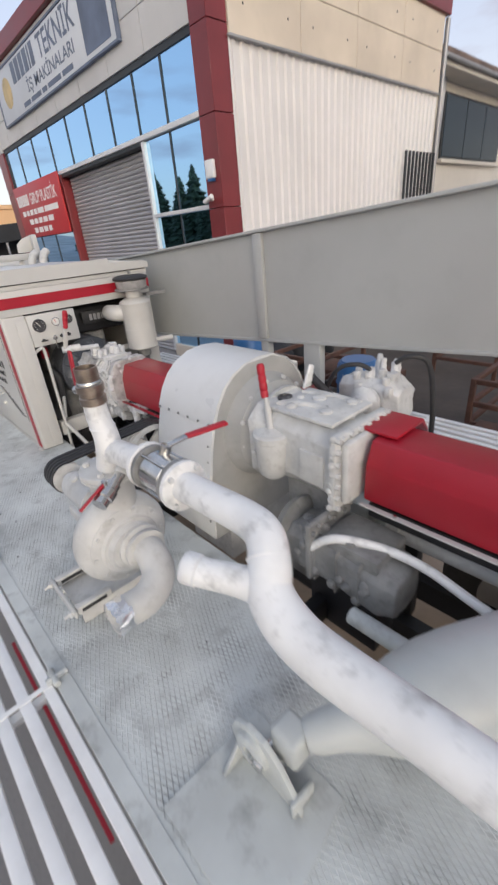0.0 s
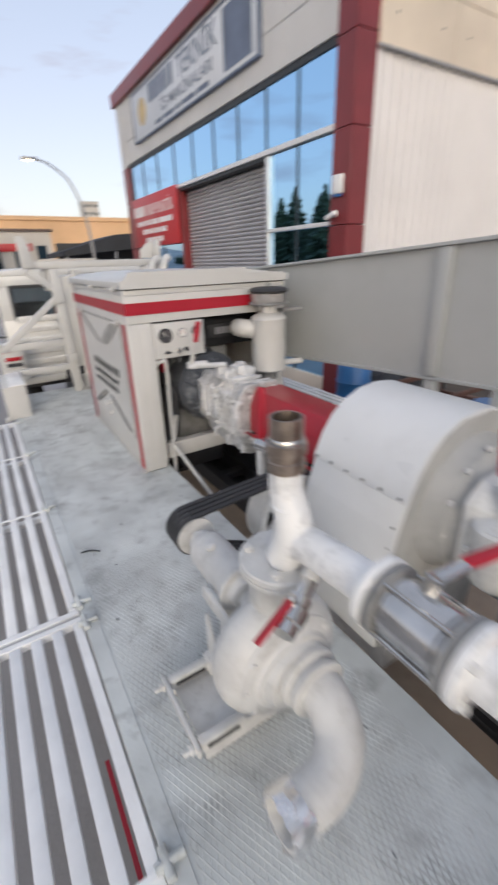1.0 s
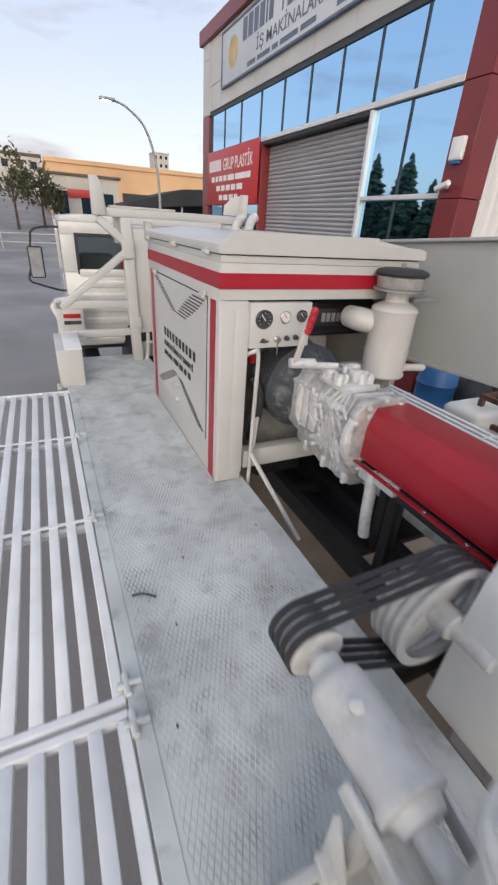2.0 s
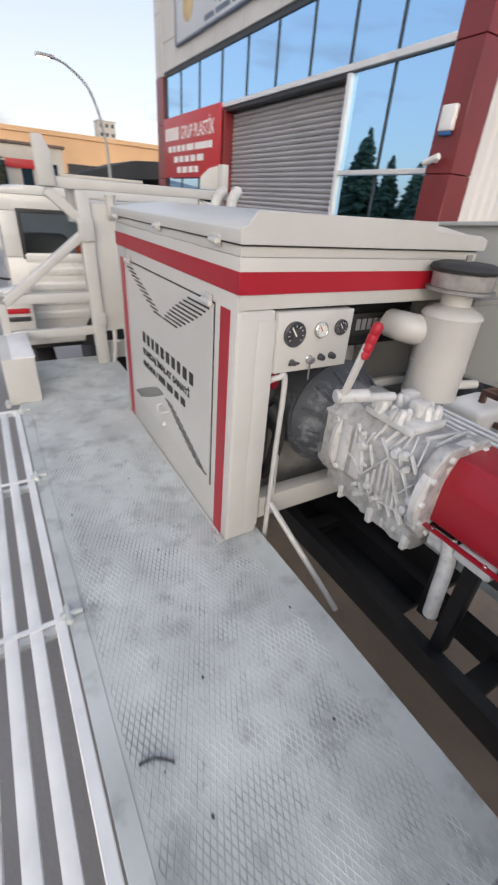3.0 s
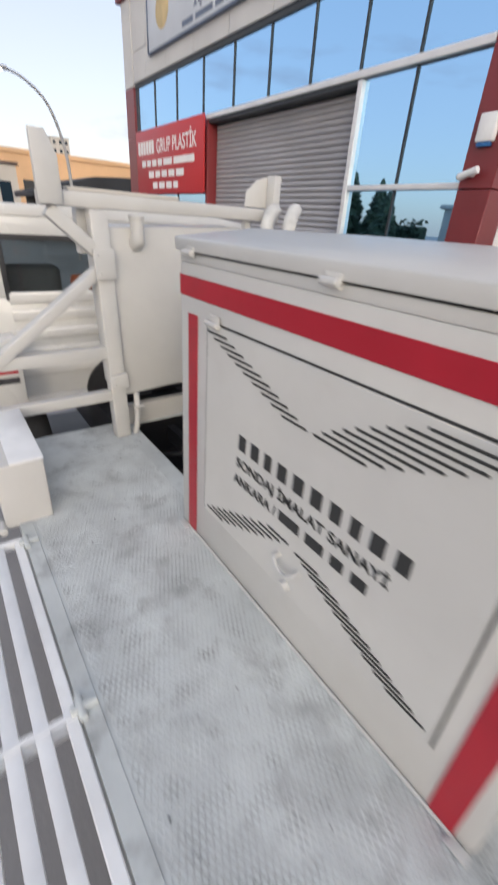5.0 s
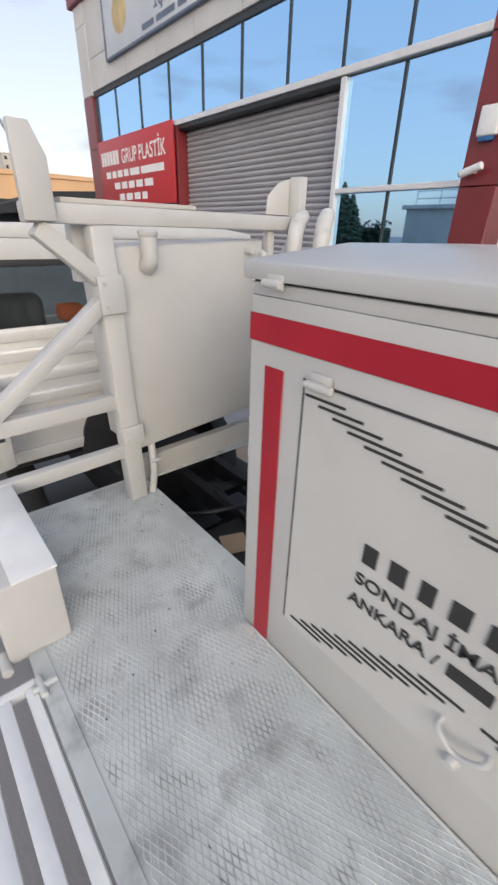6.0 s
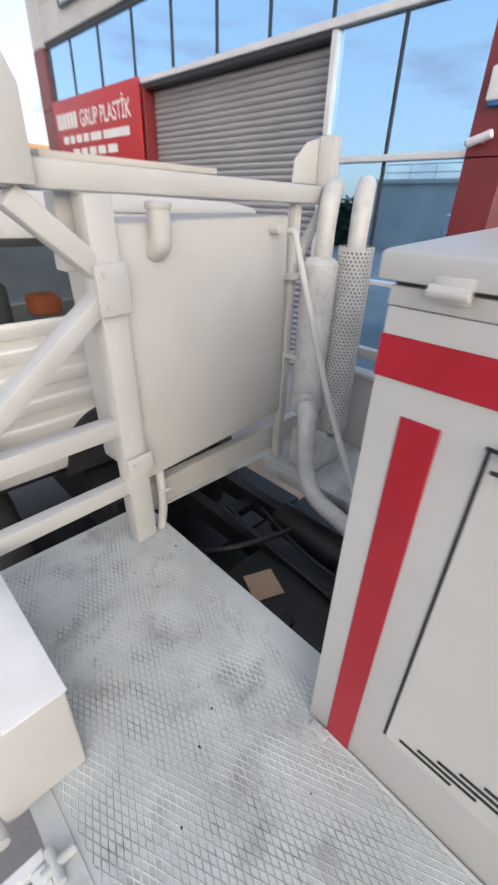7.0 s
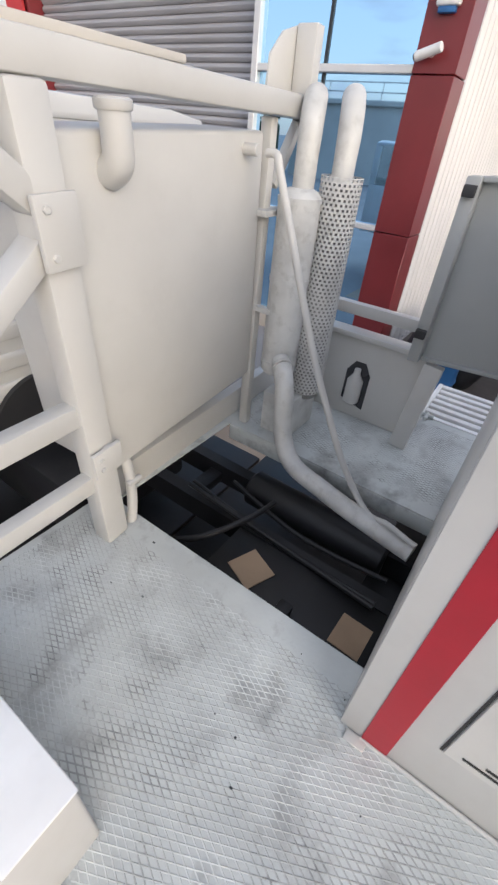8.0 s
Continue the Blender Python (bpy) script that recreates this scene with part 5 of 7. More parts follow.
def build_guards():
    for y0, y1, label in ((1.95, 2.888, "red painted folded steel shaft guard before the gearbox"), (-1.8, 0.83, "red painted folded steel shaft guard behind the gearbox")):
        g = thing("shaft_guard", (1.55, (y0 + y1) / 2, 1.5), label, "shaft guard", group="red shaft guards")
        lift = 0.0 if y0 > 1 else 0.005
        part("cover", prism([(x, z + lift) for x, z in GUARD], "y", y0, y1, 0.008, 2), RED, g)
        for x0, x1 in ((1.350, 1.374), (1.700, 1.724)):
            part("flange", box(x0, x1, y0 + 0.002, y1 - 0.002, 1.552 + lift, 1.558 + lift, 0.001), RED if y0 > 1 else CREAM, g)
        for k in range(5):
            y = y0 + (y1 - y0) * (0.06 + 0.22 * k)
            part("bolt", bolt((1.362, y, 1.5585 + lift), (0, 0, 1), 0.008, 0.008), STEEL, g)
        part("bearer", box(1.40, 1.70, y0 + 0.02, y1 - 0.02, 1.48 + lift, 1.545 + lift, 0.004), BLACK, g)
        for y in (y0 + 0.1, y1 - 0.2):
            part("leg", box(1.52, 1.58, y, y + 0.06, 0.90, 1.479 + lift, 0.004), BLACK, g)
    g = thing("guard_cap", (1.52, 0.80, 1.82), "short red cap over the shaft joint", "shaft guard")
    part("cover", prism([(1.435, 1.848), (1.655, 1.848), (1.715, 1.775), (1.705, 1.768), (1.648, 1.834), (1.435, 1.834)], "y", 0.715, 0.875, 0.003), RED, g)
    nudge(g, 0.035, 0.03)


def build_drum():
    d = thing("winch_drum", (1.46, 1.68, 1.2), "off-white riveted drum housing beside the pump", "winch")
    cx, cz, r = 1.455, 1.755, 0.300
    half = [(0.0, 2.062), (0.10, 2.05), (0.19, 2.012), (0.25, 1.962), (0.30, 1.892), (0.338, 1.806), (0.375, 1.68), (0.408, 1.5), (0.425, 1.165)]
    out = [(cx - w, z) for w, z in half[::-1]] + [(cx + w, z) for w, z in half[1:]]
    part("housing", prism(out, "y", 1.47, 1.945, 0.004), DRUMPAINT, d)
    lap = [(w + 0.004, z + 0.004) for w, z in half[:6]] + [(0.345, 1.79)]
    outer = [(cx - w, z) for w, z in lap[::-1]] + [(cx + w, z) for w, z in lap[1:]]
    inner = [(cx - w + 0.003 * (1 if w > 0.01 else 0), z - 0.003) for w, z in lap[::-1]] + [(cx + w - 0.003, z - 0.003) for w, z in lap[1:]]
    part("top_wrap", prism(outer + inner[::-1], "y", 1.468, 1.947), DRUMPAINT, d)
    for k in range(6):
        part("rivet", bolt((cx - 0.347, 1.495 + k * 0.086, 1.806), (-1, 0, 0.25), 0.007, 0.006), GREYCAST, d)
    for k in range(6):
        part("rivet", bolt((cx - 0.372 - 0.010 * k, 1.49, 1.70 - k * 0.085), (-1, 0, 0.15), 0.006, 0.006), GREYCAST, d)
    # bell-shaped near end
    part("end_bell", lathe((cx, 1.469, cz - 0.06), (0, -1, 0), [(0, 0.285), (0.02, 0.28), (0.05, 0.255), (0.08, 0.250), (0.10, 0.225), (0.13, 0.215), (0.16, 0.19), (0.20, 0.17)], 48), GREYPLATE, d)
    part("end_plate", prism([(x + (0.012 if x < cx else -0.012), min(z, 2.048)) for x, z in out], "y", 1.4635, 1.4675, 0.001, 1), GREYPLATE, d)
    for k in range(12):
        a = 2 * math.pi * k / 12 + 0.2
        part("bolt", bolt((cx + 0.236 * math.cos(a), 1.392, cz - 0.03 + 0.236 * math.sin(a)), (0, -1, 0), 0.012, 0.014), CASTING, d)
    part("bell_rib", lathe((cx, 1.33, cz - 0.03), (0, -1, 0), [(0, 0.205), (0.02, 0.205)], 40), CASTING, d)
    part("foot", box(1.16, 1.76, 1.50, 1.88, 0.915, 1.164, 0.01), CASTING, d)
    nudge(d, 0.064, 0.062, -0.016)


def build_second_gearbox():
    g = thing("transfer_gearbox", (1.43, 1.05, 1.2), "off-white cast transfer gearbox with a red-gripped lever", "gearbox")
    X, Z = 1.435, 1.70
    casting_box("housing", [(1.34, X, Z - 0.01, 0.20, 0.20), (1.29, X, Z - 0.01, 0.185, 0.19), (1.23, X, Z, 0.165, 0.18), (1.12, X, Z, 0.158, 0.168), (0.97, X, Z - 0.005, 0.165, 0.160), (0.90, X, Z - 0.005, 0.172, 0.160), (0.875, X, Z - 0.005, 0.178, 0.165)], CASTING, g)
    for k in range(14):
        a = 2 * math.pi * k / 14 + 0.1
        part("bolt", bolt((X + 0.203 * math.cos(a), 1.312, Z - 0.02 + 0.203 * math.sin(a)), (0, -1, 0), 0.012, 0.018), CASTING, g)
    part("shoulder", tube([(X - 0.10, 1.30, Z + 0.15), (X - 0.09, 1.18, Z + 0.165), (X - 0.02, 1.05, Z + 0.165), (X + 0.05, 0.92, Z + 0.16)], (0.028, 0.026, 0.022, 0.02), 14), CASTING, g)
    part("end_flange", box(X - 0.195, X + 0.195, 0.845, 0.885, Z - 0.18, Z + 0.165, 0.012, 2), CASTING, g)
    part("end_cover", box(X - 0.165, X + 0.165, 0.805, 0.846, Z - 0.15, Z + 0.14, 0.02, 2), CASTING, g)
    for k in range(7):
        z = Z - 0.165 + k * 0.053
        for x in (X - 0.193, X + 0.193):
            part("bolt", bolt((x + (0.012 if x < X else -0.012), 0.846, z), (0, -1, 0), 0.013, 0.016), CASTING, g)
        part("ear", lathe((X - 0.188, 0.865, z), (-1, 0, 0), [(0, 0.014), (0.006, 0.013), (0.010, 0.007)], 12), CASTING, g)
    for k in range(6):
        part("bolt", bolt((X - 0.15 + k * 0.06, 0.846, Z + 0.15), (0, -1, 0), 0.013, 0.016), CASTING, g)
    part("top_cover", box(X - 0.14, X + 0.16, 0.90, 1.26, Z + 0.172, Z + 0.192, 0.008, 2), CASTING, g)
    for x, y, r, h in ((X - 0.05, 1.00, 0.03, 0.012), (X + 0.06, 1.12, 0.035, 0.014), (X + 0.10, 0.97, 0.025, 0.012), (X - 0.09, 1.16, 0.025, 0.014), (X + 0.02, 1.2, 0.02, 0.01)):
        part("boss", lathe((x, y, Z + 0.188), (0, 0, 1), [(0, r), (h, r * 0.95), (h + 0.006, r * 0.6)], 18), CASTING, g)
    part("filler_hole", lathe((X - 0.01, 1.27, Z + 0.183), (0, 0, 1), [(0, 0.036), (0.012, 0.036), (0.012, 0.026), (0.005, 0.024)], 24), DIAL, g)
    for a, b, r in (((1.34, 1.24, 1.892), (1.42, 1.02, 1.892), 0.014), ((1.52, 1.24, 1.890), (1.56, 0.94, 1.890), 0.012)):
        part("cast_ridge", tube([a, Vector(a).lerp(Vector(b), 0.5) + Vector((0.012, 0, 0.004)), b], r, 12), CASTING, g)
    part("side_cover", box(X - 0.176, X - 0.16, 0.92, 1.05, Z - 0.10, Z + 0.05, 0.006, 2), CASTING, g)
    rnd = random.Random(21)
    for k in range(9):
        part("rim_lump", lathe((X - 0.190 + rnd.uniform(-0.004, 0.004), 0.868 + rnd.uniform(-0.01, 0.01), Z - 0.17 + k * 0.041), (-1, -0.4, 0), [(0, 0.017), (0.005, 0.014), (0.008, 0.006)], 10), CASTING, g)
    for k in range(7):
        part("rim_lump", lathe((X - 0.17 + k * 0.055, 0.87 + rnd.uniform(-0.008, 0.008), Z - 0.178), (0, -0.3, -1), [(0, 0.022), (0.006, 0.016), (0.010 + rnd.uniform(0, 0.012), 0.007)], 9), CASTING, g)
    # side turret with cap and the lever
    tu = part("turret", lathe((1.275, 1.225, 1.55), (0, 0, 1), [(0, 0.05), (0.02, 0.070), (0.12, 0.080), (0.19, 0.084), (0.196, 0.090), (0.222, 0.090), (0.228, 0.083), (0.25, 0.03)], 32), CASTING, g)
    part("cap_ring", lathe((1.275, 1.225, 1.772), (0, 0, 1), [(0, 0.080), (0.01, 0.080), (0.012, 0.068)], 32), CASTING, tu)
    lv = part("lever", lathe((1.275, 1.228, 1.785), (0.02, 0.05, 0.22), [(0, 0.028), (0.04, 0.018), (0.16, 0.011)], 16), CREAM, g)
    part("grip", lathe((1.2875, 1.266, 1.93), (0.012, 0.03, 0.16), [(0, 0.012), (0.004, 0.017), (0.03, 0.018), (0.034, 0.0155), (0.038, 0.018), (0.066, 0.018), (0.07, 0.0155), (0.074, 0.018), (0.10, 0.018), (0.104, 0.0155), (0.108, 0.018), (0.145, 0.018), (0.155, 0.01)], 16), REDGRIP, lv, "red ribbed rubber grip")
    part("bracket_plate", prism([(1.60, 1.87), (1.66, 1.87), (1.69, 1.97), (1.655, 1.985)], "y", 1.30, 1.312, 0.003), PIPEPAINT, g)
    part("pedestal", box(1.34, 1.53, 0.95, 1.2, 0.915, 1.53, 0.01), GREYCAST, g)
    nudge(g, 0.045, 0.055)

    h = thing("hydraulic_pump", (1.28, 0.75, 1.2), "oily grey cast hydraulic pump below the deck opening", "pump")
    casting_box("body", [(1.06, 1.27, 1.30, 0.11, 0.10), (0.96, 1.27, 1.31, 0.125, 0.115), (0.80, 1.27, 1.31, 0.12, 0.11), (0.58, 1.27, 1.29, 0.125, 0.11), (0.52, 1.27, 1.28, 0.10, 0.09)], GREYCAST, h)
    for k in range(3):
        part("fin", box(1.140, 1.395, 0.66 + k * 0.11, 0.668 + k * 0.11, 1.20, 1.415, 0.003), GREYCAST, h)
    rnd = random.Random(8)
    part("valve_block", box(1.17, 1.39, 0.60, 0.86, 1.36, 1.445, 0.006), GREYCAST, h)
    part("flange_plate", box(1.12, 1.42, 0.885, 0.915, 1.21, 1.50, 0.010, 2), GREYCAST, h)
    for k in range(8):
        part("bolt", bolt((1.14 + 0.037 * k, 0.884, 1.485 if k % 2 else 1.46), (0, -1, 0), 0.012, 0.014), GREYCAST, h)
    for k in range(10):
        y, x = rnd.uniform(0.92, 1.04), rnd.uniform(1.17, 1.37)
        q = rnd.uniform(0.012, 0.032)
        part("boss", lathe((x, y, 1.385), (rnd.uniform(-0.3, 0.3), rnd.uniform(-0.3, 0.3), 1), [(0, q * 1.2), (0.02 + q * 0.6, q), (0.028 + q * 0.6, q * 0.7)], rnd.choice((6, 8, 12))), GREYCAST, h)
    for k in range(10):
        part("boss", lathe((1.16, rnd.uniform(0.56, 1.02), rnd.uniform(1.22, 1.38)), (-1, 0, 0.2), [(0, 0.026), (0.02, 0.02), (0.026, 0.012)], 8), GREYCAST, h)
    part("flange", lathe((1.27, 1.10, 1.33), (0, -1, 0), [(0, 0.15), (0.03, 0.155), (0.05, 0.12)], 28), GREYCAST, h)
    for x, y in ((1.17, 0.92), (1.22, 0.88), (1.33, 0.95), (1.20, 0.74)):
        part("port", lathe((x, y, 1.40), (0, 0, 1), [(0, 0.03), (0.03, 0.03), (0.034, 0.022), (0.06, 0.02)], 14), GREYCAST, h)
    part("base", box(1.20, 1.36, 0.6, 0.95, 0.915, 1.19, 0.01), BLACK, h)
    nudge(h, 0.035, 0.045)
    hs = thing("hydraulic_hose", (1.2, 0.6, 1.35), "pale painted hydraulic hose over the deck opening", "hose")
    part("tube", tube([(1.14, 0.90, 1.38), (1.18, 0.80, 1.455), (1.26, 0.64, 1.445), (1.30, 0.47, 1.415), (1.29, 0.2, 1.36), (1.25, -0.4, 1.30)], 0.019, 14), PIPEPAINT, hs)
    nudge(hs, 0.035, 0.045)
    p = thing("drill_pipe", (1.5, 0.2, 1.33), "pale steel tube lying under the red guard", "pipe")
    part("tube", rod((1.49, 0.72, 1.37), (1.56, -1.6, 1.33), 0.042, 20), CASTING, p)
    part("collar", rod((1.488, 0.73, 1.37), (1.491, 0.66, 1.369), 0.058, 20), CASTING, p)
    nudge(p, 0.03, 0.045)
    p = thing("deck_rail_tube", (1.1, 0.5, 1.18), "grey painted tube along the deck opening", "pipe")
    part("tube", rod((1.11, 0.66, 1.20), (1.13, -1.6, 1.20), 0.035, 20), DECK, p)
    nudge(p, 0.02, 0.045)

    m = thing("auxiliary_pump", (2.0, 1.1, 1.2), "grey-white cast auxiliary gear pump with hoses", "pump")
    casting_box("body", [(1.30, 2.0, 1.74, 0.09, 0.10), (1.18, 2.0, 1.75, 0.11, 0.12), (1.02, 2.0, 1.75, 0.11, 0.12), (0.94, 2.0, 1.74, 0.08, 0.09)], SILVERCAST, m)
    rnd = random.Random(14)
    for k in range(34):
        x, y, z = rnd.uniform(1.88, 2.10), rnd.uniform(0.94, 1.26), rnd.uniform(1.64, 1.90)
        q = rnd.uniform(0.010, 0.032)
        part("lug", box(x - q, x + q, y - q * 0.7, y + q * 0.7, z - q, z + q * 1.2, 0.006), SILVERCAST, m)
    for x, y, z, r, hh in ((1.94, 1.12, 1.87, 0.022, 0.05), (2.05, 1.04, 1.87, 0.026, 0.075), (2.08, 1.16, 1.86, 0.02, 0.09), (1.98, 1.22, 1.86, 0.02, 0.05), (2.02, 1.10, 1.87, 0.018, 0.08)):
        part("port", lathe((x, y, z), (0.2, 0, 1), [(0, r), (hh * 0.6, r), (hh * 0.62, r * 0.8), (hh, r * 0.75), (hh + 0.005, r * 0.4)], 8), SILVERCAST, m)
    part("hose", tube([(2.05, 1.04, 1.93), (2.06, 0.98, 1.97), (2.12, 0.90, 1.93), (2.14, 0.86, 1.7), (2.12, 0.84, 1.4)], 0.014, 10), RUBBER, m)
    part("hose", tube([(1.94, 1.12, 1.91), (1.90, 1.18, 1.94), (1.86, 1.28, 1.90), (1.88, 1.40, 1.7)], 0.012, 10), RUBBER, m)
    part("coupling", lathe((1.88, 1.10, 1.76), (-1, 0, 0), [(0, 0.08), (0.03, 0.085), (0.06, 0.05), (0.10, 0.05)], 24), SILVERCAST, m)
    for k in range(8):
        a = 2 * math.pi * k / 8
        part("bolt", bolt((1.852, 1.10 + 0.068 * math.cos(a), 1.76 + 0.068 * math.sin(a)), (-1, 0, 0), 0.009, 0.01), STEEL, m)
    part("hose", tube([(1.80, 1.25, 1.76), (1.78, 1.36, 1.85), (1.84, 1.45, 1.84), (1.9, 1.5, 1.6), (1.9, 1.5, 1.3)], 0.022, 12), RUBBER, m)
    part("red_bracket", prism([(1.70, 1.72), (1.84, 1.72), (1.84, 1.80), (1.72, 1.82)], "y", 1.30, 1.42, 0.006), RED, m)
    part("stand", box(1.93, 2.07, 1.04, 1.2, DZ, 1.645, 0.006), CASTING, m)
    nudge(m, 0.04, 0.06)


def build_pump():
    p = thing("centrifugal_pump", (0.60, 1.45, DZ), "off-white centrifugal water pump bolted to the deck", "water pump")
    PX, PZ = 0.575, 1.50
    part("volute", lathe((PX, 1.515, PZ), (0, -1, 0), [(0, 0.11), (0.01, 0.15), (0.03, 0.185), (0.065, 0.20), (0.10, 0.20), (0.13, 0.188), (0.15, 0.165), (0.165, 0.13), (0.18, 0.12)], 48), PUMPPAINT, p)
    part("front_cover", lathe((PX, 1.372, PZ), (0, -1, 0), [(0, 0.165), (0.012, 0.165), (0.016, 0.155), (0.03, 0.11), (0.06, 0.095)], 44), CASTING, p)
    for k in range(10):
        a = 2 * math.pi * k / 10
        part("bolt", bolt((PX + 0.150 * math.cos(a), 1.360, PZ + 0.150 * math.sin(a)), (0, -1, 0), 0.010, 0.012), CASTING, p)
    part("suction_flange", lathe((PX + 0.02, 1.315, PZ + 0.005), (0, -1, 0), [(0, 0.085), (0.006, 0.092), (0.02, 0.092), (0.026, 0.085), (0.028, 0.075), (0.045, 0.075), (0.047, 0.085), (0.06, 0.085)], 36), PUMPPAINT, p)
    part("suction_elbow", tube([(PX + 0.02, 1.29, PZ + 0.005), (PX + 0.025, 1.225, PZ - 0.01), (PX + 0.0, 1.155, PZ - 0.05), (PX - 0.075, 1.115, PZ - 0.075), (PX - 0.165, 1.11, PZ - 0.07)], (0.063, 0.064, 0.064, 0.062, 0.060), 28), PUMPPAINT, p)
    nz = part("nozzle", lathe((PX - 0.160, 1.110, PZ - 0.070), (-1, -0.02, 0.03), [(0, 0.0625), (0.02, 0.064), (0.055, 0.064), (0.06, 0.058), (0.06, 0.05), (0.03, 0.048)], 28), CASTING, p)
    bm = bmesh.new()
    add_lathe(bm, (PX - 0.165, 1.1095, PZ - 0.069), (-1, -0.02, 0.03), [(0, 0.0655), (0.025, 0.066), (0.055, 0.066)], 30, caps=False)
    rnd = random.Random(2)
    for v in bm.verts:
        v.co += Vector((rnd.uniform(-0.010, 0.004), rnd.uniform(-0.003, 0.003), rnd.uniform(-0.003, 0.003)))
    bmesh.ops.solidify(bm, geom=list(bm.faces), thickness=0.0015)
    part("foil_wrap", bm, FOIL, nz, "crumpled aluminium tape", smooth=0)
    # discharge plate and riser
    part("discharge_neck", lathe((PX + 0.02, 1.44, PZ + 0.12), (0, 0, 1), [(0, 0.085), (0.15, 0.085), (0.172, 0.10)], 36), PUMPPAINT, p)
    fl = part("discharge_flange", lathe((PX + 0.030, 1.440, 1.790), (0, 0, 1), [(0, 0.114), (0.004, 0.118), (0.014, 0.118), (0.016, 0.114), (0.018, 0.114), (0.020, 0.118), (0.034, 0.118), (0.038, 0.114)], 48), PUMPPAINT, p)
    for k in range(4):
        a = math.pi / 4 + math.pi / 2 * k
        part("bolt", bolt((PX + 0.030 + 0.092 * math.cos(a), 1.440 + 0.092 * math.sin(a), 1.828), (0, 0, 1), 0.014, 0.014), PUMPPAINT, fl)
    part("bearing_housing", lathe((0.585, 1.90, 1.565), (0, -1, 0), [(0, 0.06), (0.01, 0.070), (0.03, 0.074), (0.24, 0.074), (0.25, 0.082), (0.27, 0.082), (0.275, 0.06), (0.30, 0.05)], 36), PUMPPAINT, p)
    part("shaft", rod((0.585, 2.08, 1.565), (0.580, 1.50, 1.55), 0.028, 18), CASTING, p)
    part("grease_cap", lathe((0.56, 1.80, 1.635), (-0.3, 0, 1), [(0, 0.018), (0.012, 0.018), (0.016, 0.012)], 14), PUMPPAINT, p)
    part("neck_ring", lathe((0.585, 1.945, 1.565), (0, -1, 0), [(0, 0.045), (0.05, 0.045)], 28), PUMPPAINT, p)
    part("pedestal", prism([(0.50, 1.152), (0.67, 1.152), (0.64, 1.50), (0.53, 1.50)], "y", 1.66, 1.69, 0.004), PUMPPAINT, p)
    part("pedestal_web", box(0.575, 0.595, 1.52, 1.659, 1.16, 1.50, 0.004), PUMPPAINT, p)
    # welded base tray with two slotted belt-tension arms and their screw bar
    part("base_plate", box(0.33, 0.74, 1.46, 1.70, 1.20, 1.208, 0.003), CASTING, p)
    for y in (1.452, 1.700):
        part("base_cheek", box(0.33, 0.74, y, y + 0.008, 1.153, 1.222, 0.003), CASTING, p)
    for y in (1.455, 1.690):
        a = part("tension_arm", box(0.315, 0.47, y - 0.016, y + 0.016, 1.222, 1.262, 0.006, 2), PUMPPAINT, p)
        part("slot", box(0.335, 0.445, y - 0.0185, y - 0.0165, 1.234, 1.250, 0.0), DARKSLOT, a, smooth=0)
        sc = part("tension_screw", rod((0.262, y, 1.242), (0.318, y, 1.242), 0.008, 10), PUMPPAINT, p)
        part("nut", rod((0.284, y, 1.242), (0.298, y, 1.242), 0.017, 6), PUMPPAINT, sc)
    part("screw_bar", box(0.298, 0.312, 1.430, 1.715, 1.225, 1.262, 0.004), PUMPPAINT, p)
    # forked yoke between the bearing housing and the volute
    for x in (0.485, 0.675):
        part("yoke_arm", beam((x, 1.72, 1.545), (x + (0.015 if x < 0.6 else -0.015), 1.48, 1.50), 0.014, 0.055, 0.004), PUMPPAINT, p)
    part("gusset", prism([(1.62, 1.262), (1.715, 1.262), (1.715, 1.44), (1.70, 1.46)], "x", 0.478, 0.486, 0.002), PUMPPAINT, p)
    part("foot_block", box(0.455, 0.52, 1.655, 1.715, 1.209, 1.275, 0.008, 2), PUMPPAINT, p)
    nudge(p, 0.033, 0.076)
    # small ball valve on a side nipple
    v = thing("priming_valve", (0.50, 1.30, 1.72), "small bright ball valve with a red lever", "valve")
    part("body", lathe((0.595, 1.318, 1.835), (-0.86, -0.40, -0.32), [(0, 0.020), (0.05, 0.020), (0.055, 0.028), (0.08, 0.028), (0.085, 0.034), (0.12, 0.034), (0.125, 0.028), (0.15, 0.028), (0.15, 0.018)], 18), STEEL, v)
    part("lever", beam((0.515, 1.285, 1.845), (0.40, 1.262, 1.795), 0.008, 0.024, 0.003, (0.4, -0.7, 0.5)), REDGRIP, v, "flat red lever")
    part("nipple", rod((0.63, 1.335, 1.86), (0.59, 1.316, 1.833), 0.024, 16), PUMPPAINT, v)
    part("stem", rod((0.512, 1.282, 1.815), (0.512, 1.280, 1.856), 0.011, 12), STEEL, v)
    nudge(v, 0.032, 0.068, 0.010)


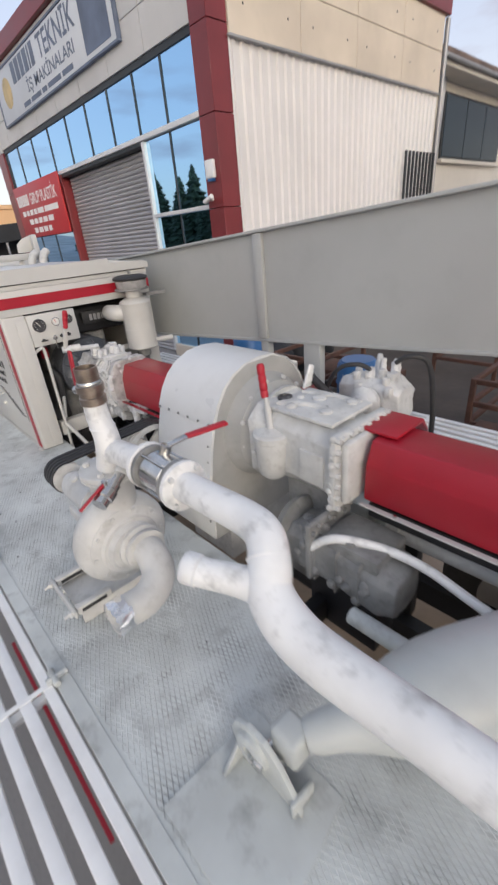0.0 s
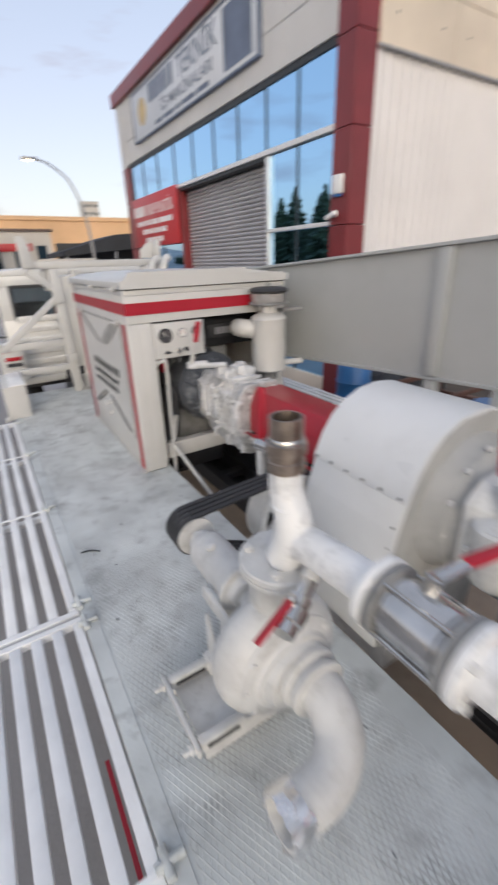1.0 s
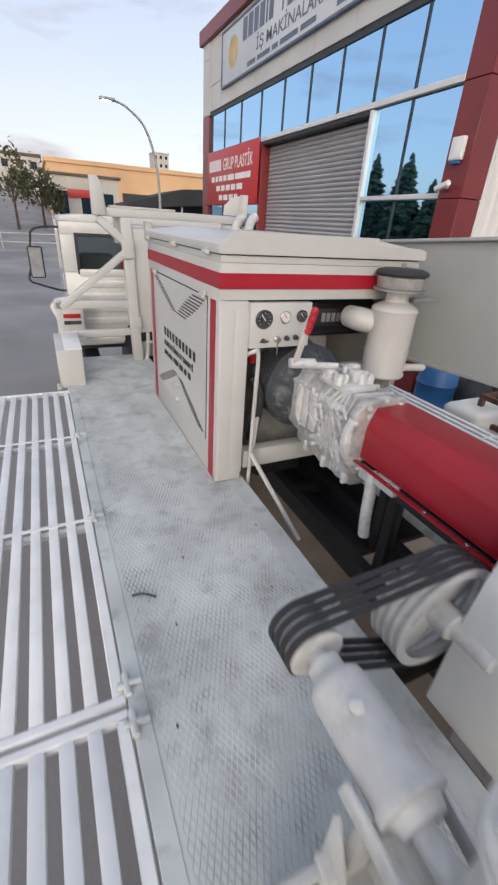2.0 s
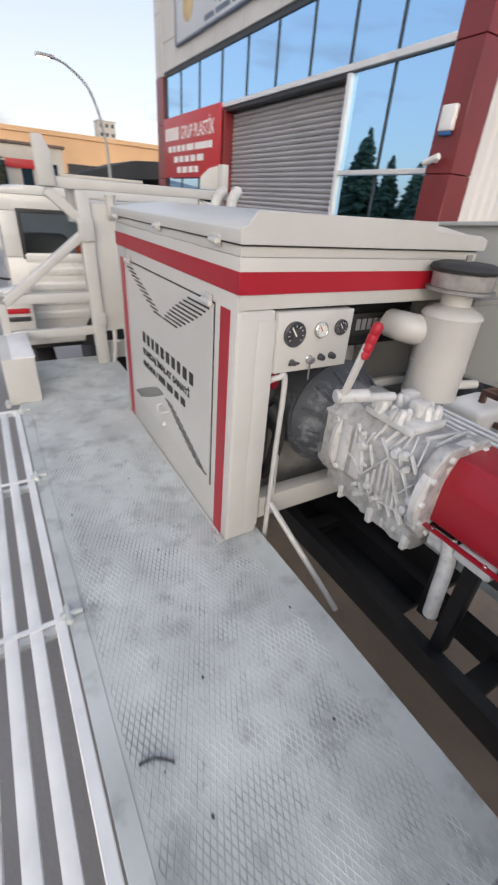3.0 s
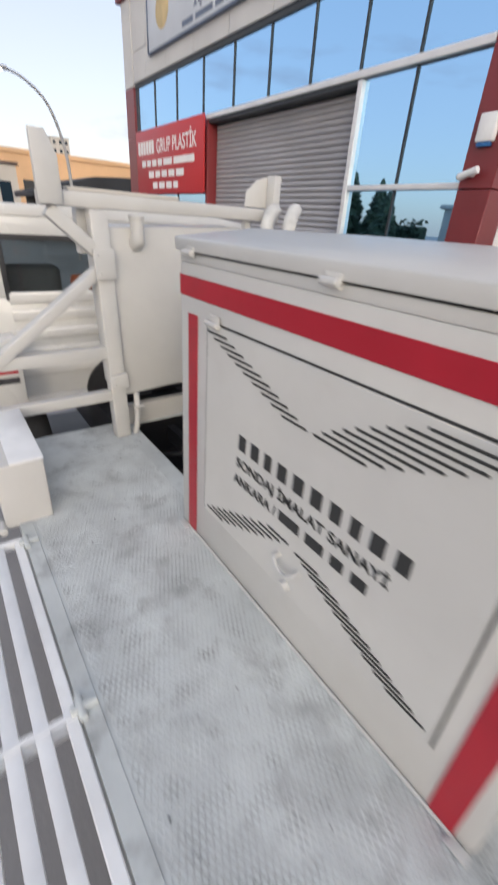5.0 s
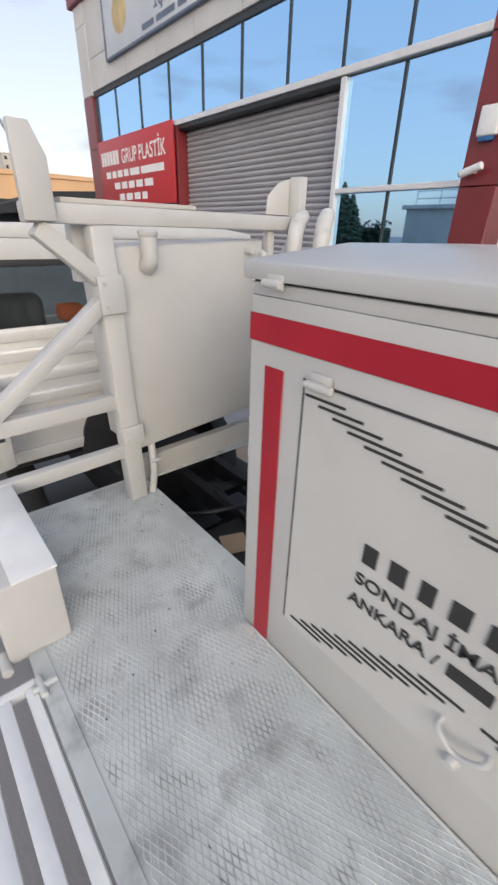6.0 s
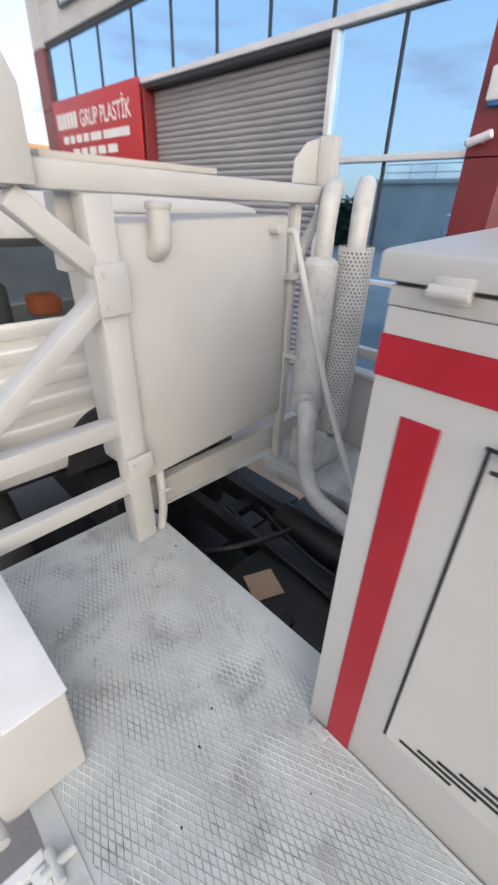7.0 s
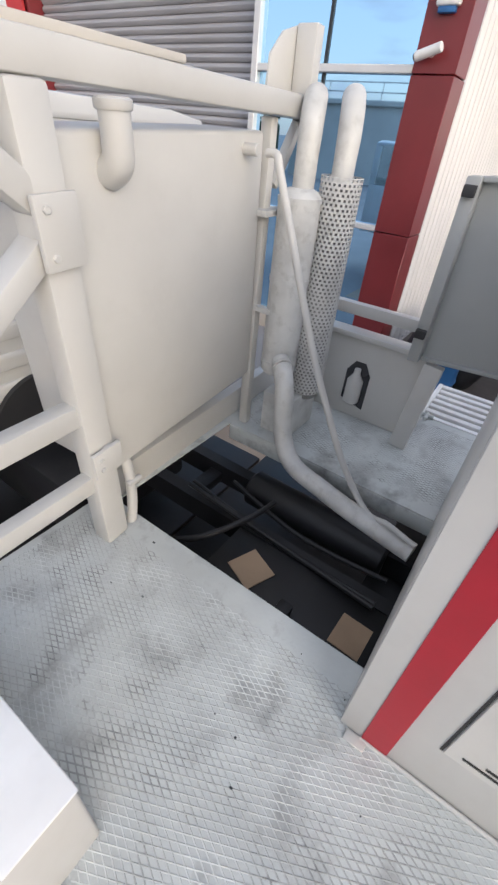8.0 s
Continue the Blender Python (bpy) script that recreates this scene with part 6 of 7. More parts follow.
def build_pipework():
    p = thing("discharge_pipe", (0.635, 1.0, 1.9), "thick off-white water pipe with riser, branch and valve", "pipe")
    R = 0.047
    rx, ry = 0.614, 1.443
    part("riser", tube([(rx - 0.006, ry - 0.012, 1.826), (rx - 0.004, ry - 0.034, 1.89), (rx, ry - 0.032, 1.95), (rx, ry - 0.010, 2.005), (rx, ry, 2.04), (rx, ry, 2.085)], (0.054, 0.050, 0.047, 0.044, 0.043, 0.041), 28), PIPEPAINT, p)
    ft = part("riser_fitting", lathe((rx, ry, 2.078), (0, 0, 1), [(0, 0.043), (0.004, 0.048), (0.030, 0.048), (0.033, 0.044), (0.048, 0.044), (0.050, 0.050), (0.075, 0.050), (0.078, 0.041), (0.138, 0.041), (0.138, 0.035), (0.09, 0.034)], 32), BRASS, p, "tarnished threaded steel coupling")
    part("bright_ring", lathe((rx, ry, 2.146), (0, 0, 1), [(0, 0.044), (0.004, 0.0445), (0.018, 0.0445), (0.022, 0.042)], 32), STEEL, ft)
    part("weld_collar", lathe((rx, ry - 0.018, 1.985), (0, 0, 1), [(0, 0.045), (0.005, 0.0485), (0.010, 0.045)], 30), PIPEPAINT, p)
    part("cross_pipe", tube([(rx, ry - 0.03, 1.885), (rx + 0.008, 1.36, 1.900), (0.622, 1.24, 1.915), (0.625, 1.13, 1.923)], (0.050, R, R, R), 28), PIPEPAINT, p)
    for y in (1.135, 0.935):
        fl = part("flange", lathe((0.6255, y + 0.012, 1.924), (0, -1, 0), [(0, 0.076), (0.003, 0.080), (0.019, 0.080), (0.022, 0.076)], 36), PIPEPAINT, p)
        for k in range(4):
            a = math.pi / 4 + k * math.pi / 2
            part("bolt", bolt((0.6255 + 0.066 * math.cos(a), y - 0.010, 1.924 + 0.066 * math.sin(a)), (0, -1, 0), 0.010, 0.012), CASTING, fl)
    part("run_pipe", tube([(0.6255, 0.925, 1.924), (0.628, 0.80, 1.930), (0.632, 0.655, 1.932), (0.618, 0.582, 1.925), (0.580, 0.532, 1.893), (0.545, 0.500, 1.853), (0.526, 0.43, 1.822), (0.522, 0.34, 1.806), (0.530, 0.20, 1.802), (0.536, 0.07, 1.802), (0.55, -0.3, 1.795), (0.60, -1.5, 1.775)], (R, R, 0.048, 0.050, 0.052, 0.055, 0.057, 0.056, 0.054, 0.053, 0.053, 0.053), 32, 8), PIPEPAINT, p)
    st = part("branch_stub", tube([(0.545, 0.515, 1.855), (0.512, 0.580, 1.864), (0.476, 0.636, 1.873), (0.456, 0.668, 1.879)], (0.044, 0.038, 0.036, 0.036), 24), PIPEPAINT, p)
    part("stub_cap", lathe((0.464, 0.655, 1.877), (-0.46, 0.88, 0.15), [(0, 0.036), (0.003, 0.040), (0.036, 0.040), (0.042, 0.035), (0.042, 0.026), (0.025, 0.024)], 24), PIPEPAINT, st)
    part("weld_bead", lathe((0.590, 0.545, 1.902), (-0.58, -0.62, -0.52), [(0, 0.051), (0.005, 0.0545), (0.010, 0.051)], 30), PIPEPAINT, p)
    nudge(p, 0.028, 0.064, 0.011)
    rv = thing("riser_cock", (0.66, 1.56, 2.1), "small ball cock with an upright red handle on the riser", "valve")
    part("body", rod((0.605, 1.480, 2.12), (0.592, 1.535, 2.12), 0.016, 14), STEEL, rv)
    part("handle", beam((0.600, 1.535, 2.12), (0.612, 1.545, 2.262), 0.028, 0.010, 0.004, (1, 0, 0)), REDGRIP, rv, "upright red handle")
    nudge(rv, 0.028, 0.064, 0.011)
    # wafer valve between the flanges
    v = thing("butterfly_valve", (0.6255, 1.07, 1.924), "chrome wafer valve with a long red lever", "valve")
    part("body", lathe((0.6255, 1.108, 1.924), (0, -1, 0), [(0, 0.062), (0.02, 0.062), (0.024, 0.067), (0.125, 0.067), (0.13, 0.062), (0.15, 0.062)], 40), STEEL, v)
    for y in (1.122, 0.970):
        part("seal_ring", lathe((0.6255, y, 1.924), (0, -1, 0), [(0, 0.071), (0.003, 0.077), (0.019, 0.077), (0.022, 0.071)], 36), GREYCAST, v)
    for k in range(4):
        a = 2 * math.pi * k / 4 + 0.5
        part("stud", rod((0.6255 + 0.072 * math.cos(a), 1.12, 1.924 + 0.072 * math.sin(a)), (0.6255 + 0.072 * math.cos(a), 0.955, 1.924 + 0.072 * math.sin(a)), 0.005, 8), STEEL, v)
    part("stem", rod((0.640, 1.05, 1.98), (0.655, 1.045, 2.018), 0.018, 14), STEEL, v)
    lv = part("lever", beam((0.650, 1.045, 2.012), (0.735, 1.035, 2.022), 0.028, 0.008, 0.003), STEEL, v)
    part("grip", beam((0.725, 1.036, 2.021), (0.872, 1.006, 2.024), 0.030, 0.013, 0.005), REDGRIP, lv, "red plastic lever sleeve")
    nudge(v, 0.028, 0.064, 0.011)


def build_belt_drive():
    b = thing("belt_drive", (0.85, 2.03, 1.2), "black V-belts between a small and a large pulley", "belt drive")
    sx, sz, sr = 0.585, 1.565, 0.078
    lx, lz, lr = 1.085, 1.47, 0.20
    def grooved(r, w, n, hub):
        prof = [(0, r * hub), (0, r)]
        for k in range(n):
            d = w * k / n
            prof += [(d + w / n * 0.2, r), (d + w / n * 0.4, r * 0.93), (d + w / n * 0.6, r * 0.93), (d + w / n * 0.8, r)]
        return prof + [(w, r), (w, r * hub)]
    part("small_pulley", lathe((sx, 2.09, sz), (0, -1, 0), grooved(sr, 0.12, 4, 0.3), 36), CASTING, b)
    bp = part("large_pulley", lathe((lx, 2.09, lz), (0, -1, 0), grooved(lr, 0.12, 4, 0.84), 48, caps=False), CASTING, b)
    part("hub", rod((lx, 2.09, lz), (lx, 1.93, lz), 0.05, 24), CASTING, bp)
    for k in range(4):
        a = math.pi / 4 + k * math.pi / 2
        part("spoke", beam((lx + 0.03 * math.cos(a), 2.02, lz + 0.04 * math.sin(a)), (lx + 0.175 * math.cos(a), 2.02, lz + 0.175 * math.sin(a)), 0.11, 0.03, 0.012, (0, 1, 0)), CASTING, bp)
    part("shaft", rod((lx, 1.98, lz), (lx + 0.0, 1.80, lz), 0.03, 20), CASTING, bp)
    # four belts, each a closed loop round both pulleys
    dx, dz = lx - sx, lz - sz
    dist, base = math.hypot(dx, dz), math.atan2(dz, dx)
    off = math.acos((sr - lr) / dist)
    for k in range(4):
        y = 2.09 - 0.015 - k * 0.03
        def loop(extra):
            pts = []
            for i in range(15):
                a = base + off + (2 * math.pi - 2 * off) * i / 14
                pts.append((sx + (sr + extra) * math.cos(a), sz + (sr + extra) * math.sin(a)))
            for i in range(25):
                a = base - off + 2 * off * i / 24
                pts.append((lx + (lr + extra) * math.cos(a), lz + (lr + extra) * math.sin(a)))
            return pts
        o, n = loop(0.007), loop(-0.006)
        bm = bmesh.new()
        ring = [[bm.verts.new((x, y + s, z)) for x, z in pl] for pl, s in ((o, -0.011), (o, 0.011), (n, 0.006), (n, -0.006))]
        m = len(o)
        for r in range(4):
            a, c = ring[r], ring[(r + 1) % 4]
            for i in range(m):
                bm.faces.new((a[i], a[(i + 1) % m], c[(i + 1) % m], c[i]))
        bmesh.ops.recalc_face_normals(bm, faces=list(bm.faces))
        part("belt", bm, RUBBER, b, "black rubber V-belt")
    nudge(b, 0.033, 0.080)


def build_pad_eye():
    e = thing("pad_eye_bracket", (0.5, 0.45, DZ), "grey welded steel pad eye on the deck", "bracket")
    tongue = [(0.36, 1.158), (0.62, 1.158), (0.64, 1.24), (0.615, 1.31), (0.56, 1.345), (0.49, 1.34), (0.43, 1.29), (0.385, 1.22)]
    part("plate", prism(tongue, "x", 0.545, 0.565, 0.006), DECK, e)
    part("boss", lathe((0.546, 0.535, 1.262), (-1, 0, 0), [(0, 0.06), (0.016, 0.058), (0.022, 0.05), (0.022, 0.026), (0.0, 0.024)], 28), DECK, e)
    part("base_rib", box(0.53, 0.62, 0.372, 0.384, 1.158, 1.22, 0.003), DECK, e)
    part("gusset", prism([(0.566, 1.158), (0.65, 1.158), (0.566, 1.26)], "y", 0.47, 0.482, 0.002), DECK, e)
    part("gusset", prism([(0.566, 1.158), (0.63, 1.158), (0.566, 1.23)], "y", 0.56, 0.572, 0.002), DECK, e)
    part("gusset", prism([(0.462, 1.158), (0.544, 1.158), (0.544, 1.25)], "y", 0.585, 0.597, 0.002), DECK, e)
    nudge(e, -0.045, 0.075)
    c = thing("leveling_cylinder", (1.0, 0.1, 1.2), "large light grey painted steel cylinder across the deck", "cylinder")
    part("body", lathe((0.60, 0.50, 1.335), (1, -0.66, 0.11), [(0, 0.040), (0.03, 0.052), (0.10, 0.062), (0.18, 0.085), (0.30, 0.135), (0.40, 0.158), (0.50, 0.166), (1.6, 0.170)], 48), CYLPAINT, c)
    part("rod_end", box(0.535, 0.625, 0.48, 0.58, 1.25, 1.37, 0.020, 3), CYLPAINT, c)
    part("pin", rod((0.47, 0.575, 1.262), (0.60, 0.575, 1.262), 0.022, 18), STEEL, c)
    part("foot", box(0.96, 1.02, 0.12, 0.34, 1.152, 1.25, 0.006), CYLPAINT, c)


def build_mast():
    m = thing("drill_mast", (2.3, 2, 2.1), "long grey folded steel drill mast lying along the truck", "drill mast")
    slope = -0.066
    y0, y1 = -2.2, 5.40
    def zt(y):
        return 2.385 + (y - 5.47) * slope
    def sheared(bm):
        for v in bm.verts:
            v.co.z += (v.co.y - 5.47) * slope
        return bm
    part("web", sheared(add_box(bmesh.new(), 2.262, 2.272, y0, y1, 1.675, 2.385)), MASTPAINT, m, smooth=0)
    part("top_flange", sheared(box(2.222, 2.40, y0, y1, 2.3855, 2.405, 0.004)), MASTPAINT, m)
    part("bottom_flange", sheared(box(2.24, 2.40, y0, y1, 1.655, 1.6745, 0.004)), MASTPAINT, m)
    part("end_post", sheared(box(2.20, 2.30, y1 + 0.001, y1 + 0.055, 1.655, 2.405, 0.006)), MASTPAINT, m)
    part("far_web", sheared(add_box(bmesh.new(), 2.39, 2.40, y0, y1, 1.675, 2.385)), MASTPAINT, m, smooth=0)
    for y in (2.235, -0.9, 4.9):
        part("rib", sheared(box(2.232, 2.2615, y, y + 0.085, 1.68, 2.384, 0.005)), MASTPAINT, m)
    for y, d in ((2.24, 0.075), (1.76, 0.14)):
        part("leg", box(2.25, 2.31, y, y + d, DZ, 1.655 + (y - 5.47) * slope - 0.002, 0.006), MASTPAINT, m)
    part("rest_post", beam((2.26, 5.37, DZ), (2.27, 5.33, 1.645), 0.09, 0.05, 0.006, (1, 0, 0)), CREAM, m)
    for z in (2.36, 1.80):
        part("plug", box(2.17, 2.199, y1 + 0.005, y1 + 0.05, z - 0.02, z + 0.02, 0.003), RUBBER, m, "black plastic end plug")
    nudge(m, 0.045, 0.0)


build_canopy()
build_air_filter()
build_gearbox()
build_guards()
build_drum()
build_second_gearbox()
build_pump()
build_pipework()
build_belt_drive()
build_pad_eye()
build_mast()


# ---- front of the truck: rack, tank, exhaust, cab ----
def build_rack():
    r = thing("headache_rack", (1.4, 6.08, DZ), "cream welded square-tube rack behind the cab", "rack")
    part("top_rail", beam((0.60, 6.10, 2.5645), (2.165, 6.10, 2.5645), 0.09, 0.074, 0.010), CREAM, r)
    part("end_tab", prism([(0.585, 2.535), (0.70, 2.535), (0.70, 2.74), (0.655, 2.84), (0.585, 2.84)], "y", 6.02, 6.052, 0.004), CREAM, r)
    part("end_tab", prism([(0.66, 2.55), (0.72, 2.55), (0.71, 2.66), (0.66, 2.76)], "y", 6.054, 6.15, 0.003), CREAM, r)
    part("end_tab", prism([(1.93, 2.61), (2.165, 2.61), (2.165, 2.80), (2.14, 2.805), (2.02, 2.77), (1.94, 2.70)], "y", 6.145, 6.155, 0.003), CREAM, r)
    part("end_tab", box(2.11, 2.17, 6.06, 6.144, 2.53, 2.805, 0.006), CREAM, r)
    part("post", beam((0.925, 6.09, DZ), (0.885, 6.09, 2.526), 0.10, 0.085, 0.012, (0, 1, 0)), CREAM, r)
    part("post", beam((1.93, 6.12, DZ), (1.93, 6.12, 2.526), 0.05, 0.05, 0.008, (0, 1, 0)), CREAM, r)
    part("back_post", box(0.80, 0.87, 6.16, 6.23, 2.30, 2.53, 0.008), CREAM, r)
    part("diagonal", beam((0.635, 6.085, 2.515), (0.90, 6.085, 2.285), 0.07, 0.075, 0.008, (0, 1, 0)), CREAM, r)
    part("diagonal", beam((0.885, 6.09, 2.235), (0.22, 6.09, 1.72), 0.06, 0.085, 0.008, (0, 1, 0)), CREAM, r)
    part("cross_rail", beam((0.875, 6.09, 1.745), (0.16, 6.09, 1.745), 0.06, 0.075, 0.008), CREAM, r)
    part("cross_rail", beam((0.875, 6.09, 1.46), (0.16, 6.09, 1.46), 0.055, 0.07, 0.008), CREAM, r)
    part("end_post", box(0.165, 0.225, 6.06, 6.12, DZ, 1.80, 0.006), CREAM, r)
    part("far_brace", beam((2.16, 6.12, 2.52), (1.99, 6.12, 2.30), 0.04, 0.04, 0.006), CREAM, r)
    part("sill", box(0.99, 2.70, 6.21, 6.27, DZ + 0.0015, 1.30, 0.006), CREAM, r)
    r.rotation_euler.z = radians(2.6)
    # rest on the rail
    s = thing("rail_padding", (0.9, 6.1, 2.63), "old wooden plank resting on the rack rail", "plank")
    part("plank", box(0.75, 1.38, 6.06, 6.14, 2.6025, 2.622, 0.004), PALESTUCCO, s)

    t = thing("hydraulic_tank", (1.45, 6.2, 1.45), "cream sheet-steel oil tank hung on the rack", "tank")
    part("body", box(1.012, 1.955, 6.095, 6.42, 1.452, 2.462, 0.014, 3), CREAM, t)
    part("seam", box(0.996, 1.0105, 6.13, 6.40, 1.47, 2.45, 0.003), CREAM, t)
    for z0, z1 in ((2.195, 2.355), (1.53, 1.63)):
        b = part("hinge_plate", box(0.905, 1.020, 6.030, 6.046, z0, z1, 0.003), CREAM, t)
        part("knuckle", box(0.965, 0.995, 6.047, 6.094, z0 + 0.005, z1 - 0.005, 0.004), CREAM, b)
        for z in (z0 + 0.03, z1 - 0.03):
            part("bolt", bolt((0.932, 6.030, z), (0, -1, 0), 0.010, 0.008), CREAM, b)
    f = part("filler_elbow", tube([(1.180, 6.05, 2.525), (1.180, 6.05, 2.44), (1.182, 6.06, 2.395), (1.185, 6.10, 2.372)], (0.038, 0.038, 0.04, 0.042), 22), CREAM, t)
    part("cap", lathe((1.180, 6.05, 2.50), (0, 0, 1), [(0, 0.042), (0.005, 0.045), (0.02, 0.045), (0.024, 0.04)], 24), CREAM, f)
    part("breather", rod((1.825, 6.10, 2.41), (1.825, 6.04, 2.41), 0.02, 14), CREAM, t)
    part("drain_hose", tube([(1.10, 6.12, 1.452), (1.09, 6.10, 1.36), (1.075, 6.09, 1.25), (1.045, 6.085, 1.14)], 0.021, 14), CREAM, t)
    part("drain_cock", rod((1.06, 6.085, 1.36), (1.13, 6.085, 1.35), 0.013, 10), CREAM, t)
    part("dent", lathe((1.24, 6.0965, 1.99), (0, -1, 0), [(0, 0.028), (0.0008, 0.01)], 16), CASTING, t)
    nudge(t, -0.052, 0.0)
    t.rotation_euler = (0.0, radians(-2.2), radians(3.6))

    g = thing("stay_rod", (1.77, 5.6, 1.8), "pale painted steel tube stay from tank to canopy", "stay rod")
    part("rod", tube([(1.80, 6.04, 2.41), (1.805, 6.0, 2.405), (1.80, 5.965, 2.33), (1.80, 5.75, 1.81), (1.80, 5.595, 1.495), (1.80, 5.47, 1.28), (1.77, 5.315, 1.13), (1.72, 5.20, 1.165), (1.69, 5.07, 1.155)], (0.014, 0.015, 0.015, 0.015, 0.015, 0.015, 0.014, 0.013, 0.010), 14), CREAM, g)
    nudge(g, -0.050, -0.012, 0.008)


def build_exhaust():
    e = thing("exhaust_silencer", (2.0, 5.9, DZ), "pale grey twin exhaust with a perforated heat shield", "exhaust")
    part("silencer", lathe((1.98, 5.96, 1.50), (0, 0, 1), [(0, 0.07), (0.02, 0.088), (0.78, 0.088), (0.80, 0.07), (0.81, 0.05)], 36), CASTING, e)
    part("tail_pipe", tube([(2.0, 5.965, 2.30), (2.0, 5.965, 2.42), (2.01, 5.97, 2.50), (2.05, 5.99, 2.57), (2.11, 6.02, 2.60)], (0.044, 0.044, 0.046, 0.046, 0.045), 24), PUMPPAINT, e)
    part("tail_pipe", tube([(2.09, 5.845, 2.20), (2.09, 5.845, 2.40), (2.10, 5.85, 2.49), (2.135, 5.87, 2.57), (2.19, 5.90, 2.61)], (0.044, 0.044, 0.046, 0.046, 0.045), 24), PUMPPAINT, e)
    for z in (1.55, 1.95, 2.26):
        part("band", lathe((1.98, 5.96, z), (0, 0, 1), [(0, 0.091), (0.02, 0.091)], 36), CASTING, e)
    # perforated half shield round the second pipe
    bm = bmesh.new()
    cx, cy, r = 2.095, 5.845, 0.085
    cols, rows = 26, 56
    z0, z1 = 1.40, 2.36
    def at(a, z, d=0.0):
        return Vector((cx + (r + d) * math.cos(a), cy + (r + d) * math.sin(a), z))
    for i in range(cols):
        for j in range(rows):
            a0, a1 = 2 * math.pi * i / cols + (math.pi / cols if j % 2 else 0), 2 * math.pi * (i + 1) / cols + (math.pi / cols if j % 2 else 0)
            za, zb = z0 + (z1 - z0) * j / rows, z0 + (z1 - z0) * (j + 1) / rows
            o = [at(a0, za), at(a1, za), at(a1, zb), at(a0, zb)]
            am, zm, ha, hz = (a0 + a1) / 2, (za + zb) / 2, (a1 - a0) * 0.24, (zb - za) * 0.26
            n = [at(am - ha, zm - hz), at(am + ha, zm - hz), at(am + ha, zm + hz), at(am - ha, zm + hz)]
            vo, vn = [bm.verts.new(p) for p in o], [bm.verts.new(p) for p in n]
            for k in range(4):
                bm.faces.new((vo[k], vo[(k + 1) % 4], vn[(k + 1) % 4], vn[k]))
    part("heat_shield", bm, CASTING, e, "perforated sheet-metal heat shield", smooth=0)
    part("inner_pipe", rod((cx, cy, 1.36), (cx, cy, 2.34), 0.070, 24), GREYCAST, e)
    part("down_pipe", tube([(1.91, 5.91, 1.60), (1.87, 5.87, 1.575), (1.820, 5.82, 1.51), (1.81, 5.80, 1.36), (1.80, 5.77, 1.24), (1.77, 5.68, 1.15), (1.74, 5.50, 1.12), (1.70, 5.30, 1.11), (1.66, 5.02, 1.10)], 0.046, 24), PUMPPAINT, e)
    part("clamp", lathe((1.885, 5.885, 1.59), (-0.7, -0.7, -0.3), [(0, 0.052), (0.018, 0.052)], 24), CASTING, e)
    part("bracket", box(1.86, 2.07, 6.04, 6.10, 2.20, 2.225, 0.003), CASTING, e)
    part("foot", box(1.93, 2.20, 5.82, 6.0, DZ + 0.003, 1.39, 0.01), CASTING, e)
    part("bracket_bar", box(1.90, 1.93, 5.93, 6.09, 1.80, 1.825, 0.003), CASTING, e)
    nudge(e, 0.0, 0.04)

    s = thing("side_locker", (2.45, 5.7, DZ), "cream steel side board with a bottle-shaped cut-out", "locker")
    part("board", box(2.40, 2.43, 5.37, 6.13, DZ + 0.003, 1.63, 0.006), CREAM, s)
    part("top_cap", box(2.37, 2.47, 5.40, 6.13, 1.631, 1.66, 0.006), CREAM, s)
    part("rail", box(2.40, 2.45, 5.40, 6.13, 1.74, 1.80, 0.006), CREAM, s)
    part("recess", prism([(5.64, 1.22), (5.78, 1.26), (5.78, 1.44), (5.74, 1.50), (5.68, 1.50), (5.64, 1.43)], "x", 2.394, 2.3985, 0.0), DIAL, s, smooth=0)
    b = thing("grease_bottle", (2.385, 5.71, 1.25), "cream plastic bottle in the side cut-out", "bottle")
    part("body", lathe((2.37, 5.71, 1.26), (0, 0, 1), [(0, 0.035), (0.01, 0.045), (0.14, 0.045), (0.18, 0.02), (0.21, 0.018)], 20), CREAM, b)

    w = thing("deck_toolbox", (0.24, 5.7, DZ), "white painted steel box standing on the deck edge", "toolbox")
    part("body", box(0.13, 0.343, 5.378, 6.02, DZ + 0.0045, 1.496, 0.010, 3), CREAM, w)
    part("lid", box(0.20, 0.346, 5.374, 6.02, 1.497, 1.506, 0.004), WHITE, w)
    part("weld_bead", tube([(0.345, 5.38, DZ + 0.006), (0.347, 5.6, DZ + 0.007), (0.345, 6.0, DZ + 0.006)], 0.006, 8, 20), CREAM, w)
    part("hinge", rod((0.115, 5.34, DZ + 0.02), (0.115, 5.43, DZ + 0.02), 0.018, 12), CREAM, w)
    nudge(w, -0.02, 0.006, -0.018)


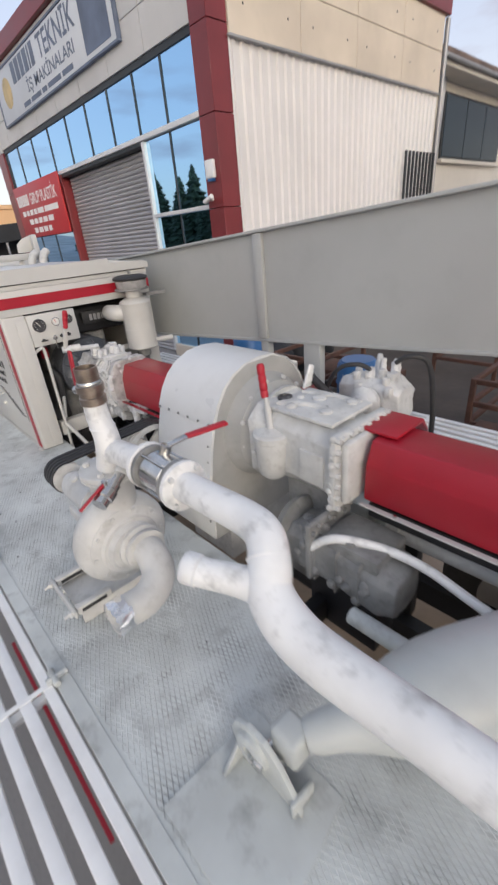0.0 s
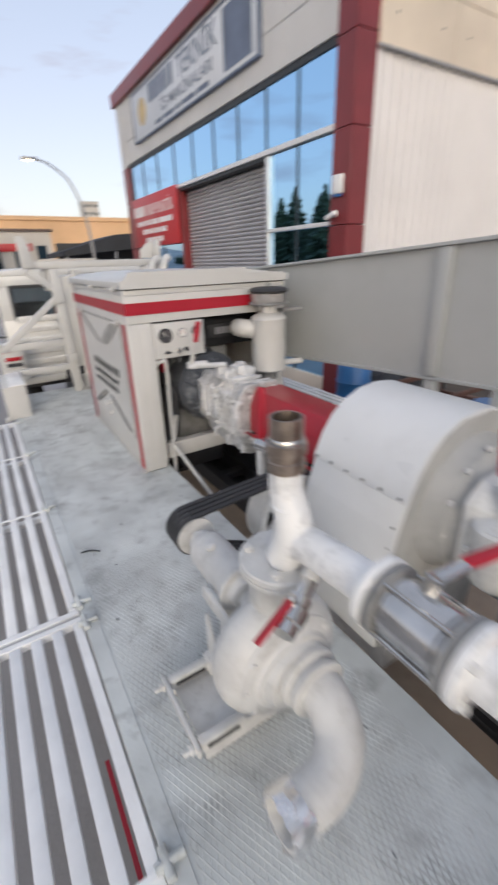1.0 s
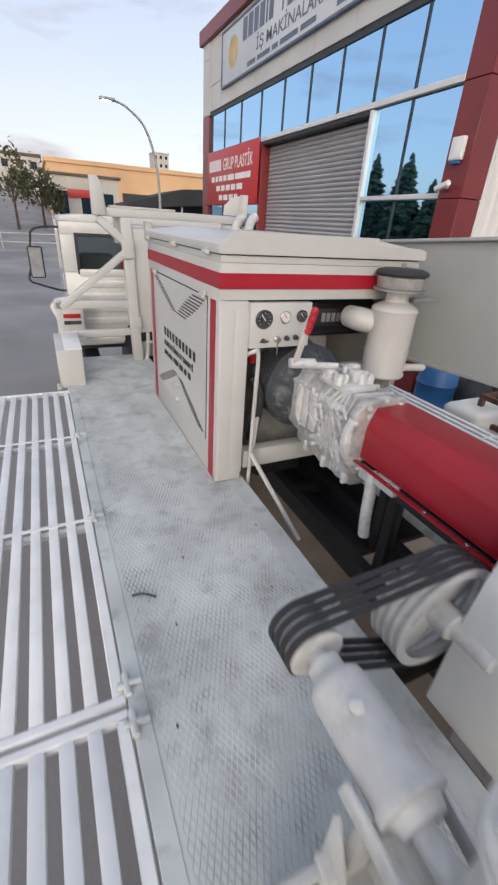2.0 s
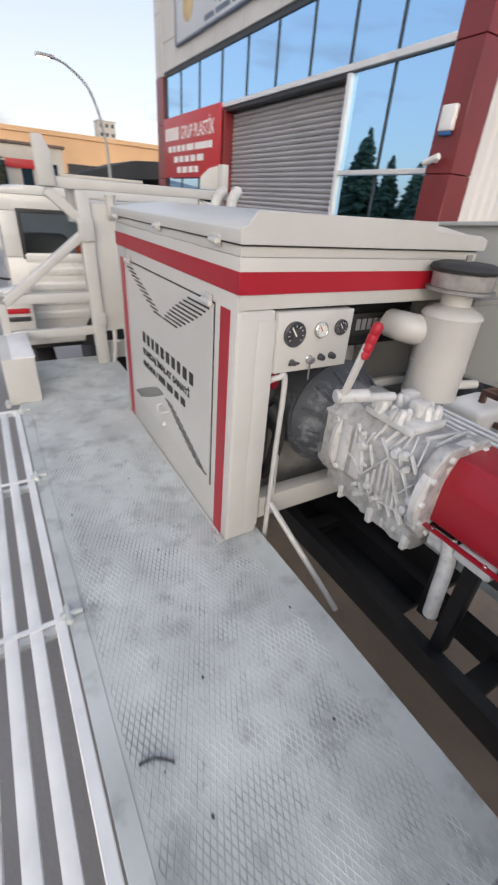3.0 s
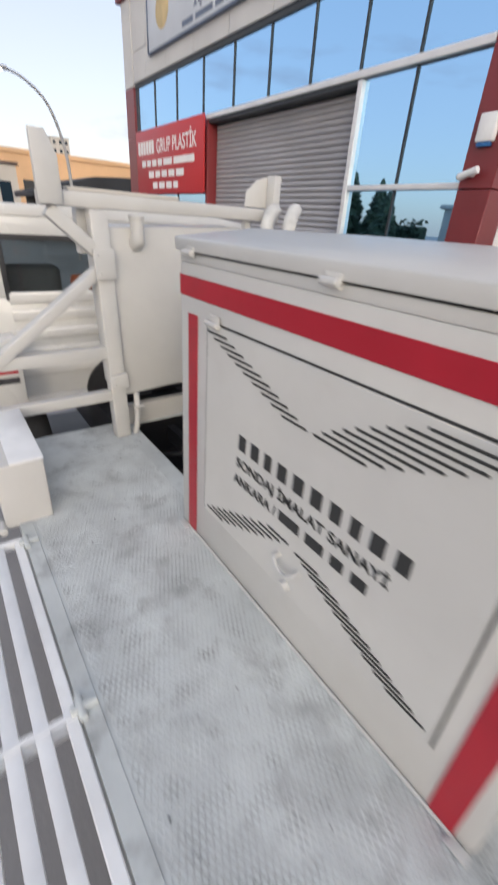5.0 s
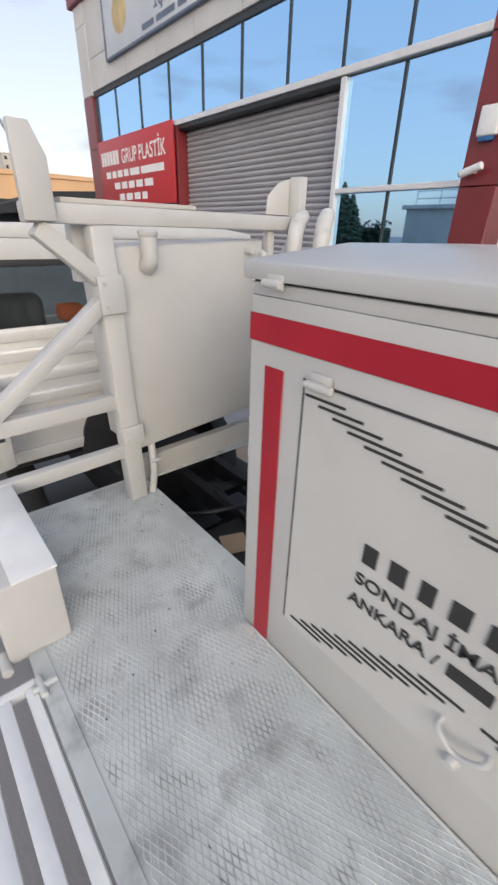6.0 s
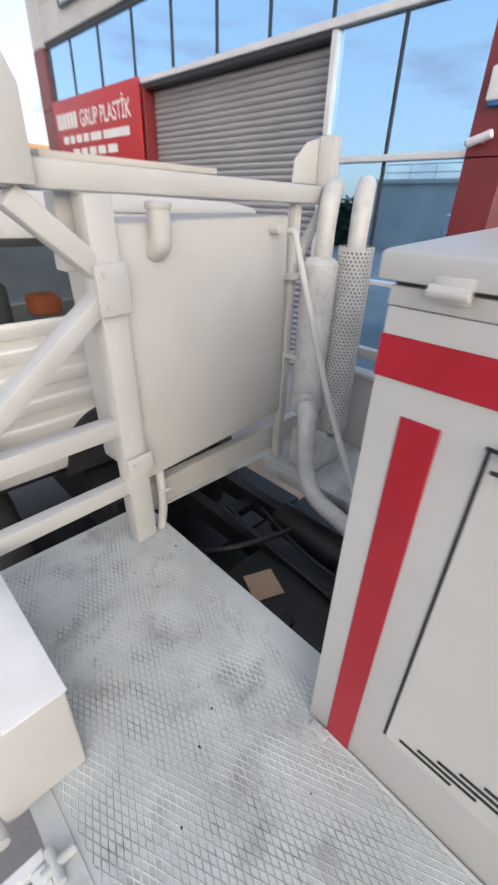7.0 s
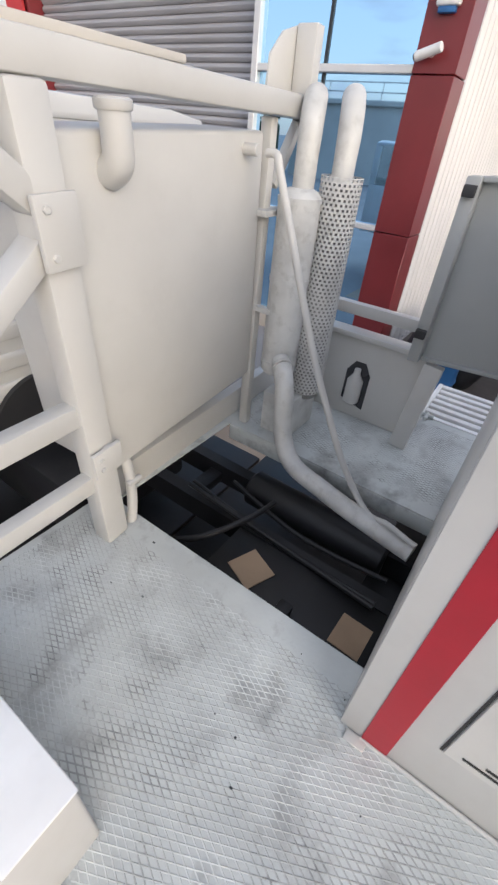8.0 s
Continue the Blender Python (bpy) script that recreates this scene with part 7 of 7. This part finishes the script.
def build_cab():
    c = thing("truck_cab", (1.35, 7.4, 0.6), "white truck cab with ribbed rear wall and window", "truck cab")
    CX0, CX1, CY0, CY1 = 0.33, 2.46, 6.93, 8.55
    # shell in pieces so that the rear window is a true opening
    wx0, wx1, wz0, wz1 = 0.49, 2.28, 1.945, 2.325
    part("rear_wall", box(CX0, CX1, CY0, CY0 + 0.05, 1.10, wz0, 0.02, 2), CABWHITE, c)
    part("rear_wall", box(CX0, CX1, CY0, CY0 + 0.05, wz1, 2.46, 0.015, 2), CABWHITE, c)
    part("rear_wall", box(CX0, wx0, CY0 + 0.001, CY0 + 0.05, wz0, wz1, 0.004), CABWHITE, c)
    part("rear_wall", box(wx1, CX1, CY0 + 0.001, CY0 + 0.05, wz0, wz1, 0.004), CABWHITE, c)
    part("roof", prism([(CX0, 2.455), (CX1, 2.455), (CX1 - 0.02, 2.50), (CX1 - 0.25, 2.53), (1.36, 2.545), (CX0 + 0.25, 2.53), (CX0 + 0.02, 2.50)], "y", CY0 - 0.01, CY1, 0.012, 2), CABWHITE, c)
    for x0, x1 in ((CX0, CX0 + 0.05), (CX1 - 0.05, CX1)):
        part("side_wall", box(x0, x1, CY0 + 0.052, CY1, 1.05, 1.85, 0.02), CABWHITE, c)
        part("door_pillar", box(x0, x1, CY0 + 0.052, CY0 + 0.5, 1.85, 2.455, 0.01), CABWHITE, c)
        part("door_pillar", box(x0, x1, CY1 - 0.12, CY1, 1.85, 2.455, 0.01), CABWHITE, c)
    part("front_wall", box(CX0 + 0.052, CX1 - 0.052, CY1 - 0.05, CY1, 1.05, 1.75, 0.02), CABWHITE, c)
    part("floor", box(CX0 + 0.05, CX1 - 0.05, CY0 + 0.05, CY1 - 0.05, 1.05, 1.12, 0.004), BLACK, c)
    for z in (1.36, 1.50, 1.64, 1.78, 1.90):
        part("pressed_rib", prism([(CY0 - 0.012, z), (CY0 - 0.014, z + 0.008), (CY0 - 0.014, z + 0.06), (CY0 - 0.008, z + 0.075), (CY0 + 0.004, z + 0.08), (CY0 + 0.004, z - 0.004)], "x", CX0 + 0.16, CX1 - 0.16, 0.002, 1), CABWHITE, c)
    win = part("rear_window", box(wx0 - 0.02, wx1 + 0.02, CY0 - 0.010, CY0 + 0.0, wz0 - 0.022, wz0 + 0.014, 0.004), RUBBER, c, "rubber-framed rear window")
    part("seal", box(wx0 - 0.02, wx1 + 0.02, CY0 - 0.010, CY0, wz1 - 0.014, wz1 + 0.022, 0.004), RUBBER, win)
    for x in (wx0 - 0.02, wx1 - 0.014):
        part("seal", box(x, x + 0.034, CY0 - 0.010, CY0, wz0 + 0.015, wz1 - 0.015, 0.003), RUBBER, win)
    pane = part("pane", box(wx0 + 0.005, wx1 - 0.005, CY0 + 0.02, CY0 + 0.024, wz0 + 0.002, wz1 - 0.002, 0.0), CABGLASS, win, smooth=0)
    pane.visible_shadow = False
    pane2 = part("windscreen", box(CX0 + 0.06, CX1 - 0.06, CY1 - 0.03, CY1 - 0.025, 1.76, 2.44, 0.0), CABGLASS, c, smooth=0)
    pane2.visible_shadow = False
    for x in (0.72, 1.55):
        part("seat_back", box(x - 0.22, x + 0.22, CY0 + 0.35, CY0 + 0.50, 1.45, 2.12, 0.06, 3), SEATGREY, c)
    part("cloth", box(0.98, 1.14, CY0 + 0.16, CY0 + 0.30, 1.95, 2.06, 0.03, 3), ORANGE, c, "orange cloth behind the seats")
    part("rear_skirt", box(CX0 + 0.1, CX1 - 0.1, CY0 - 0.03, CY0 - 0.001, 1.12, 1.20, 0.01), CABWHITE, c)
    # flat dark panel stands for the shaded opening of the wheel arch
    part("wheel_arch", prism([(1.21 + 0.28 * math.cos(math.pi * k / 18), 1.17 + 0.28 * math.sin(math.pi * k / 18)) for k in range(19)] + [(0.90, 1.07), (1.49, 1.07)], "y", CY0 - 0.045, CY0 - 0.0165), RUBBER, c, "flat dark panel standing for the open wheel arch")
    part("wheel", lathe((0.38, 7.4, 0.5), (1, 0, 0), [(0, 0.30), (0.02, 0.46), (0.06, 0.5), (0.2, 0.5), (0.25, 0.46), (0.27, 0.30)], 36), RUBBER, c)
    part("wheel", lathe((2.10, 7.4, 0.5), (1, 0, 0), [(0, 0.30), (0.02, 0.46), (0.06, 0.5), (0.2, 0.5), (0.25, 0.46), (0.27, 0.30)], 36), RUBBER, c)
    part("engine", box(1.0, 1.8, 6.5, 7.8, 0.65, 1.04, 0.03), BLACK, c)
    # corner wing with lamps
    wing = part("rear_wing", prism([(0.12, 1.62), (0.20, 1.70), (0.45, 1.74), (0.45, 1.25), (0.27, 1.22)], "y", 6.62, 6.80, 0.012, 2), CABWHITE, c)
    part("lamp", prism([(0.26, 1.64), (0.42, 1.665), (0.42, 1.625), (0.235, 1.60)], "y", 6.605, 6.6195, 0.003), LAMPRED, wing, "red corner lamp lens")
    part("lamp", box(0.235, 0.42, 6.605, 6.6195, 1.50, 1.545, 0.003), LAMPRED, wing, "red corner lamp lens")
    part("lamp", box(0.235, 0.42, 6.605, 6.6195, 1.43, 1.47, 0.003), DIAL, wing)
    # mirror on its tube arm
    mi = thing("wing_mirror", (0.1, 6.9, 2.1), "black truck mirror on a bent tube arm", "mirror")
    part("arm", tube([(0.345, 6.9, 2.39), (0.18, 6.9, 2.385), (0.06, 6.9, 2.345), (0.03, 6.9, 2.25), (0.0, 6.9, 2.0), (-0.04, 6.9, 1.84), (0.05, 6.9, 1.79), (0.25, 6.9, 1.73), (0.345, 6.9, 1.72)], 0.012, 10), RUBBER, mi)
    part("housing", box(-0.02, 0.135, 6.87, 6.93, 1.86, 2.19, 0.02, 3), RUBBER, mi)
    part("glass", box(-0.005, 0.12, 6.866, 6.8695, 1.875, 2.175, 0.0), STEEL, mi, smooth=0)
    nudge(mi, 0.0, 0.20)


build_rack()
build_exhaust()
build_cab()
